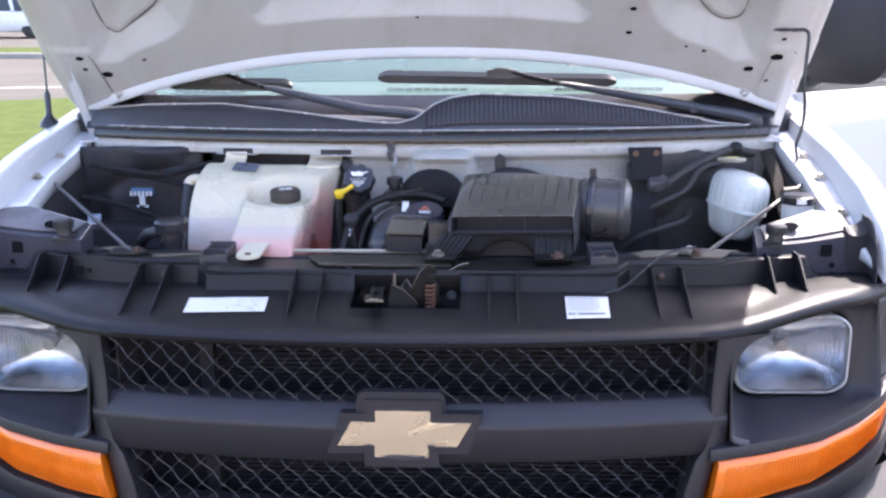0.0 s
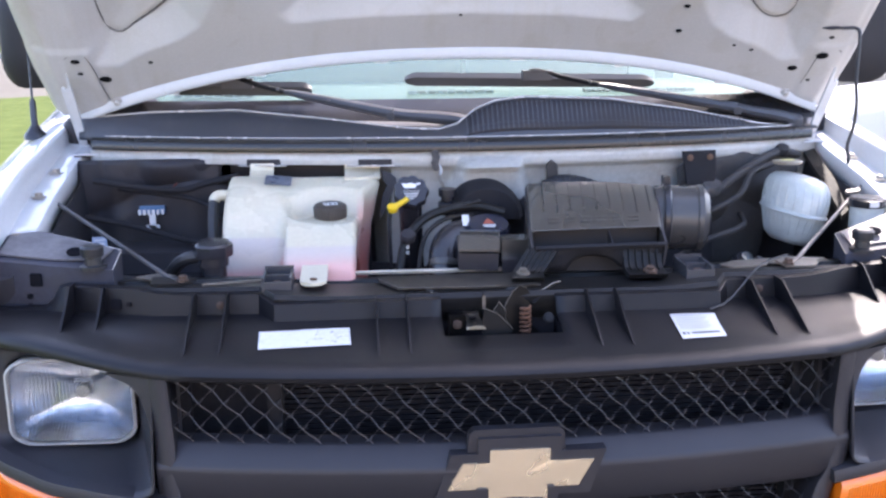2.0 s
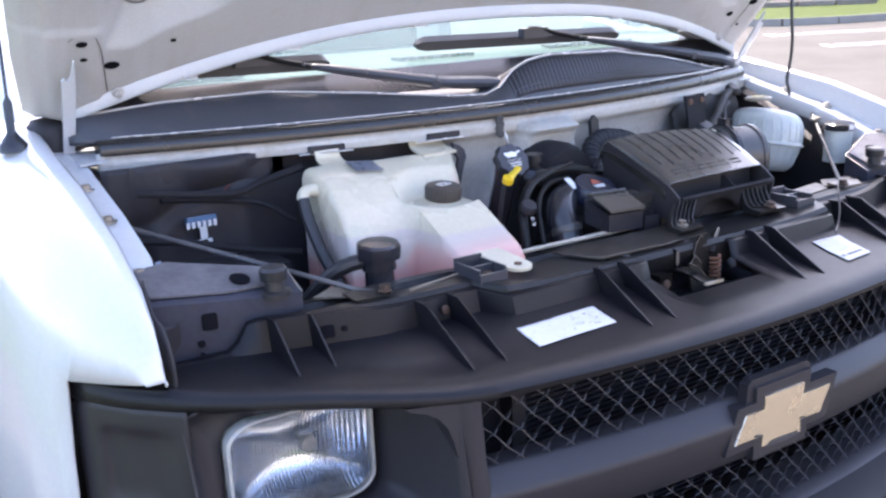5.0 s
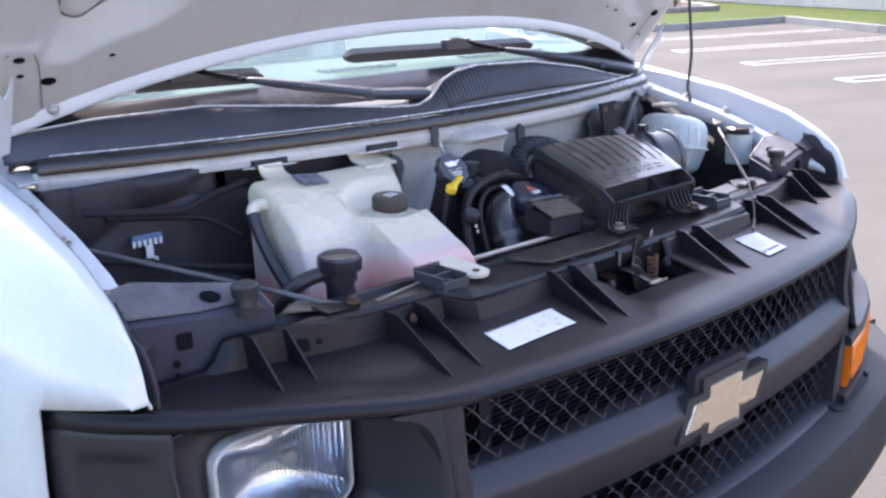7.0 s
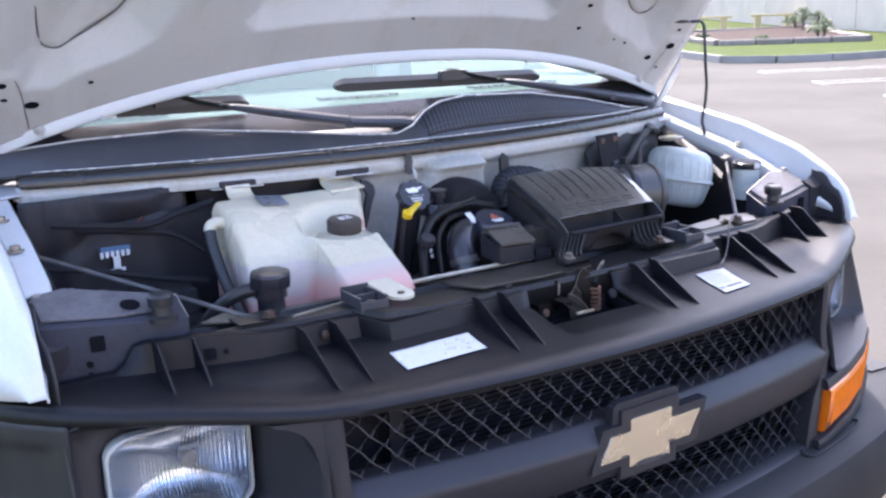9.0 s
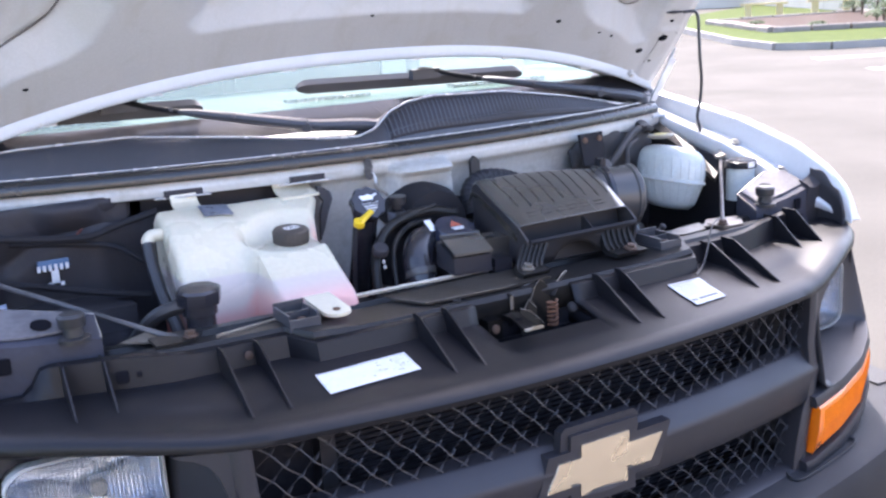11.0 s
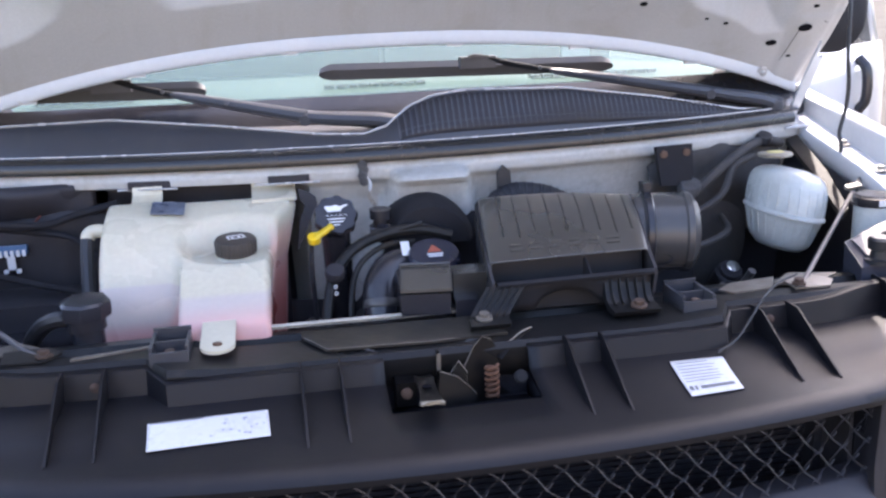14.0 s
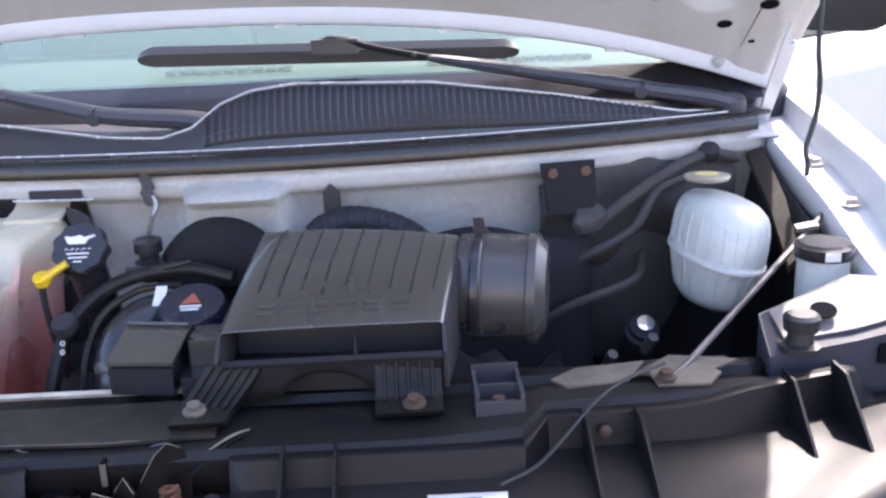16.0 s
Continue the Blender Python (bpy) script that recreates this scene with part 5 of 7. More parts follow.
loft(bm, [[(-0.195, 0.1, z), (0.07, 0.1, z), (0.07, 0.02, z), (-0.03, 0.014, z), (-0.165, 0.022, z), (-0.193, 0.075, z)] for z in (1.0755, 1.0785)])
panel = part("latch_panel", bm, dusty_brown, core, "flat dusty panel over the latch", bevel=0.001)
bm = B()
tube(bm, [(-0.193, 0.076, 1.0792), (-0.165, 0.022, 1.0792), (-0.03, 0.014, 1.0792), (0.0, 0.0165, 1.0792)], 0.0005, 5, 0)
part("panel_edge", bm, tan_metal, panel)

# end plates of the support, with the hood bump stops
for s in (-1, 1):
    bm = B()
    top = [(0.63, 0.096, 1.104), (0.628, 0.152, 1.124), (0.777, 0.216, 1.146), (0.83, 0.205, 1.144), (0.83, 0.118, 1.12), (0.72, 0.104, 1.11)]
    if s > 0:
        top = [(0.63, 0.098, 1.094), (0.638, 0.158, 1.117), (0.752, 0.19, 1.146), (0.815, 0.19, 1.138), (0.815, 0.118, 1.116), (0.72, 0.104, 1.104)]
    rings = [[Vector((s * x, y, z + d)) for x, y, z in top] for d in (0.0, -0.03)]
    rings.append([Vector((s * x, y + 0.0, 1.015)) for x, y, z in top])
    loft(bm, rings)
    endp = part("support_end_plate", bm, dusty_black, van, "black stamped end plate of the radiator support", bevel=0.004)
    bm = B()
    loft(bm, [[Vector((s * x, y, z + d + 0.003)) for x, y, z in (((0.652, 0.118, 1.112), (0.64, 0.15, 1.123), (0.775, 0.208, 1.144), (0.822, 0.198, 1.142), (0.822, 0.13, 1.123), (0.725, 0.118, 1.114)) if s < 0 else ((0.65, 0.112, 1.1), (0.648, 0.155, 1.117), (0.752, 0.184, 1.1435), (0.806, 0.184, 1.137), (0.806, 0.13, 1.119), (0.725, 0.116, 1.108)))] for d in (0.0, 0.0025)])
    part("apron", bm, skylit_dusty_apron, endp, "dusty grey top of the end plate, coloured paler for skylight", bevel=0.001)
    for x, z, w, h in ((0.757, 1.088, 0.02, 0.022), (0.77, 1.06, 0.009, 0.009), (0.77, 1.045, 0.006, 0.006)):
        bm = B()
        plate(bm, rrect(w, h, 0.003, 3), (s * x, 0.1 + 0.015 * (x - 0.72) / 0.11 + 0.002, z), (1, s * 0.136, 0), (0, 0, 1), 0.0026)
        part("punched_hole", bm, hole_black, endp)
    bm = B()
    lathe(bm, [(0.014, 0), (0.014, 0.0015), (0, 0.0016)], (s * 0.7, 0.138, 1.1265), (-s * 0.1, -0.3, 1), 16)
    part("round_hole", bm, hole_black, endp)
    bm = B()
    lathe(bm, [(0.022, 0), (0.022, 0.006), (0.014, 0.008), (0.013, 0.02), (0.018, 0.022), (0.019, 0.036), (0.015, 0.04), (0, 0.04)], (s * 0.664, 0.108, 1.104 if s < 0 else 1.097), n=16)
    part("bump_stop", bm, rubber, van, "black rubber hood bump stop")
    # pale line along the plate's inner edge stands for its highlight
    bm = B()
    tube(bm, [Vector((s * x, y, z + 0.0008)) for x, y, z in (top[0], top[1], top[2])], 0.0009, 5, 0)
    part("plate_edge", bm, edge_grey, endp, "thin bright edge")
    # brace from the fender down to the support
    bm = B()
    a, b = Vector((s * 0.803, 0.368, 1.178)), Vector((s * 0.54, 0.1, 1.086))
    tube(bm, [a, a.lerp(b, 0.12), a.lerp(b, 0.88), b, b + Vector((-s * 0.03, -0.025, -0.004))], (0.003, 0.004, 0.004, 0.0045, 0.003), 8, 3)
    brace = part("brace_rod", bm, brace_steel, van, "grey steel brace rod" if s < 0 else "dusty steel brace rod")
    bm = B()
    plate(bm, [(-0.03, -0.02), (0.022, -0.022), (0.04, 0.0), (0.02, 0.022), (-0.034, 0.016)], (s * 0.535, 0.085, 1.084), (1, 0, 0), (0, 1, 0.08), 0.003)
    part("brace_plate", bm, core_paint if s < 0 else tan_metal, brace, bevel=0.001)
    bm = B()
    lathe(bm, [(0.011, 0), (0.011, 0.0025), (0.0075, 0.0035), (0.0075, 0.009), (0, 0.01)], (s * 0.515, 0.075, 1.087), n=6)
    part("brace_bolt", bm, rust_dark, brace, "rusty bolt")
    # square retainer brackets
    xb = -0.357 if s < 0 else 0.345
    bm = B()
    box(bm, xb - 0.026, xb + 0.022, 0.03, 0.1, 1.072, 1.08)
    br = part("radiator_bracket", bm, trim_plastic, van, "black plastic radiator bracket", bevel=0.001)
    for x0, x1, y0, y1, z0, z1 in ((xb - 0.026, xb - 0.022, 0.034, 0.096, 1.081, 1.098), (xb + 0.018, xb + 0.022, 0.034, 0.096, 1.081, 1.098), (xb - 0.026, xb + 0.022, 0.03, 0.034, 1.08, 1.092),
                                   (xb - 0.026, xb + 0.022, 0.096, 0.1, 1.08, 1.103), (xb - 0.022, xb + 0.018, 0.062, 0.066, 1.08, 1.096)):
        bm = B()
        box(bm, x0, x1, y0, y1, z0, z1)
        part("bracket_wall", bm, trim_plastic, br, bevel=0.0008)
    bm = B()
    lathe(bm, [(0.012, 0), (0.012, 0.003), (0.007, 0.004), (0.007, 0.009), (0, 0.01)], (xb - 0.002, 0.046, 1.081), n=6)
    part("bracket_bolt", bm, rust_dark, br, "rusty bolt")

# hood latch in its opening; the near-black tray stands for the recess's shade
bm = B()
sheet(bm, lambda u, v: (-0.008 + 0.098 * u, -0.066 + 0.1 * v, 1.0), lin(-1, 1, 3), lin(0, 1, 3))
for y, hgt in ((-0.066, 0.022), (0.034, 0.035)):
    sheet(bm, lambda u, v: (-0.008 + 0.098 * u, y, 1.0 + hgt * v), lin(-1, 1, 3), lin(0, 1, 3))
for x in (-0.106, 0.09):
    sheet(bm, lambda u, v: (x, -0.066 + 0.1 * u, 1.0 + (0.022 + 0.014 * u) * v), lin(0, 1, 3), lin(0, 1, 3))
latch = part("hood_latch", bm, hole_black, van, "grimy hood latch in a recess coloured near black", thick=0.002)
for pts, at, u, v, m, worn in (
        ([(-0.03, 0), (0.026, 0), (0.026, 0.066), (0.018, 0.08), (0.006, 0.085), (-0.006, 0.074), (-0.02, 0.05), (-0.032, 0.03)], (0.024, -0.012, 1.0), (1, 0.12, 0), (0, 0.15, 1), latch_black, (3, 7)),
        ([(-0.014, 0), (0.034, 0), (0.036, 0.014), (0.03, 0.022), (0.012, 0.04), (-0.01, 0.05), (-0.014, 0.03)], (-0.022, -0.044, 1.008), (1, 0.2, 0), (0, 0.25, 1), latch_black, (2, 6)),
        ([(-0.006, 0), (0.016, 0), (0.018, 0.02), (0.008, 0.034), (-0.002, 0.02)], (-0.012, -0.026, 1.03), (1, -0.3, 0), (0, 0.2, 1), latch_black, (2, 5)),
        ([(-0.026, 0), (0.026, 0), (0.022, 0.05), (-0.016, 0.056)], (0.066, 0.004, 1.002), (1, 0.1, 0), (0, 0.1, 1), latch_black, (0, 0))):
    bm = B()
    plate(bm, pts, at, u, v, 0.004)
    plt = part("latch_plate", bm, m, latch, bevel=0.0008)
    u, v = Vector(u).normalized(), Vector(v).normalized()
    if worn[1]:
        bm = B()
        tube(bm, [Vector(at) + a * u + b * v + 0.0042 * u.cross(v) for a, b in pts[worn[0]:worn[1]]], 0.0006, 5, 0)
        part("worn_rim", bm, tan_metal, plt, "thin bright edge")
bm = B()
box(bm, -0.03, -0.026, -0.008, 0.012, 1.02, 1.072)
post = part("latch_post", bm, latch_black, latch, bevel=0.001)
bm = B()
box(bm, -0.0305, -0.0255, -0.0105, -0.0085, 1.048, 1.07)
part("worn_rim", bm, tan_metal, post, "thin bright edge")
bm = B()
coil_pts = [(0.036 + 0.0078 * math.cos(a), -0.03 + 0.0078 * math.sin(a), 1.012 + 0.044 * a / (2 * math.pi * 6)) for a in lin(0, 2 * math.pi * 6, 73)]
tube(bm, coil_pts, 0.0022, 6, 0)
part("latch_spring", bm, rust_orange, latch, "orange rusty coil spring", 60)
bm = B()
box(bm, -0.086, -0.06, -0.03, 0.0, 1.012, 1.044)
mount = part("latch_mount", bm, latch_black, latch, bevel=0.003)
bm = B()
lathe(bm, [(0.0075, 0), (0.007, 0.002), (0.005, 0.003), (0.0, 0.0032)], (-0.073, -0.0305, 1.03), (0, -1, 0.2), 14)
part("mount_bolt", bm, rust_dark, mount, "rusty bolt head")
# release handle: a dished strap with a hole, its pale tip turned up
bm = B()
loft(bm, [[(-0.053 - w, y, z + 0.0012), (-0.053 - 0.5 * w, y, z - 0.0008), (-0.053 + 0.5 * w, y, z - 0.0008), (-0.053 + w, y, z + 0.0012), (-0.053 + w, y + 0.001, z - 0.0015), (-0.053 - w, y + 0.001, z - 0.0015)]
          for y, z, w in ((-0.03, 1.052, 0.01), (-0.045, 1.054, 0.0125), (-0.06, 1.053, 0.0105), (-0.075, 1.05, 0.0105), (-0.09, 1.047, 0.0125), (-0.1, 1.047, 0.0135))])
hnd = part("release_handle", bm, latch_black, latch, "dark steel release handle", 50)
bm = B()
lathe(bm, [(0.0058, 0), (0.0058, 0.0008), (0, 0.001)], (-0.053, -0.066, 1.0518), (0, 0.1, 1), 14)
part("handle_hole", bm, hole_black, hnd)
bm = B()
loft(bm, [[(-0.053 - w, y, z), (-0.053 + w, y, z), (-0.053 + w, y + 0.001, z - 0.003), (-0.053 - w, y + 0.001, z - 0.003)] for y, z, w in ((-0.1, 1.0475, 0.0135), (-0.107, 1.048, 0.0145), (-0.113, 1.05, 0.0135), (-0.117, 1.053, 0.01), (-0.118, 1.055, 0.006))])
part("handle_tip", bm, cap_tan, hnd, "worn pale tip of the handle", 50)
bm = B()
lathe(bm, [(0.0, 0), (0.0085, 0.0005), (0.009, 0.003), (0.007, 0.006), (0, 0.007)], (0.073, -0.03, 1.036), (0.1, -1, 0.5), 16)
part("latch_stud", bm, rod_black, latch, "grey round stud")
bm = B()
tube(bm, [(0.05, -0.008, 1.055), (0.07, 0.005, 1.07), (0.088, 0.016, 1.077), (0.102, 0.023, 1.08)], (0.006, 0.0065, 0.0055, 0.003), 8, 4, 0.3)
lever = part("release_lever", bm, latch_black, latch, "dark metal release lever")
bm = B()
tube(bm, [(0.068, 0.001, 1.074), (0.088, 0.013, 1.081), (0.103, 0.022, 1.082)], (0.0008, 0.0015, 0.0008), 6, 4)
part("worn_rim", bm, tan_metal, lever, "thin bright edge")
bm = B()
tube(bm, [(0.515, 0.082, 1.1), (0.47, 0.055, 1.098), (0.435, 0.028, 1.09), (0.4, 0.0, 1.068), (0.37, -0.02, 1.05), (0.335, -0.04, 1.045)], 0.0018, 6)
part("release_cable", bm, rubber, van, "thin black release cable lying over the support")

# ---- coolant and washer bottle ----
BOTTLE_L = ((0.236, 0.243, 0.25, 0.262, 0.285, 0.32, 0.35, 0.38, 0.405, 0.415), (0.93, 1.02, 1.085, 1.122, 1.156, 1.184, 1.196, 1.204, 1.209, 1.203))
BOTTLE_R = ((0.11, 0.114, 0.12, 0.132, 0.18, 0.238, 0.25, 0.275, 0.31, 0.35, 0.38, 0.405, 0.415), (0.93, 1.03, 1.083, 1.096, 1.118, 1.146, 1.15, 1.158, 1.172, 1.19, 1.2, 1.205, 1.199))


def bottle_top(x, y):
    """Top of the bottle: a deck, the left panel, the low lobe, the dish round the cap."""
    zl, zr = curve(y, *BOTTLE_L), curve(y, *BOTTLE_R)
    z = zl + (zr - zl) * smooth01(x, -0.378, -0.352)
    d = math.hypot((x + 0.277) / 0.076, (y - 0.292) / 0.052)
    dish = 1.14 + 0.02 * (y - 0.26)
    if d < 1.25 and z > dish:
        z = dish + (z - dish) * smooth01(d, 0.82, 1.2)
    return z


def bottle():
    right = lambda y: curve(y, (0.11, 0.12, 0.24, 0.3, 0.34, 0.37, 0.395, 0.415), (-0.238, -0.233, -0.228, -0.222, -0.212, -0.196, -0.183, -0.181))
    ys = [0.11, 0.112, 0.115, 0.12, 0.126] + lin(0.134, 0.232, 12) + lin(0.237, 0.31, 22) + lin(0.316, 0.4, 14) + [0.406, 0.412, 0.415]
    us = [0.0, 0.006, 0.018] + lin(0.04, 0.3, 9) + lin(0.32, 0.54, 16) + lin(0.56, 0.96, 22) + [0.975, 0.99, 1.0]
    bm = B()
    rows = []
    for y in ys:
        row = []
        for u in us:
            x = -0.474 + (right(y) + 0.474) * u
            z = bottle_top(x, y) - 0.014 * max(0.0, 1 - u / 0.03) ** 2 - 0.012 * max(0.0, 1 - (1 - u) / 0.035) ** 2
            row.append(bm.verts.new((x, y, z)))
        rows.append(row)
    for a, b in zip(rows, rows[1:]):
        for i in range(len(us) - 1):
            q = (a[i], a[i + 1], b[i + 1], b[i])
            if max(v.co.z for v in q) > 0.935:
                bm.faces.new(q)
    bmesh.ops.delete(bm, geom=[v for v in bm.verts if not v.link_faces], context="VERTS")
    rim = [e for e in bm.edges if len(e.link_faces) == 1]
    low = {}
    for e in rim:
        for v in e.verts:
            if v not in low:
                tuck = 0.034 * smooth01(v.co.x, -0.24, -0.2)
                mid = bm.verts.new((v.co.x - 0.55 * tuck, v.co.y, v.co.z + (0.92 - v.co.z) * 0.3))
                low[v] = (mid, bm.verts.new((v.co.x - tuck, v.co.y, 0.92)))
    for e in rim:
        a, b = e.verts
        bm.faces.new((a, b, low[b][0], low[a][0]))
        bm.faces.new((low[a][0], low[b][0], low[b][1], low[a][1]))
    bot = part("washer_bottle", bm, bottle_fluid, van, "translucent white bottle part-filled with pink fluid", 55)
    # ear towards the engine, straps, tab with its hole, nub
    for x, w in ((-0.413, 0.046), (-0.215, 0.07)):
        bm = B()
        loft(bm, [[(x - w / 2, y, z), (x + w / 2, y, z), (x + w / 2, y, z - 0.004), (x - w / 2, y, z - 0.004)] for y, z in ((0.385, 1.205), (0.405, 1.208), (0.422, 1.2105), (0.433, 1.216), (0.44, 1.23))])
        part("bottle_strap", bm, bottle_white, bot, bevel=0.001)
    bm = B()
    poly = [(-0.022, 0.1)] + [(0.022 * math.cos(a), 0.022 * math.sin(a)) for a in lin(math.pi, 2 * math.pi, 12)] + [(0.022, 0.1)]
    plate(bm, poly, (-0.301, 0.052, 1.0845), (1, 0, 0), (0, 1, 0.06), 0.005)
    part("bottle_tab", bm, bottle_white, bot, "white mounting tab", bevel=0.001)
    bm = B()
    lathe(bm, [(0.006, 0), (0.006, 0.002), (0, 0.003)], (-0.301, 0.05, 1.0897), n=12)
    part("tab_bolt", bm, rust, bot)
    bm = B()
    tube(bm, [(-0.47, 0.362, 1.178), (-0.488, 0.364, 1.179), (-0.497, 0.362, 1.174), (-0.499, 0.36, 1.166)], 0.0105, 12)
    part("bottle_nipple", bm, bottle_white, bot)
    bm = B()
    lathe(bm, [(0.034, -0.01), (0.03, 0.002), (0.025, 0.008), (0.023, 0.014), (0.0, 0.015)], (-0.277, 0.288, 1.138), (0, -0.1, 1), 36)
    part("filler_neck", bm, bottle_white, bot)
    bm = B()
    up, n = Vector((0, -0.12, 1)).normalized(), 96
    rings = []
    for r, hgt, wob in ((0.026, 0.0, 0), (0.0298, 0.001, 1), (0.0304, 0.019, 1), (0.0288, 0.0228, 0), (0.0255, 0.024, 0), (0.0005, 0.0242, 0)):
        rings.append([Vector((-0.277, 0.287, 1.147)) + hgt * up + r * (1 + 0.028 * wob * math.cos(32 * a)) * Vector((math.cos(a), math.sin(a), 0.12 * math.sin(a))) for a in [2 * math.pi * k / n for k in range(n)]])
    loft(bm, rings)
    part("filler_cap", bm, cap_black, bot, "black ribbed screw cap with a dusty top")
    bm = B()
    u, v = Vector((0.95, 0.3, 0)), Vector((-0.3, 0.95, 0.12))
    for a0, a1, b0, b1 in ((-0.0125, 0.0125, 0.004, 0.0072), (-0.011, 0.011, -0.0075, -0.0055), (-0.013, -0.0102, -0.0075, 0.0058), (0.0102, 0.013, -0.0075, 0.0058), (-0.0072, -0.0035, -0.004, 0.0016), (0.0025, 0.0064, -0.004, 0.0016)):
        plate(bm, [(a0, b0), (a1, b0), (a1, b1), (a0, b1)], (-0.276, 0.2845, 1.1718), 0.8 * u, 0.8 * v, 0.0006)
    part("cap_symbol", bm, print_white, bot, "white symbol printed on the cap", 0)
    bm = B()
    plate(bm, rrect(0.05, 0.045, 0.002, 2), (-0.377, 0.372, 1.204), (1, 0, -0.08), (0, 1, 0.23), 0.0012)
    part("bottle_label", bm, label_dark, bot, "small dark blue label")
    bm = B()
    tube(bm, [(-0.499, 0.36, 1.168), (-0.5, 0.345, 1.14), (-0.497, 0.31, 1.09), (-0.488, 0.27, 1.04), (-0.48, 0.24, 0.98)], 0.0105, 10)
    part("overflow_hose", bm, rubber, bot, "black overflow hose")


bottle()

# filler neck with black cap beside the bottle
bm = B()
lathe(bm, [(0.022, 0), (0.022, 0.04), (0.026, 0.042), (0.026, 0.056), (0.024, 0.058)], (-0.476, 0.16, 1.05), n=20)
rc = part("coolant_neck", bm, satin_black, van, "black coolant filler neck")
bm = B()
lathe(bm, [(0.024, 0.0), (0.033, 0.002), (0.034, 0.008), (0.034, 0.022), (0.03, 0.026), (0.0, 0.027)], (-0.476, 0.16, 1.107), (0.03, -0.05, 1), 8)
part("coolant_cap", bm, satin_black, rc, "black pressure cap", bevel=0.002)
bm = B()
tube(bm, [(-0.48, 0.165, 1.104), (-0.515, 0.172, 1.104), (-0.545, 0.19, 1.085), (-0.572, 0.22, 1.04), (-0.58, 0.25, 0.98)], 0.0115, 10)
part("bleed_hose", bm, rubber, rc)

# oil filler with cap, dipstick
bm = B()
tube(bm, [(-0.12, 0.38, 0.98), (-0.122, 0.35, 1.06), (-0.126, 0.312, 1.15), (-0.128, 0.3, 1.18)], (0.024, 0.022, 0.022, 0.024), 14)
oil = part("oil_filler", bm, satin_black, van, "black oil filler tube")
ax = Vector((0.0, -0.8, 0.6))
bm = B()
rings = []
for rr, hh in ((0.027, 0), (0.03, 0.003), (0.03, 0.014), (0.028, 0.018), (0.0, 0.019)):
    rings.append((rr, hh))
c0, u0, v0 = Vector((-0.126, 0.302, 1.183)), Vector((1, 0, 0)), Vector((0, 0.6, 0.8))
loft(bm, [[c0 + ax * hh + max(rr, 1e-4) * 1.08 * (1 + 0.05 * math.cos(9 * a)) * (math.cos(a) * u0 + math.sin(a) * v0) for a in [2 * math.pi * k / 54 for k in range(54)]] for rr, hh in rings])
part("oil_cap", bm, satin_black, oil, "black scalloped oil cap")
bm = B()
c = Vector((-0.126, 0.302, 1.183)) + ax * 0.0192
u, v = Vector((1, 0, 0)), Vector((0, 0.6, 0.8))
plate(bm, [(-0.012, 0.004), (0.008, 0.004), (0.01, 0.009), (0.019, 0.013), (0.018, 0.015), (0.006, 0.012), (0.002, 0.015), (-0.008, 0.013), (-0.016, 0.014), (-0.016, 0.011)], c, u, v, 0.0006)
for k in range(5):
    plate(bm, [(-0.016 + 0.0066 * k, -0.004), (-0.0128 + 0.0066 * k, -0.001), (-0.0096 + 0.0066 * k, -0.004), (-0.0128 + 0.0066 * k, -0.0022)], c, u, v, 0.0006)
for k, w in enumerate((0.013, 0.011, 0.005)):
    plate(bm, [(-w, -0.009 - 0.005 * k), (w, -0.009 - 0.005 * k), (w, -0.0072 - 0.005 * k), (-w, -0.0072 - 0.005 * k)], c, u, v, 0.0006)
part("cap_symbol", bm, print_white, oil, "white oil-can symbol and fine print", 0)
bm = B()
tube(bm, [(-0.161, 0.258, 1.167), (-0.153, 0.26, 1.171), (-0.141, 0.262, 1.178), (-0.134, 0.264, 1.182)], (0.01, 0.0075, 0.0065, 0.007), 10, 4, 0.7)
lathe(bm, [(0.0, -0.006), (0.0095, -0.005), (0.01, 0.005), (0.0, 0.006)], (-0.162, 0.257, 1.166), (0, -0.5, 1), 14)
dip = part("dipstick", bm, yellow_plastic, van, "yellow plastic dipstick handle")
bm = B()
tube(bm, [(-0.165, 0.26, 1.168), (-0.168, 0.27, 1.12), (-0.165, 0.29, 1.03)], 0.004, 6)
part("dipstick_tube", bm, hose_black, dip)

# black hooked bracket beside the bottle
bm = B()
plate(bm, [(-0.018, -0.07), (-0.006, -0.05), (0.008, -0.02), (0.02, 0.0), (0.018, 0.014), (0.006, 0.024), (-0.01, 0.03), (-0.008, 0.012), (0.0, 0.0), (-0.01, -0.02)], (-0.168, 0.405, 1.185), (1, 0.2, 0), (0, 0.2, 1), 0.006)
part("hook_bracket", bm, bay_black, van, bevel=0.002)

# pressure sensor with label, harness hanging from the seal
bm = B()
lathe(bm, [(0.015, 0), (0.018, 0.004), (0.018, 0.024), (0.012, 0.027), (0.012, 0.034), (0.017, 0.036), (0.017, 0.05), (0.0, 0.051)], (-0.055, 0.322, 1.14), (0, -0.05, 1), 20)
bm2 = B()
sheet(bm2, lambda a, v: Vector((-0.055 + 0.0192 * math.sin(a), 0.3215 - 0.0192 * math.cos(a), 1.15 + 0.009 * v)), lin(0.2, 0.75, 4), (0, 1))
sen = part("sensor", bm, satin_black, van, "black capped sensor with a small label")
bm = B()
lathe(bm, [(0.0185, 0.0), (0.0185, 0.017)], (-0.055, 0.3215, 1.146), (0, -0.05, 1), 20)
part("sensor_band", bm, label_dark, sen)
part("sensor_code", bm2, print_white, sen)
bm = B()
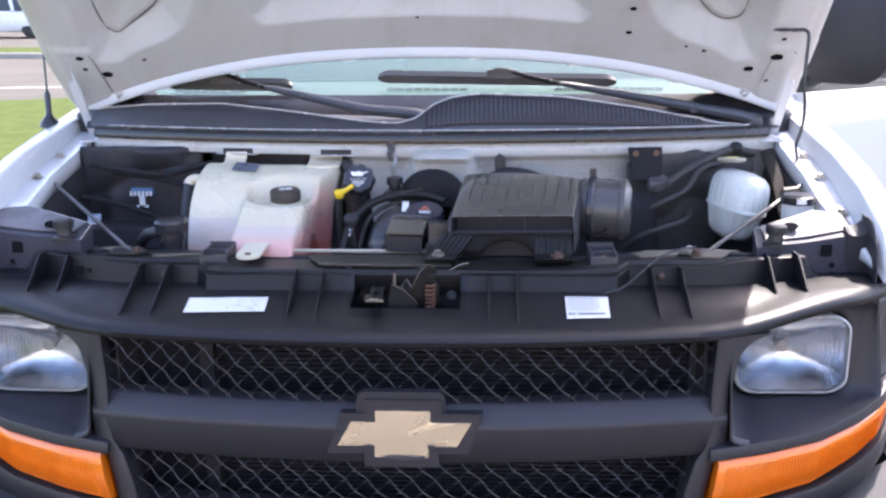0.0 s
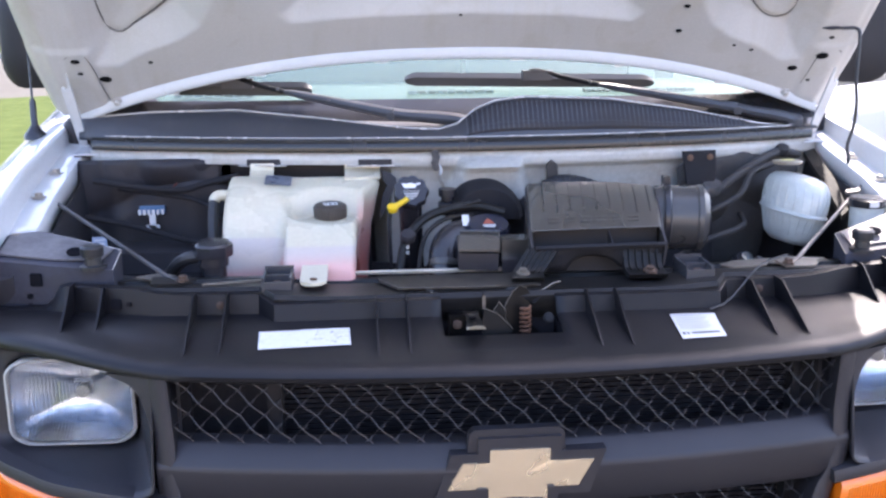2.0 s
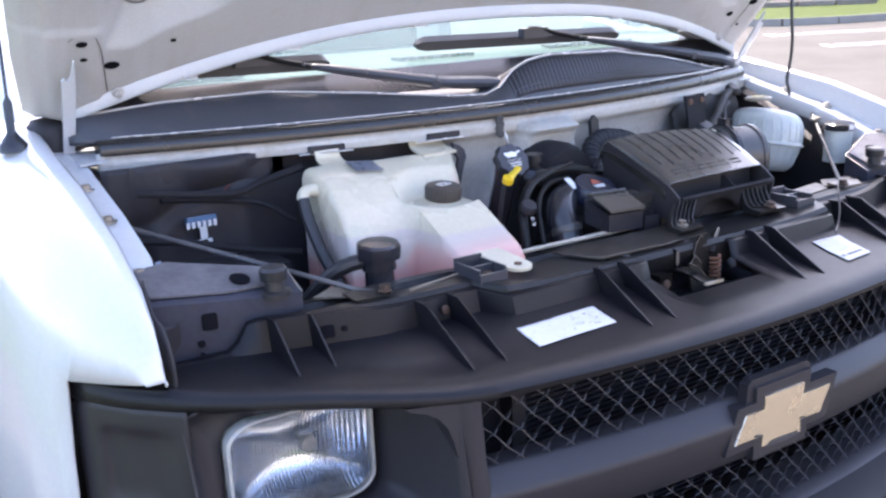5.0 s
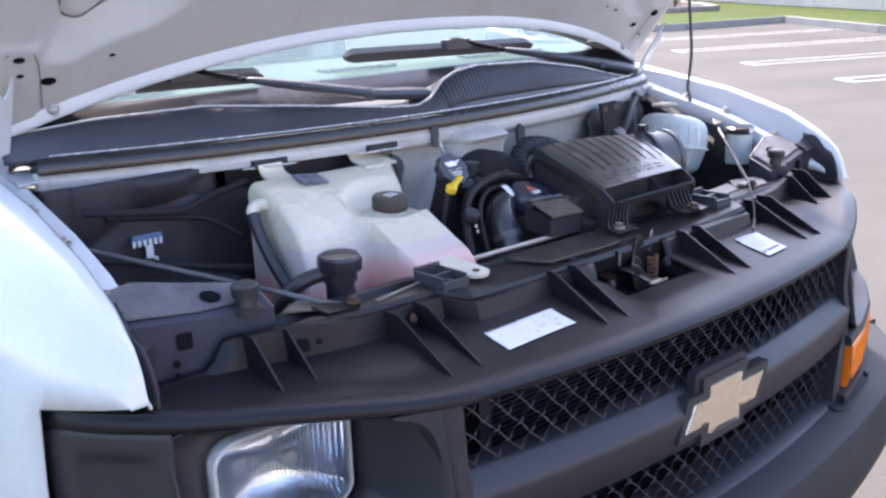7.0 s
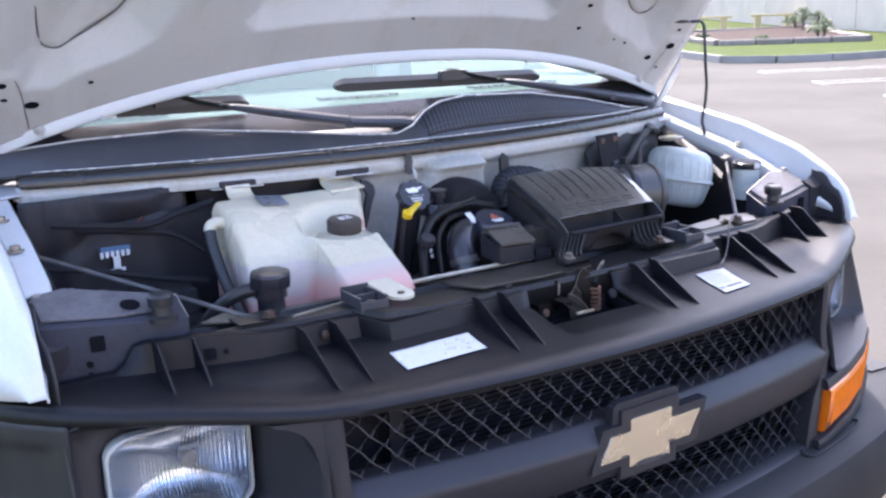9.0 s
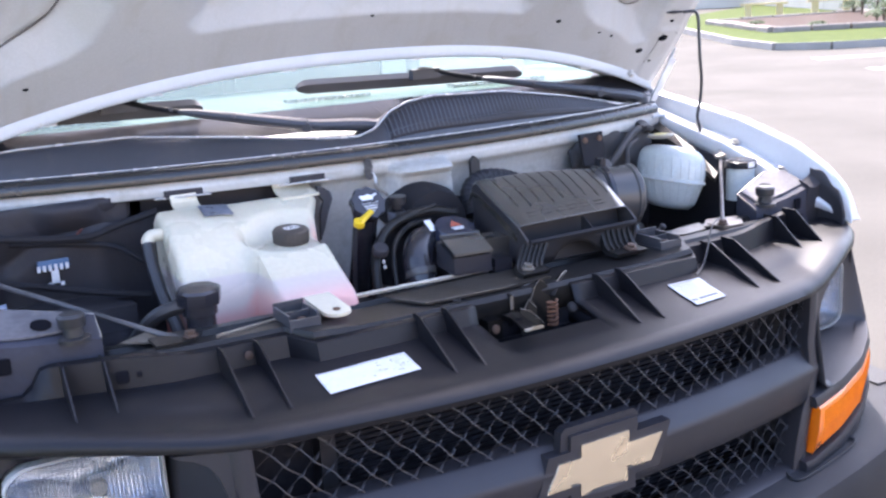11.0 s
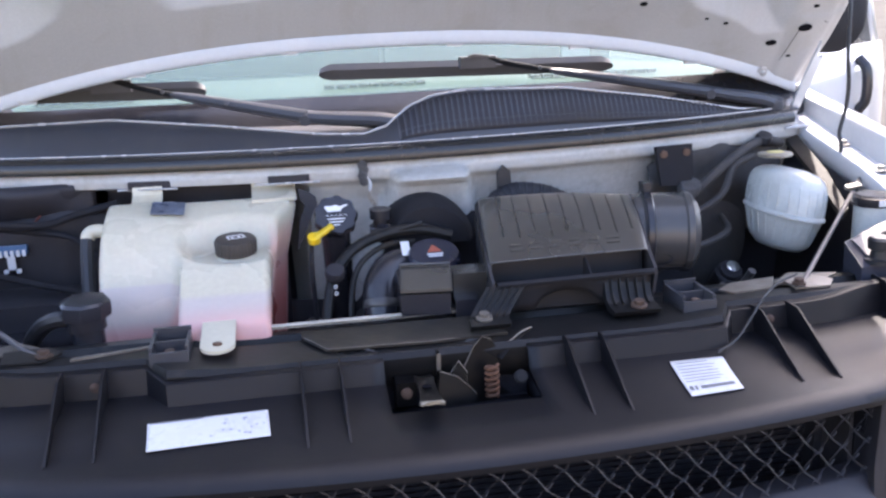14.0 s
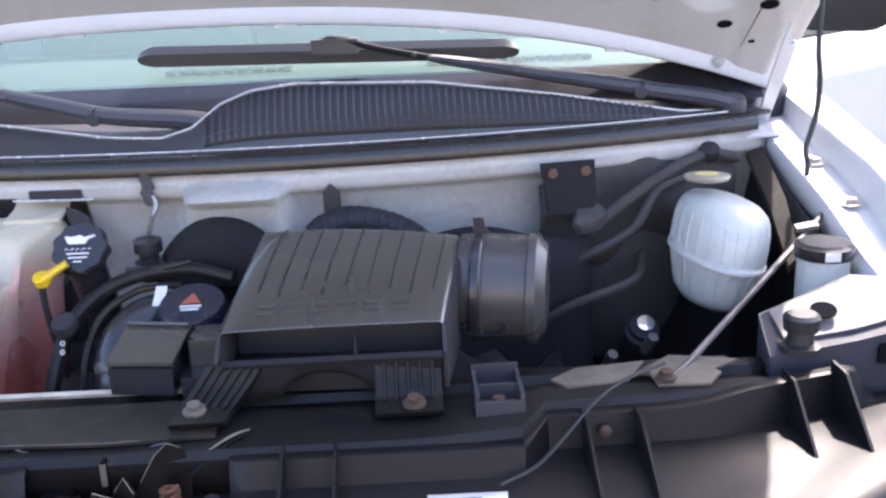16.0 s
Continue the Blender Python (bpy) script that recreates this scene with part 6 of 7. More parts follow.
tube(bm, [(-0.071, 0.405, 1.25), (-0.068, 0.402, 1.23), (-0.06, 0.398, 1.215), (-0.064, 0.385, 1.2), (-0.06, 0.35, 1.19)], 0.0035, 6)
harness = part("ground_strap", bm, dull_steel, van, "grimy braided ground strap on the firewall")
bm = B()
for k in range(4):
    lathe(bm, [(0.0, -0.003), (0.008, -0.003), (0.008, 0.003), (0.0, 0.003)], (-0.071 + 0.002 * (k % 2), 0.402, 1.247 - 0.009 * k), (0.3, 1, 0.2), 8)
part("strap_lug", bm, brace_steel, harness)

# ---- air cleaner ----
def air_cleaner():
    BL, BR, FR, FL = Vector((0.097, 0.292, 1.203)), Vector((0.318, 0.238, 1.203)), Vector((0.29, 0.092, 1.152)), Vector((0.071, 0.103, 1.147))

    def top(u, v, d=0.0):
        p = FL.lerp(FR, u).lerp(BL.lerp(BR, u), v)
        n = (FR - FL).cross(BL - FL).normalized()
        return p + n * (d + 0.006 * math.sin(math.pi * u) * min(1.0, 0.15 + 1.2 * max(0.0, v)) + 0.005 * math.sin(math.pi * v))

    w = (FR - FL).normalized()
    d = (BL - FL).normalized()
    bm = B()
    rings = []
    for u in lin(0.01, 0.99, 12):
        t = [top(u, v, -0.003) for v in lin(0.2, 0.98, 8)]
        rings.append(t + [t[-1] + Vector((0, 0.004, -0.1)), t[0] + Vector((0, -0.01, -0.09))])
    loft(bm, rings)
    ac = part("air_cleaner", bm, deep_black, van, "black plastic air cleaner housing with a dusty ribbed lid", 40)
    # lid: rolled over at the back and the ends, cut off square over the intake
    bm = B()
    side = ((-0.03, -0.03), (-0.026, -0.012), (-0.015, -0.003), (0.0, 0.0)) + tuple((u, 0.0) for u in lin(0.08, 0.92, 10)) + ((0.99, 0.0), (1.008, -0.003), (1.016, -0.012), (1.018, -0.03))
    back = ((0.0, 0.0), (0.012, 0.0)) + tuple((v, 0.0) for v in lin(0.05, 0.9, 10)) + ((0.95, -0.001), (0.985, -0.005), (1.01, -0.012), (1.02, -0.02), (1.022, -0.04))
    sheet(bm, lambda u, v: top(u[0], v[0], 0.0022 + u[1] + v[1]), side, back)
    part("lid", bm, lid_plastic, ac, "dusty brown-black lid with moulded ribs", 50, thick=0.0015)
    for k in range(9):
        u = 0.1 + 0.105 * k
        end = 0.26 if k % 2 else 0.3
        bm = B()
        loft(bm, [[top(u + a, v, h - (0.004 if v > 0.97 else 0)) for a, h in ((-0.008, 0.0015), (-0.003, 0.0042), (0.003, 0.0042), (0.006, 0.0015))] for v in lin(end, 0.99, 9)])
        part("lid_rib", bm, lid_rib, ac)
    # raised maker's mark, as plain bars
    for k in range(6):
        bm = B()
        for dv in (0.125, 0.185):
            plate(bm, rrect(0.02, 0.0045, 0.002, 3), top(0.17 + 0.125 * k, dv, 0.0026), w, d, 0.0016)
        part("raised_mark", bm, lid_plastic, ac)
    # end cheeks from the lid down to the support
    for o, s, nm in ((FL - w * 0.005, BL - w * 0.005, "left"), (FR + w * 0.003, BR + w * 0.003, "right")):
        rim = [o + Vector((0, 0.0, 0.0)), o + Vector((0, -0.012, -0.008)), o + Vector((0, -0.026, -0.019)), o + Vector((0, -0.027, -0.028)), o + Vector((0, -0.018, -0.062)), s + Vector((0, 0.0, -0.11)), s + Vector((0, 0.002, -0.012)), s + Vector((0, -0.012, -0.004))]
        bm = B()
        loft(bm, [[p + w * k for p in rim] for k in (-0.002, 0.002)])
        part("end_wall", bm, bay_black, ac, bevel=0.0012)
    # intake mouth: a slanting slot between the lid and a lip that stands forward of it
    bm = B()
    prof = ((0.0, -0.001), (-0.02, -0.026), (-0.027, -0.026), (-0.029, -0.022), (-0.026, -0.019), (-0.02, -0.021), (0.02, -0.04), (0.05, -0.03))
    loft(bm, [[FL.lerp(FR, u) + Vector((0, a, b)) for a, b in prof[1:]] for u in lin(0.0, 1.0, 14)], closed=False)
    part("intake_lip", bm, dull_black, ac, "smooth lower lip of the wide intake slot", 50, thick=0.002)
    for u in (0.6,):
        bm = B()
        c = FL.lerp(FR, u)
        plate(bm, [(0.012, -0.004), (0.004, -0.004), (-0.02, -0.02), (0.012, -0.034)], c, (0, 1, 0), (0, 0, 1), 0.0025)
        part("mouth_divider", bm, dull_black, ac)
    # front panel under the lip, arched between the feet
    bm = B()
    sheet(bm, lambda u, v: FL.lerp(FR, u) + Vector((0, -0.02 + 0.008 * v, -0.026 - (0.04 - 0.026 * math.sin(math.pi * min(1, max(0, (u - 0.25) / 0.42))) ** 0.5) * v)), lin(0.0, 1.0, 25), lin(0, 1, 4))
    part("skirt", bm, dull_black, ac, "black skirt below the intake", 60, thick=0.002)
    # two ribbed feet
    for xa, xb, ya, yb, bx, by, bz in ((0.056, 0.112, 0.024, 0.078, 0.046, 0.052, 1.089), (0.222, 0.288, 0.222, 0.288, 0.26, 0.043, 1.089)):
        prof = [(0.078, 1.124), (0.073, 1.108), (0.066, 1.094), (0.056, 1.088), (0.03, 1.0865)]
        ts = (0, 0.35, 0.7, 0.9, 1)
        at = lambda f, t, y, z: Vector(((xa + (ya - xa) * t) * (1 - f) + (xb + (yb - xb) * t) * f, y, z))
        bm = B()
        loft(bm, [[at(0, t, y, z), at(1, t, y, z), at(1, t, y + 0.008, z - 0.008), at(0, t, y + 0.008, z - 0.008)] for t, (y, z) in zip(ts, prof)])
        part("mount_foot", bm, core_paint, ac, bevel=0.0015)
        for k in range(5):
            bm = B()
            loft(bm, [[at(0.14 + 0.18 * k + f, t, y + o, z + o2) for f, o, o2 in ((-0.03, 0, 0), (-0.015, -0.004, 0.003), (0.015, -0.004, 0.003), (0.03, 0, 0))] for t, (y, z) in zip(ts[:4], prof)])
            part("foot_rib", bm, core_paint, ac)
        bm = B()
        lathe(bm, [(0.0115, 0), (0.0115, 0.0025), (0.0068, 0.0035), (0.0068, 0.009), (0, 0.0095)], (bx, by, bz), (0, -0.15, 1), 16)
        part("mount_bolt", bm, tan_metal if bx < 0.1 else rust_dark, ac, "bare steel bolt with washer" if bx < 0.1 else "rusty mounting bolt")
    # round filter canister on the side
    ca = (0.975, -0.2, -0.02)
    o = Vector((0.303, 0.234, 1.144))
    bm = B()
    lathe(bm, [(0.05, 0.016), (0.058, 0.017), (0.059, 0.03), (0.063, 0.031), (0.063, 0.045), (0.06, 0.046), (0.0595, 0.092), (0.0625, 0.094), (0.0625, 0.103), (0.056, 0.108), (0.05, 0.114), (0.0, 0.116)], o, ca, 36)
    can = part("filter_canister", bm, airbox_plastic, ac, "round dark filter canister", 40)
    bm = B()
    lathe(bm, [(0.0645, 0.032), (0.0665, 0.034), (0.0665, 0.042), (0.0645, 0.044)], o, ca, 36)
    t0 = o + Vector((0.037, -0.007, 0.066))
    box(bm, t0.x - 0.006, t0.x + 0.006, t0.y - 0.012, t0.y + 0.008, t0.z - 0.003, t0.z + 0.011)
    part("clamp_band", bm, satin_black, ac, "black clamp band")
    bm = B()
    tube(bm, [o + Vector((0.035 + 0.024 * math.cos(a), -0.063 - 0.004 * math.cos(a), -0.03 + 0.009 * math.sin(a))) for a in lin(0, 2 * math.pi, 16)], 0.0016, 5, 0)
    part("wire_clip", bm, satin_black, ac, "black wire clip")
    return ac


air_cleaner()

# intake and belt-drive parts in the middle of the bay
# Black dome put in for the dark opening below the firewall bulge.
bm = B()
loft(bm, [[(0.02 + 0.075 * math.cos(a) * k, 0.36 + d, 1.13 + 0.07 * math.sin(a) * k) for a in lin(0, math.pi, 14)] for d, k in ((0.06, 0.9), (0.02, 1.0), (-0.02, 1.0), (-0.05, 0.85))])
part("engine_cover", bm, dull_black, van, "black dome standing for the dark opening below the bulge", 50)
bm = B()
tube(bm, [(0.13, 0.36, 1.12), (0.14, 0.385, 1.163), (0.18, 0.395, 1.182), (0.235, 0.39, 1.174), (0.275, 0.38, 1.15), (0.285, 0.36, 1.12)], 0.0185, 12)
ih = part("heater_hose", bm, hose_black, van, "black ribbed hose looping along the firewall")
bm = B()
for t in lin(0.05, 0.95, 26):
    p = spline([(0.13, 0.36, 1.12), (0.14, 0.385, 1.163), (0.18, 0.395, 1.182), (0.235, 0.39, 1.174), (0.275, 0.38, 1.15), (0.285, 0.36, 1.12)], 10)
    i = int(t * (len(p) - 2))
    lathe(bm, [(0.0185, -0.002), (0.02, 0), (0.0185, 0.002)], p[i], p[i + 1] - p[i], 12)
part("hose_ribs", bm, hose_black, ih)
bm = B()
plate(bm, [(-0.012, 0), (0.012, 0), (0.01, 0.045), (-0.002, 0.055), (-0.012, 0.045)], (0.164, 0.405, 1.175), (1, 0.1, 0), (0, 0.05, 1), 0.008)
part("hose_clip", bm, rubber, van, "black rubber hose clip", bevel=0.002)

# pump and its capped bottle
bm = B()
lathe(bm, [(0.034, 0), (0.04, 0.006), (0.04, 0.03), (0.036, 0.036), (0, 0.037)], (0.012, 0.24, 1.105), (0.0, -0.35, 1), 28)
pump = part("steering_pump", bm, navy_cap, van, "dark blue-black pump reservoir with warning mark")
bm = B()
c = Vector((0.012, 0.24, 1.105)) + Vector((0, -0.35, 1)).normalized() * 0.0375
plate(bm, [(-0.011, -0.003), (0.011, -0.003), (0.0015, 0.014), (-0.0015, 0.014)], c, (1, 0, 0), (0, 1, 0.35), 0.0008)
part("warning_triangle", bm, red_print, pump, "red warning triangle")
bm = B()
for z0, w in ((-0.01, 0.012), (-0.0155, 0.01)):
    plate(bm, [(-w, z0), (w, z0), (w, z0 + 0.0035), (-w, z0 + 0.0035)], c, (1, 0, 0), (0, 1, 0.35), 0.0008)
part("warning_text", bm, print_white, pump, "white fine print", 0)
bm = B()
plate(bm, rrect(0.013, 0.03, 0.001, 2), (-0.028, 0.248, 1.142), (1, 0, 0), (0, 0.9, 0.5), 0.001)
part("pump_label", bm, print_white, pump, "small white label")
bm = B()
loft(bm, [[(-0.052, 0.185, z0), (0.02, 0.172, z0), (0.013, 0.11, z1), (-0.055, 0.12, z1)] for z0, z1 in ((1.085, 1.08), (1.128, 1.11))])
coil = part("ignition_coil", bm, satin_black, van, "black ignition coil pack with a dusty lid", bevel=0.003)
bm = B()
loft(bm, [[(-0.046, 0.183, 1.133 + d), (0.024, 0.17, 1.133 + d), (0.015, 0.107, 1.114 + d), (-0.055, 0.116, 1.114 + d)] for d in (0.0, 0.004)])
part("coil_lid", bm, lid_plastic, coil, bevel=0.001)
bm = B()
tube(bm, [(-0.046, 0.176, 1.138), (0.022, 0.163, 1.138)], 0.002, 6, 0)
part("lid_step", bm, lid_plastic, coil)
bm = B()
box(bm, 0.024, 0.075, 0.145, 0.19, 1.06, 1.126)
part("coil_bracket", bm, lid_plastic, coil, bevel=0.003)
bm = B()
box(bm, 0.02, 0.055, 0.112, 0.16, 1.05, 1.098)
part("coil_plug", bm, satin_black, coil, bevel=0.003)
# glossy inlet elbow turning into the pump, with its clamp
bm = B()
tube(bm, [(-0.072, 0.185, 1.0), (-0.073, 0.205, 1.06), (-0.07, 0.224, 1.092), (-0.052, 0.245, 1.112), (-0.02, 0.262, 1.117), (0.01, 0.27, 1.115)], (0.027, 0.027, 0.027, 0.0265, 0.025, 0.024), 18, 6)
elbow = part("inlet_elbow", bm, satin_black, van, "glossy black inlet elbow")
bm = B()
lathe(bm, [(0.0285, 0.0), (0.0295, 0.002), (0.0295, 0.011), (0.0285, 0.013)], (-0.072, 0.207, 1.064), (0.06, 0.45, 0.9), 20)
part("elbow_band", bm, airbox_plastic, elbow)
bm = B()
tube(bm, [(-0.165, 0.19, 0.98), (-0.152, 0.222, 1.06), (-0.136, 0.25, 1.11), (-0.1, 0.275, 1.143), (-0.05, 0.288, 1.158), (0.0, 0.292, 1.16), (0.05, 0.287, 1.148)], 0.0085, 10)
part("vacuum_hose", bm, core_paint, van, "black hose curving over the engine")
bm = B()
tube(bm, [(-0.118, 0.2, 1.0), (-0.116, 0.222, 1.07), (-0.1, 0.25, 1.118), (-0.06, 0.272, 1.142), (-0.01, 0.277, 1.145)], 0.0045, 8)
part("pump_hose", bm, core_paint, van)
bm = B()
tube(bm, [(-0.075, 0.29, 1.163), (-0.045, 0.286, 1.163), (-0.02, 0.284, 1.166), (0.004, 0.281, 1.172)], 0.0032, 6)
part("grey_clip", bm, dusty_brown, van)
bm = B()
for z, y in ((1.1, 0.222), (1.091, 0.218)):
    ring = [(-0.137 + 0.0022 * math.cos(a), y, z + 0.0026 * math.sin(a)) for a in lin(0, 2 * math.pi, 11)]
    tube(bm, ring, 0.0008, 4, 0)
part("tube_mark", bm, print_white, van)
bm = B()
lathe(bm, [(0.014, 0), (0.0155, 0.008), (0.013, 0.014), (0, 0.0145)], (-0.136, 0.238, 1.112), (0, -0.6, 1), 14)
part("tube_cap", bm, bay_black, van)
bm = B()
random.seed(11)
rings = []
for x in lin(-0.2, 0.45, 24):
    rings.append([(x, 0.18 + 0.19 * math.cos(a) * 1.0 + 0.1, 0.86 + (0.12 + 0.04 * random.random() + 0.05 * math.exp(-((x - 0.1) / 0.2) ** 2)) * math.sin(a)) for a in lin(0, math.pi, 12)])
loft(bm, rings)
part("engine_block", bm, bay_black, van, "grimy dark engine block", 40)
# Black sheet added to darken the lower firewall behind the engine.
bm = B()
sheet(bm, lambda x, v: (x, 0.405 - 0.03 * math.sin(math.pi * v * 0.5) + 0.006 * math.sin(40 * x), 1.152 - 0.13 * (1 - smooth01(x, -0.1, -0.01)) + 0.01 * math.sin(23 * x) - 0.3 * v), lin(-0.2, 0.5, 40), lin(0, 1, 8))
part("engine_cover_pad", bm, dull_black, van, "black sheet added over the lower firewall behind the engine", 60, thick=0.006)
bm = B()
box(bm, -0.78, 0.78, 0.1, 0.62, 0.62, 0.66)
part("bay_floor", bm, bay_black, van)

# ---- driver's side of the bay ----
bm = B()
c = (0.648, 0.37, 1.057)


def oval(bm, prof, at, k):
    """A turned shape, stretched along the van."""
    up = Vector((0.19, 0.12, 1)).normalized()
    return loft(bm, [[Vector(at) + h * up + r * Vector((math.cos(a), k * math.sin(a), 0)) - up * (0.19 * r * math.cos(a)) for a in [2 * math.pi * i / 36 for i in range(36)]] for r, h in prof])


oval(bm, [(0.018, 0.0), (0.034, 0.003), (0.044, 0.014), (0.051, 0.044), (0.055, 0.06), (0.0605, 0.062), (0.0605, 0.066), (0.057, 0.069), (0.0575, 0.095), (0.0565, 0.113), (0.0525, 0.125), (0.044, 0.133), (0.03, 0.1375), (0.016, 0.139)], c, 1.52)
res = part("fluid_reservoir", bm, reservoir_white, van, "cloudy white ribbed fluid reservoir", 50)
bm = B()
up = Vector((0.19, 0.12, 1)).normalized()
for k in range(24):
    a = 2 * math.pi * (k + 0.5) / 24
    for line in (((0.0575, 0.071), (0.058, 0.09), (0.0573, 0.106), (0.0545, 0.119)), ((0.0455, 0.02), (0.0515, 0.044), (0.0555, 0.058))):
        tube(bm, [Vector(c) + h * up + r * Vector((math.cos(a), 1.52 * math.sin(a), 0)) - up * (0.19 * r * math.cos(a)) for r, h in line], 0.0014, 4, 0)
part("reservoir_ribs", bm, reservoir_white, res)
bm = B()
lathe(bm, [(0.02, 0.0), (0.028, 0.002), (0.03, 0.006), (0.028, 0.0085), (0.0, 0.009)], (0.65, 0.396, 1.212), (0, 0.05, 1), 20)
cap = part("reservoir_cap", bm, cap_tan, res, "pale plastic cap with a yellow label")
bm = B()
lathe(bm, [(0.015, 0), (0.015, 0.001), (0, 0.0012)], (0.65, 0.3966, 1.2212), (0, 0.05, 1), 20)
part("cap_label", bm, mat("cap_label_yellow", (0.7, 0.62, 0.25), 0.5, bump=0.0), res, "round pale yellow label")

bm = B()
lathe(bm, [(0.03, 0), (0.03, 0.075), (0.0, 0.076)], (0.747, 0.252, 1.08), n=24)
mc = part("clutch_reservoir", bm, reservoir_white, van, "small white reservoir with a black lid")
bm = B()
lathe(bm, [(0.033, 0), (0.034, 0.004), (0.034, 0.014), (0.03, 0.016), (0.028, 0.018), (0, 0.018)], (0.747, 0.252, 1.15), n=24)
part("small_lid", bm, satin_black, mc)
bm = B()
box(bm, 0.734, 0.752, 0.2172, 0.2185, 1.153, 1.163)
part("lid_label", bm, print_white, mc)
bm = B()
plate(bm, [(-0.014, -0.006), (0.014, -0.006), (0.014, 0.006), (-0.014, 0.006)], (0.752, 0.318, 1.164), (1, 0.1, 0.1), (0, 1, 0.2), 0.006)
part("rod_clip", bm, tan_metal, van, bevel=0.001)
bm = B()
loft(bm, [[(0.73, 0.31, 1.12), (0.748, 0.32, 1.13), (0.748, 0.32, 1.12), (0.73, 0.31, 1.11)], [(0.744, 0.42, 1.168), (0.765, 0.42, 1.178), (0.765, 0.42, 1.168), (0.744, 0.42, 1.158)], [(0.752, 0.54, 1.218), (0.775, 0.54, 1.225), (0.775, 0.54, 1.215), (0.752, 0.54, 1.208)]])
part("inner_brace", bm, dusty_brown, van, "dusty black inner fender brace", bevel=0.002)
for s in (-1, 1):
    up = 0.026 if s > 0 else 0.0
    bm = B()
    loft(bm, [[(s * x, 0.118, 1.03), (s * x, 0.11, 1.1 + up + 0.012 * math.sin(60 * x) - 0.3 * max(0, x - 0.845)), (s * x, 0.135, 1.112 + up + 0.01 * math.sin(75 * x + 1) - 0.3 * max(0, x - 0.845)), (s * x, 0.15, 1.03)] for x in lin(0.795, 0.868, 12)])
    part("fender_liner", bm, bay_black, van, "ragged black fender liner edge", 40)
    # liner against the inside of the fender's front end
    bm = B()
    sheet(bm, lambda y, v: (s * (0.8295 - 0.004 * math.sin(50 * y)), y, 1.025 + (curve(y, *CZ) - 0.012 + 0.004 * math.sin(130 * y) - 1.025) * v), lin(0.044, 0.135, 14), lin(0, 1, 5))
    part("fender_liner", bm, bay_black, van, "ragged black fender liner edge", 50, thick=0.003)
# brake booster, master cylinder, hoses on the firewall
bm = B()
lathe(bm, [(0.12, 0), (0.125, 0.02), (0.12, 0.05), (0.06, 0.075), (0.0, 0.078)], (0.53, 0.54, 1.05), (0, -1, 0.15), 32)
part("brake_booster", bm, hazed_rubber, van, "black brake booster drum", 40)
bm = B()
plate(bm, [(-0.04, 0.0), (0.034, 0.0), (0.036, -0.05), (0.03, -0.072), (-0.03, -0.068), (-0.034, -0.04)], (0.475, 0.428, 1.24), (1, 0.18, 0), (0, 0.1, 1), 0.006)
eb = part("firewall_bracket", bm, dull_black, van, "black bracket bolted to the firewall", bevel=0.001)
bm = B()
lathe(bm, [(0.0, 0.0), (0.026, 0.001), (0.028, 0.012), (0.024, 0.02), (0.0, 0.021)], (0.5, 0.42, 1.155), (0.1, -0.4, 1), 18, 0.7)
part("line_block", bm, brace_steel, eb, "dull oval line fitting")
for x in (0.452, 0.497):
    bm = B()
    lathe(bm, [(0.007, 0), (0.007, 0.005), (0, 0.006)], (x, 0.422 + 0.18 * (x - 0.475), 1.227), (0, -1, 0), 6)
    part("bracket_bolt", bm, rust, eb)
for pts, r in (([(0.42, 0.47, 1.1), (0.48, 0.42, 1.13), (0.55, 0.43, 1.18), (0.62, 0.47, 1.21), (0.68, 0.5, 1.225), (0.73, 0.52, 1.215)], 0.0085),
               ([(0.44, 0.44, 1.08), (0.5, 0.4, 1.12), (0.56, 0.41, 1.15), (0.6, 0.45, 1.19), (0.66, 0.49, 1.2)], 0.0065),
               ([(0.4, 0.4, 1.0), (0.46, 0.36, 1.06), (0.55, 0.37, 1.09), (0.58, 0.45, 1.1)], 0.006),
               ([(0.45, 0.3, 0.95), (0.5, 0.26, 1.0), (0.54, 0.22, 1.03), (0.62, 0.2, 1.04)], 0.012)):
    bm = B()
    tube(bm, pts, r, 10)
    part("hose", bm, hazed_rubber, van, "black rubber hose, coloured paler for haze")
# dark padding with bundled wiring over the driver's end of the firewall
bm = B()


def padding(x, v):
    top = 1.185 + 0.052 * math.sin(math.pi * min(1.0, max(0.0, (x - 0.42) / 0.36))) ** 0.6 + 0.006 * math.sin(55 * x)
    lump = math.sin(math.pi * v) ** 0.7 * (0.016 + 0.007 * math.sin(48 * x + 5 * v) + 0.005 * math.sin(23 * x - 11 * v))
    return (x, seal_y(x) + 0.005 - lump, 1.05 + (top - 1.05) * v)


sheet(bm, padding, lin(0.44, 0.73, 60), lin(0, 1, 22))
part("firewall_padding", bm, hazed_rubber, van, "lumpy dark padding and wiring on the firewall", 70, thick=0.004)
bm = B()
lathe(bm, [(0.014, 0), (0.016, 0.008), (0.013, 0.016), (0, 0.017)], (0.685, 0.505, 1.222), (0, -0.6, 1), 14)
part("hose_grommet", bm, rubber, van)
bm = B()
lathe(bm, [(0.025, -0.12), (0.025, 0.0), (0.02, 0.004), (0.02, 0.012), (0.0, 0.013)], (0.569, 0.39, 1.01), (0.05, -0.6, 0.8), 16)
part("master_cylinder", bm, bay_black, van, "dark brake master cylinder")
bm = B()
lathe(bm, [(0.012, 0), (0.012, 0.006), (0, 0.007)], (0.57, 0.381, 1.022), (0.05, -0.6, 0.8), 12)
part("cylinder_plug", bm, chrome, van, "bright steel plug")
bm = B()
box(bm, 0.585, 0.602, 0.49, 0.505, 1.09, 1.104)
part("blue_connector", bm, blue_plastic, van, bevel=0.002)
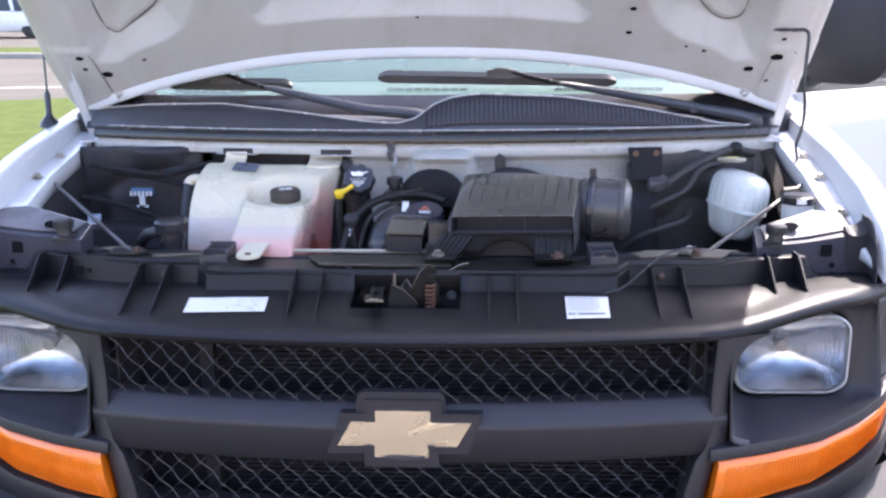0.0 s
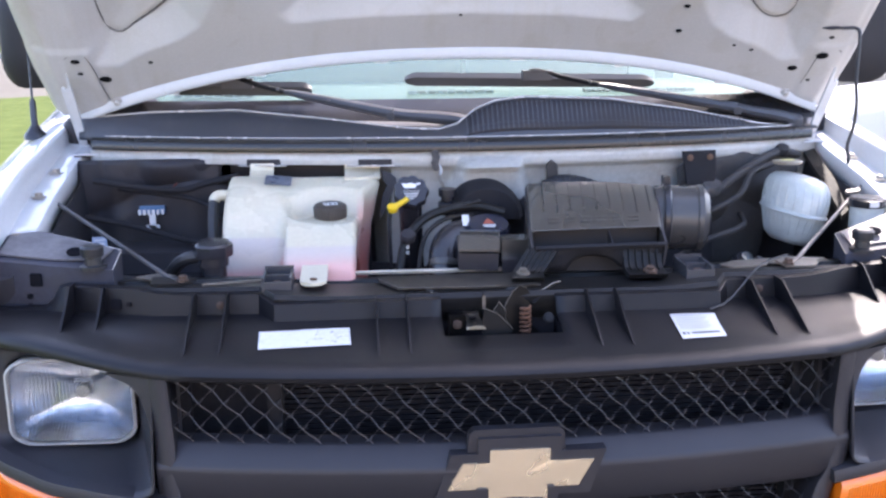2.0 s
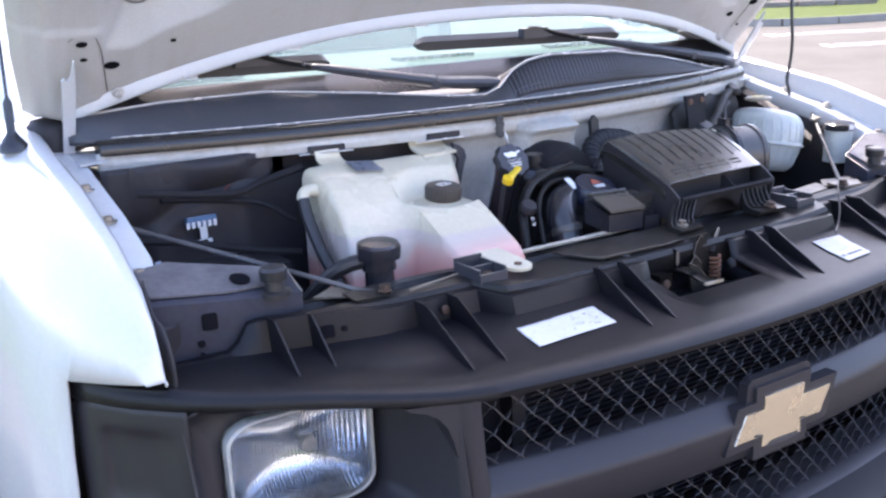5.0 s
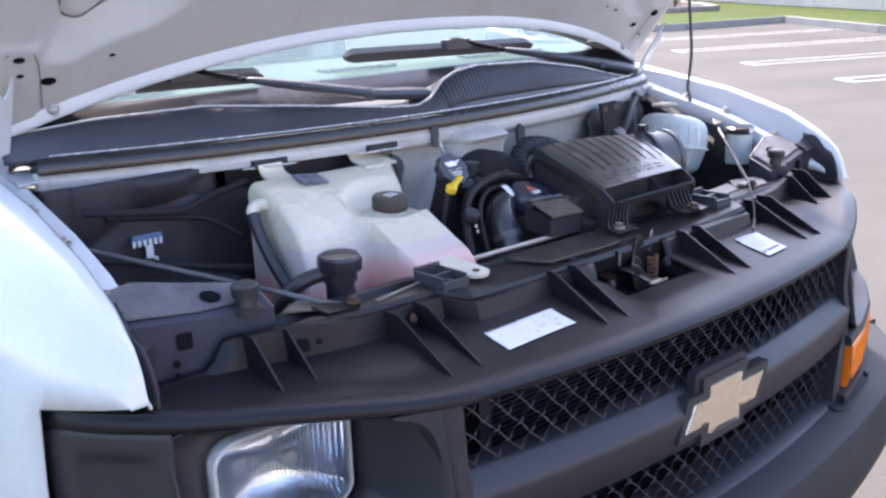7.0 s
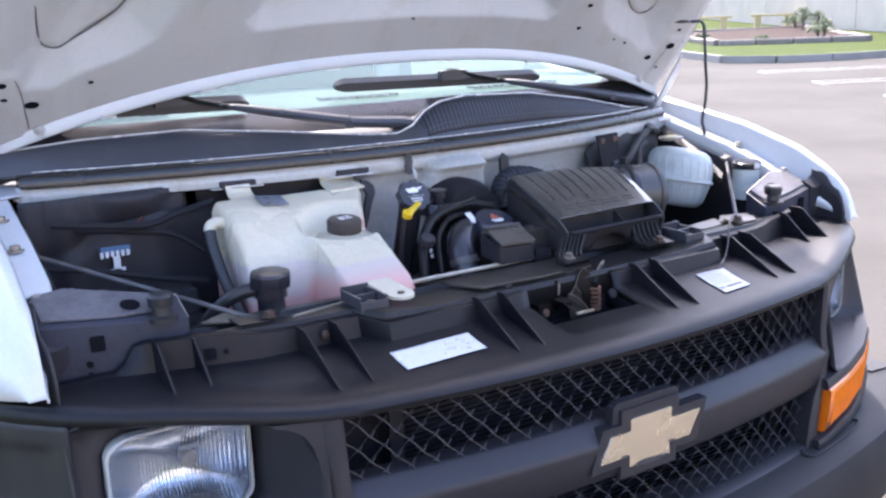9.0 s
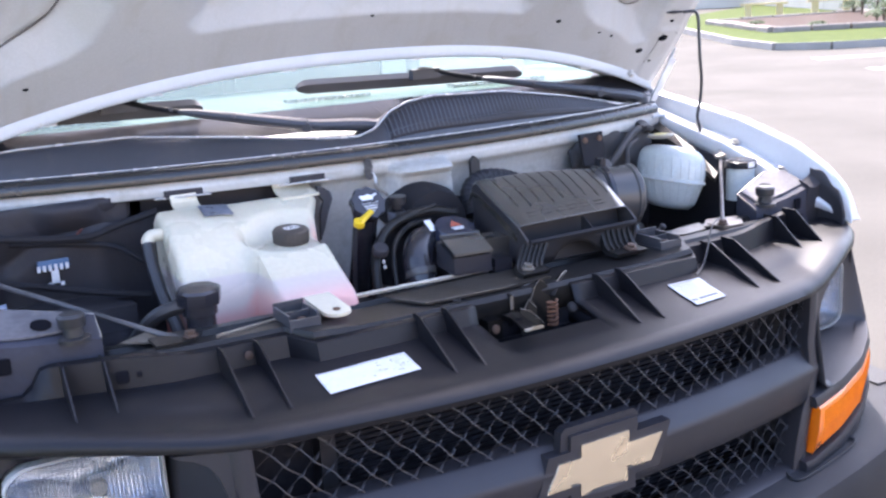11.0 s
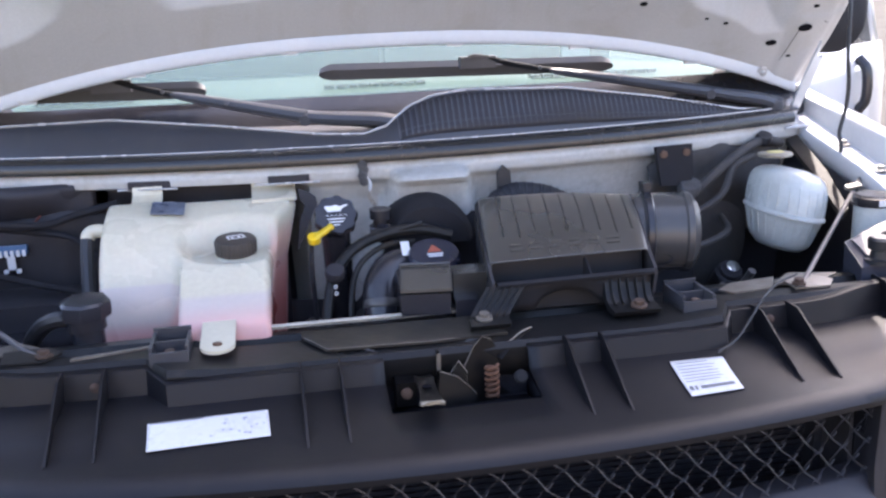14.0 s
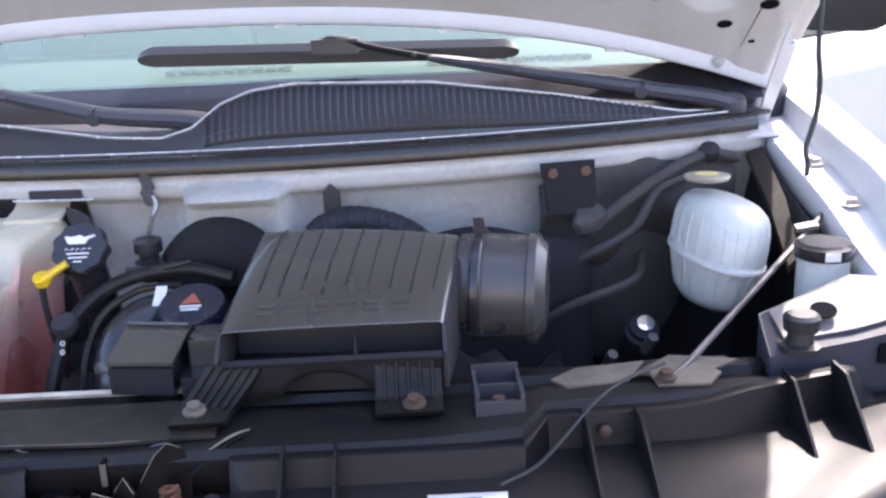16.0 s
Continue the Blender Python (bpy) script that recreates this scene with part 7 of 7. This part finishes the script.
for x, y, z in ((0.5, 0.3, 1.0), (0.55, 0.3, 1.02)):
    bm = B()
    lathe(bm, [(0.007, 0), (0.007, 0.03), (0, 0.031)], (x, y, z), (0.2, -0.5, 0.8), 8)
    part("line_fitting", bm, brace_steel, van)

# ---- passenger's side of the bay ----
bm = B()
box(bm, -0.74, -0.53, 0.36, 0.47, 0.85, 1.07)
bat = part("battery_box", bm, bay_black, van, "black battery box in shadow", bevel=0.01)
bm = B()
box(bm, -0.74, -0.53, 0.3, 0.47, 1.02, 1.03)
part("box_ledge", bm, satin_black, bat, bevel=0.003)
bm = B()
plate(bm, rrect(0.05, 0.015, 0.002, 2), (-0.637, 0.472, 1.135), (1, 0, 0), (0, 0.2, 1), 0.014)
conn = part("wiring_connector", bm, blue_plastic, van, "blue and white wiring connector", bevel=0.002)
bm = B()
for k in range(6):
    box(bm, -0.664 + 0.009 * k, -0.659 + 0.009 * k, 0.455, 0.459, 1.127, 1.137)
box(bm, -0.643, -0.631, 0.455, 0.459, 1.1, 1.127)
box(bm, -0.65, -0.624, 0.455, 0.459, 1.1, 1.106)
part("connector_pins", bm, print_white, conn)
bm = B()
plate(bm, rrect(0.028, 0.034, 0.001, 2), (-0.735, 0.42, 1.075), (1, 0.3, 0), (0, 0.2, 1), 0.002)
tg = part("paper_tag", bm, tag_blue, van, "small printed tag on the inner fender")
bm = B()
for k in range(4):
    plate(bm, [(-0.01, -0.012 + 0.007 * k), (0.01, -0.012 + 0.007 * k), (0.01, -0.009 + 0.007 * k), (-0.01, -0.009 + 0.007 * k)], (-0.7346, 0.4175, 1.075), (1, 0.3, 0), (0, 0.2, 1), 0.0008)
part("tag_print", bm, print_white, tg, "", 0)
for pts, r, mt in (([(-0.74, 0.44, 1.2), (-0.66, 0.42, 1.19), (-0.58, 0.44, 1.178), (-0.53, 0.45, 1.188), (-0.46, 0.44, 1.205)], 0.0065, dull_black),
                   ([(-0.7, 0.46, 1.18), (-0.62, 0.45, 1.17), (-0.54, 0.44, 1.155), (-0.49, 0.42, 1.12)], 0.005, dull_black),
                   ([(-0.76, 0.43, 1.13), (-0.68, 0.42, 1.115), (-0.58, 0.4, 1.09), (-0.5, 0.38, 1.075)], 0.006, dull_black),
                   ([(-0.597, 0.462, 1.172), (-0.592, 0.46, 1.182), (-0.584, 0.458, 1.19)], 0.0022, red_wire),
                   ([(-0.75, 0.3, 1.02), (-0.68, 0.28, 1.04), (-0.58, 0.27, 1.02), (-0.5, 0.26, 0.98)], 0.01, rubber)):
    bm = B()
    tube(bm, pts, r, 8)
    part("wiring_loom", bm, mt, van, "thin red wire" if mt is red_wire else "black taped wiring loom")
bm = B()
loft(bm, [[(x, 0.476, 1.236), (x, 0.476 - 0.02 * k, 1.236), (x, 0.476 - 0.03 * k, 1.23), (x, 0.476 - 0.03 * k, 1.22), (x, 0.476 - 0.016 * k, 1.2), (x, 0.476, 1.185)] for x, k in [(x, math.exp(-((x + 0.6) / 0.05) ** 4) + 0.3 * math.exp(-((x + 0.7) / 0.03) ** 2)) for x in lin(-0.74, -0.48, 32)]])
part("heater_duct", bm, bay_black, van, "dark heater duct below the cowl", 70)


# ---- surroundings ----
def land(x, y):
    """Height of the ground: level at the van, rising gently with distance."""
    d = math.hypot(x, y)
    k = 0.031 - 0.011 * x / max(d, 1e-3)
    far = max(0.0, d - 4)
    return k * min(far, 70.0) + 0.002 * max(0.0, far - 70)


def ring_sheet(bm, f, r0, r1, a0, a1, nr, na, up):
    sheet(bm, lambda u, v: (lambda x, y: (x, y, land(x, y) + up))(*f(u, v)), lin(a0, a1, na), [r0 * (r1 / r0) ** (k / (nr - 1)) for k in range(nr)])


bm = B()
polar = lambda a, r: (r * math.cos(a), r * math.sin(a))
ring_sheet(bm, polar, 0.5, 1500.0, 0, 2 * math.pi, 46, 73, 0.0)
bmesh.ops.remove_doubles(bm, verts=bm.verts, dist=1e-4)
bm.faces.new(sorted([v for v in bm.verts if math.hypot(v.co.x, v.co.y) < 0.51], key=lambda v: math.atan2(v.co.y, v.co.x)))
ground = tagged(part("ground", bm, asphalt), "worn grey asphalt of a parking lot", "ground", kind="structure")


def patch(name, corners, up, material, label, n=14, kind="structure", category="", thick=0.0):
    """A four-cornered patch that follows the land."""
    c = [Vector((*p, 0)) for p in corners]
    bm = B()

    def at(u, v):
        p = c[0].lerp(c[1], u).lerp(c[3].lerp(c[2], u), v)
        return (p.x, p.y, land(p.x, p.y) + up)

    sheet(bm, at, lin(0, 1, n), lin(0, 1, n))
    if thick:
        bmesh.ops.solidify(bm, geom=bm.faces[:], thickness=thick)
    return tagged(part(name, bm, material), label, category or name, kind=kind)


def kerb(pts, label="grey concrete kerb"):
    """Kerb stones laid end to end along a line."""
    k = tagged(new("kerb"), label, "kerb", kind="structure")
    WHERE[k.name] = Matrix.Identity(4)
    for a, b in zip(pts, pts[1:]):
        a, b = Vector((*a, 0)), Vector((*b, 0))
        n = max(1, int((b - a).length / 3.0))
        d = (b - a).normalized()
        w = Vector((-d.y, d.x, 0)) * 0.09
        for i in range(n):
            p, q = a.lerp(b, i / n) + d * 0.006, a.lerp(b, (i + 1) / n) - d * 0.006
            bm = B()
            loft(bm, [[Vector((c.x + s * w.x * t, c.y + s * w.y * t, land(c.x, c.y) + h)) for s, t, h in ((-1, 1, -0.05), (-1, 1, 0.12), (-1, 0.8, 0.145), (1, 0.8, 0.15), (1, 1, -0.05))] for c in (p, q)])
            part("kerb_stone", bm, kerb_stone, k)


# passenger side: lawn, road, verge, second road with parked cars
patch("lawn", [(-30, -6), (-2.3, -8), (-2.3, 17.0), (-18, 5.5)], 0.03, grass_mat, "mown green lawn beside the van", 30)
patch("lawn", [(-30, 16.7), (-2, 27.5), (-3, 32), (-30, 21)], 0.06, grass_mat, "narrow green verge between two roads", 20)
kerb([(-30, 16.5), (-2, 27.3)])
patch("lawn", [(-30, 38), (-8, 43.5), (-8, 45.5), (-30, 40)], 0.06, grass_mat, "narrow green verge between two roads", 12)
kerb([(-19, 40.5), (-8, 43.2)])
patch("road_line", [(-10.2, 14.6), (-7.3, 15.9), (-7.35, 16.02), (-10.25, 14.72)], 0.012, line_paint, "white road line", 6)

# driver's side: stall lines, kerb, lawn, planted bed
for i in range(6):
    p = Vector((9.45 + 1.13 * i, 2.75 + 2.05 * i, 0)) if i < 5 else Vector((7.2, -1.3, 0))
    d = Vector((0.87, -0.48, 0)).normalized()
    w = Vector((-d.y, d.x, 0))
    for off in (-0.18, 0.18):
        a = p + w * off
        patch("stall_line", [tuple((a - w * 0.024).xy), tuple((a + d * 5.2 - w * 0.024).xy), tuple((a + d * 5.2 + w * 0.024).xy), tuple((a + w * 0.024).xy)], 0.008, line_paint, "white painted stall line", 5)
    a = p - d * 0.05
    patch("stall_line", [tuple((a - w * 0.21).xy), tuple((a + d * 0.1 - w * 0.21).xy), tuple((a + d * 0.1 + w * 0.21).xy), tuple((a + w * 0.21).xy)], 0.0082, line_paint, "white painted stall line", 3)
kerb([(9.5, -8.0), (17.4, 7.5), (19.5, 10.7), (16.9, 11.6), (15.9, 12.2), (15.35, 13.15), (16.2, 15.1), (18.3, 18.4), (22.0, 24.5)], "weathered concrete kerb")
patch("lawn", [(16.3, 15.1), (22.0, 24.6), (40, 34), (30, 18)], 0.12, grass_mat, "mown green lawn behind the kerb", 16)
patch("lawn", [(19.58, 10.8), (16.95, 11.7), (16.3, 15.1), (30, 18)], 0.12, grass_mat, "mown green lawn behind the kerb", 16)
patch("lawn", [(16.95, 11.7), (15.97, 12.3), (15.45, 13.2), (16.3, 15.1)], 0.12, grass_mat, "mown green lawn behind the kerb", 6)
patch("lawn", [(9.6, -8.0), (19.58, 10.8), (30, 18), (24, -8)], 0.12, grass_mat, "mown green lawn behind the kerb", 16)
patch("planting_bed", [(18.4, 16.0), (21.3, 13.7), (26.3, 19.4), (21.4, 21.2)], 0.2, mulch, "bark-mulched planting bed", 12, thick=0.06)
bed = [(18.4, 16.0), (21.3, 13.7), (26.3, 19.4), (21.4, 21.2), (18.4, 16.0)]
edging = tagged(new("bed_edging"), "low grey stone edging round the planting bed", "edging", kind="structure")
WHERE[edging.name] = Matrix.Identity(4)
random.seed(5)
for a, b in zip(bed, bed[1:]):
    a, b = Vector((*a, 0)), Vector((*b, 0))
    n = int((b - a).length / 0.9)
    for i in range(n):
        p, q = a.lerp(b, (i + 0.03) / n), a.lerp(b, (i + 0.97) / n)
        w = Vector((-(q - p).y, (q - p).x, 0)).normalized() * 0.11
        h = 0.24 + 0.03 * random.random()
        bm = B()
        loft(bm, [[Vector((c.x + s * w.x * t, c.y + s * w.y * t, land(c.x, c.y) + z)) for s, t, z in ((-1, 1, 0.05), (-1, 1, h - 0.03), (-1, 0.75, h), (1, 0.75, h), (1, 1, h - 0.03), (1, 1, 0.05))] for c in (p, q)])
        part("edging_stone", bm, stone_edge, edging)


def bench(x, y, turn):
    z = land(x, y) + 0.15
    b = thing("bench", (x, y, z), "pale yellow timber bench on the lawn", "bench", "benches by the planting bed")
    m = Matrix.Translation((x, y, z)) @ Matrix.Rotation(radians(turn), 4, "Z")
    for k in range(3):
        bm = B()
        box(bm, -0.75, 0.75, -0.24 + 0.165 * k, -0.085 + 0.165 * k, 0.36, 0.43, m)
        part("seat_board", bm, timber, b, bevel=0.008)
    for sx in (-0.5, 0.5):
        bm = B()
        box(bm, sx - 0.1, sx + 0.1, -0.2, 0.2, 0.0, 0.36, m)
        part("leg", bm, timber, b, bevel=0.01)


bench(24.9, 22.2, -45)
bench(27.1, 21.3, -45)


def shrub(x, y, h, r, seed, label="low green shrub in the planting bed", up=0.2, count=260):
    rnd = random.Random(seed)
    z0 = land(x, y) + up
    s = thing("shrub", (x, y, z0), label, "shrub", "shrubs")
    bm = B()
    for k in range(7):
        a, t = rnd.uniform(0, 6.28), rnd.uniform(0.1, 0.5)
        tube(bm, [(x, y, z0 - 0.05), (x + 0.4 * r * t * math.cos(a), y + 0.4 * r * t * math.sin(a), z0 + 0.4 * h), (x + r * t * math.cos(a), y + r * t * math.sin(a), z0 + 0.85 * h)], (0.02, 0.014, 0.006), 5, 2)
    part("stems", bm, bark, s)
    bm = B()
    for k in range(count):
        a, e, q = rnd.uniform(0, 6.28), rnd.uniform(-0.3, 1.5), rnd.uniform(0.55, 1.0)
        c = Vector((x + r * q * math.cos(a) * math.cos(e) * (1 + 0.25 * math.sin(3 * a)), y + r * q * math.sin(a) * math.cos(e), z0 + 0.15 * h + h * (0.35 + 0.5 * q * math.sin(e))))
        u = Vector((rnd.uniform(-1, 1), rnd.uniform(-1, 1), rnd.uniform(-0.4, 1))).normalized() * r * 0.22
        v = u.orthogonal().normalized() * r * 0.09
        bm.faces.new([bm.verts.new(p) for p in (c - u, c + v, c + u, c - v)])
    tagged(part("leaves", bm, leaf, s, "", 0), kind="stuff")


for i, (x, y, h, r) in enumerate(((19.6, 15.6, 0.12, 0.25), (20.9, 14.7, 0.5, 0.28), (24.4, 18.0, 0.7, 0.3), (25.6, 19.2, 0.4, 0.4), (20.0, 18.0, 0.1, 0.25), (21.6, 15.4, 0.3, 0.3), (23.6, 16.9, 0.6, 0.28))):
    shrub(x, y, h, r, 40 + i, count=150)

# rendered garden wall behind the lawn
wall = thing("garden_wall", (30, 20, land(30, 20)), "beige rendered garden wall with panel joints", "wall", kind="structure")
wpts = [(26, 44), (35, 32.5), (29.2, 23.2), (24.5, 14.3), (22.1, 9.6), (15.2, -3.5)]
for a, b in zip(wpts, wpts[1:]):
    a, b = Vector((*a, 0)), Vector((*b, 0))
    n = int((b - a).length / 2.6)
    for i in range(n):
        p, q = a.lerp(b, (i + 0.005) / n), a.lerp(b, (i + 0.995) / n)
        w = Vector((-(q - p).y, (q - p).x, 0)).normalized() * 0.1
        zz = land(p.x, p.y)
        bm = B()
        loft(bm, [[p - w, p + w, q + w, q - w]] and [[Vector((c.x, c.y, zz + h)) for c in (p - w, q - w, q + w, p + w)] for h in (-0.1, 1.95)])
        loft(bm, [[Vector((c.x, c.y, zz + h)) for c in (p - 1.4 * w, q - 1.4 * w, q + 1.4 * w, p + 1.4 * w)] for h in (1.95, 2.05)])
        part("wall_panel", bm, wall_render, wall)


def tree(x, y, h, r, seed, count=900, label="leafy green tree behind the parked cars"):
    rnd = random.Random(seed)
    z0 = land(x, y)
    t = thing("tree", (x, y, z0), label, "tree", "trees in the distance")
    bm = B()
    tube(bm, [(x, y, z0 - 0.2), (x + 0.1, y, z0 + 0.3 * h), (x - 0.1, y + 0.1, z0 + 0.75 * h)], (0.05 * h * 0.6, 0.035 * h * 0.6, 0.01 * h), 8, 3)
    for k in range(9):
        a, v = rnd.uniform(0, 6.28), rnd.uniform(0.28, 0.65)
        tube(bm, [(x, y, z0 + v * h), (x + 0.4 * r * math.cos(a), y + 0.4 * r * math.sin(a), z0 + (v + 0.1) * h), (x + 0.8 * r * math.cos(a), y + 0.8 * r * math.sin(a), z0 + (v + 0.2) * h)], (0.012 * h, 0.008 * h, 0.003 * h), 5, 2)
    part("trunk", bm, bark, t)
    bm = B()
    lobes = [(rnd.uniform(-0.6, 0.6) * r, rnd.uniform(-0.6, 0.6) * r, rnd.uniform(0.4, 0.85) * h, rnd.uniform(0.4, 0.65) * r) for _ in range(9)]
    for k in range(count):
        lx, ly, lz, lr = rnd.choice(lobes)
        d = Vector((rnd.gauss(0, 1), rnd.gauss(0, 1), rnd.gauss(0, 0.8))).normalized() * lr * rnd.uniform(0.6, 1.05)
        c = Vector((x + lx, y + ly, z0 + lz)) + d
        u = Vector((rnd.uniform(-1, 1), rnd.uniform(-1, 1), rnd.uniform(-1, 0.5))).normalized() * r * 0.13
        v = u.orthogonal().normalized() * r * 0.08
        bm.faces.new([bm.verts.new(p) for p in (c - u, c + v, c + u, c - v)])
    tagged(part("crown", bm, leaf, t, "", 0), kind="stuff")


for i, (x, y, h, r) in enumerate(((-33, 62, 7, 4), (-26, 64, 8, 4.5), (-19, 66, 7, 4), (-12, 66, 8, 4.5), (-40, 60, 8, 4.5), (-4, 68, 8, 5), (30, 52, 7, 4), (48, 36, 7, 4))):
    tree(x, y, h, r, 70 + i)


tree(-14.3, 26.6, 4.6, 1.8, 91, 500, "young street tree with a thin grey trunk")


def car(x, y, turn, paint, label, tall=False):
    z = land(x, y)
    c = thing("car", (x, y, z), label, "car", "cars parked across the road")
    m = Matrix.Translation((x, y, z)) @ Matrix.Rotation(radians(turn), 4, "Z")
    rings = []
    for u, lo, hi, w in ((-2.25, 0.4, 0.72, 0.72), (-2.15, 0.28, 0.86, 0.84), (-1.5, 0.25, 0.98, 0.88), (-0.5, 0.22, 0.98, 0.9), (0.9, 0.22, 0.95, 0.9), (1.8, 0.25, 0.82, 0.87), (2.2, 0.3, 0.68, 0.78), (2.28, 0.4, 0.6, 0.7)):
        rings.append([m @ Vector((u, s * w * k, lo + (hi - lo) * h)) for s, k, h in ((-1, 0.9, 0), (-1, 1, 0.25), (-1, 1, 0.7), (-1, 0.92, 1), (1, 0.92, 1), (1, 1, 0.7), (1, 1, 0.25), (1, 0.9, 0))])
    bm = B()
    loft(bm, rings)
    part("body", bm, paint, c, "", 50)
    bm = B()
    loft(bm, [[m @ Vector((u, s * w, h)) for u, s, w in ((a, -1, k), (b, -1, k), (b, 1, k), (a, 1, k))] for a, b, k, h in (((-2.12, 1.15, 0.85, 0.96), (-1.95, 0.5, 0.74, 1.55), (-1.85, 0.35, 0.7, 1.62)) if tall else ((-1.75, 1.1, 0.82, 0.93), (-1.2, 0.45, 0.68, 1.36), (-1.1, 0.3, 0.64, 1.41)))])
    part("cabin", bm, dark_window, c, "dark windows", 0)
    bm = B()
    a0, b0, w0, h0 = (-1.95, 0.45, 0.74, 1.58) if tall else (-1.2, 0.4, 0.68, 1.37)
    loft(bm, [[m @ Vector(q) for q in ((a0, -w0, h), (b0, -w0, h), (b0, w0, h), (a0, w0, h))] for h in (h0, h0 + 0.07)])
    part("roof", bm, paint, c)
    for u in (-1.4, 1.4):
        for s in (-1, 1):
            bm = B()
            lathe(bm, [(0.0, 0), (0.2, 0.0), (0.32, 0.02), (0.33, 0.18), (0, 0.2)], m @ Vector((u, s * 0.88, 0.32)), m.to_3x3() @ Vector((0, -s, 0)), 20)
            part("wheel", bm, tyre, c)
    if tall:
        for u, wd in ((-2.0, 0.05), (-0.9, 0.06), (0.0, 0.06)):
            for s in (-1, 1):
                bm = B()
                loft(bm, [[m @ Vector((u + k + d, s * wq, h)) for d, wq in ((0, q), (wd * 2, q), (wd * 2, q - 0.03), (0, q - 0.03))] for k, q, h in ((0, 0.875, 0.95), (0.1, 0.77, 1.58))])
                part("pillar", bm, paint, c)
        for s in (-0.68, 0.68):
            bm = B()
            box(bm, -2.28, -2.16, s - 0.14, s + 0.14, 0.72, 0.9, m)
            part("tail_light", bm, car_red, c, "red tail light", bevel=0.02)
        bm = B()
        box(bm, -2.34, -2.1, -0.85, 0.85, 0.3, 0.5, m)
        part("rear_bumper", bm, car_dark, c, bevel=0.03)
    for s in (-0.6, 0.6):
        bm = B()
        o = m @ Vector((2.2, s, 0.62))
        lathe(bm, [(0.1, 0), (0.1, 0.05), (0, 0.07)], o, m.to_3x3() @ Vector((1, 0, 0)), 12)
        part("headlight", bm, chrome, c)


car(-22.4, 44.3, -4, car_dark, "dark blue saloon car parked across the road")
car(-18.5, 34.8, 205, car_white, "white SUV parked beyond the verge", True)
car(-23.6, 51.6, -62, car_white, "white car parked across the road")
car(-23.6, 56.0, -70, car_red, "dark red car parked across the road")
car(-21.6, 51.2, -78, car_dark, "dark car parked across the road")
car(-13.5, 50.5, -80, car_white, "white car parked across the road")

bm = B()
zp = land(-17.2, 43.5)
tube(bm, [(-17.2, 43.5, zp - 0.1), (-17.2, 43.5, zp + 5)], 0.07, 10, 0)
tagged(part("lamp_post", bm, dull_steel), "grey steel lamp post at the roadside", "lamp post")


def building(x, y, w, d, h, label):
    z = land(x, y)
    b = thing("building", (x, y, z), label, "building")
    bm = B()
    box(bm, x - w / 2, x + w / 2, y, y + d, z - 0.5, z + h)
    part("wall", bm, facade_paint, b)
    bm = B()
    loft(bm, [[(x - w / 2 - 0.5, y - 0.5, z + h), (x + w / 2 + 0.5, y - 0.5, z + h), (x + w / 2 + 0.5, y + d + 0.5, z + h), (x - w / 2 - 0.5, y + d + 0.5, z + h)], [(x - w / 2 + 2, y + d * 0.4, z + h + 2.2), (x + w / 2 - 2, y + d * 0.4, z + h + 2.2), (x + w / 2 - 2, y + d * 0.6, z + h + 2.2), (x - w / 2 + 2, y + d * 0.6, z + h + 2.2)]])
    part("roof", bm, roof_tile, b)
    n = int(w / 3)
    for i in range(n):
        xx = x - w / 2 + (i + 0.5) * w / n
        bm = B()
        box(bm, xx - 0.6, xx + 0.6, y - 0.03, y + 0.05, z + 0.9, z + 2.2)
        win = part("window", bm, dark_window, b)
        bm = B()
        for a0, a1, b0, b1 in ((-0.68, 0.68, 0.82, 0.9), (-0.68, 0.68, 2.2, 2.28), (-0.68, -0.6, 0.9, 2.2), (0.6, 0.68, 0.9, 2.2)):
            box(bm, xx + a0, xx + a1, y - 0.06, y, z + b0, z + b1)
        part("frame", bm, line_paint, win)


building(-34, 74, 30, 12, 3.4, "pale one-storey building beyond the trees")
building(45, 62, 30, 12, 3.4, "pale one-storey building beyond the garden wall")

# plain wall added out of view behind the camera, to bounce sunlight forward
bm = B()
box(bm, -14, 14, -9.3, -9.0, 0, 3.2)
tagged(part("wall_south", bm, bounce_brick), "pale brick wall added out of view to bounce light", "wall", kind="structure")
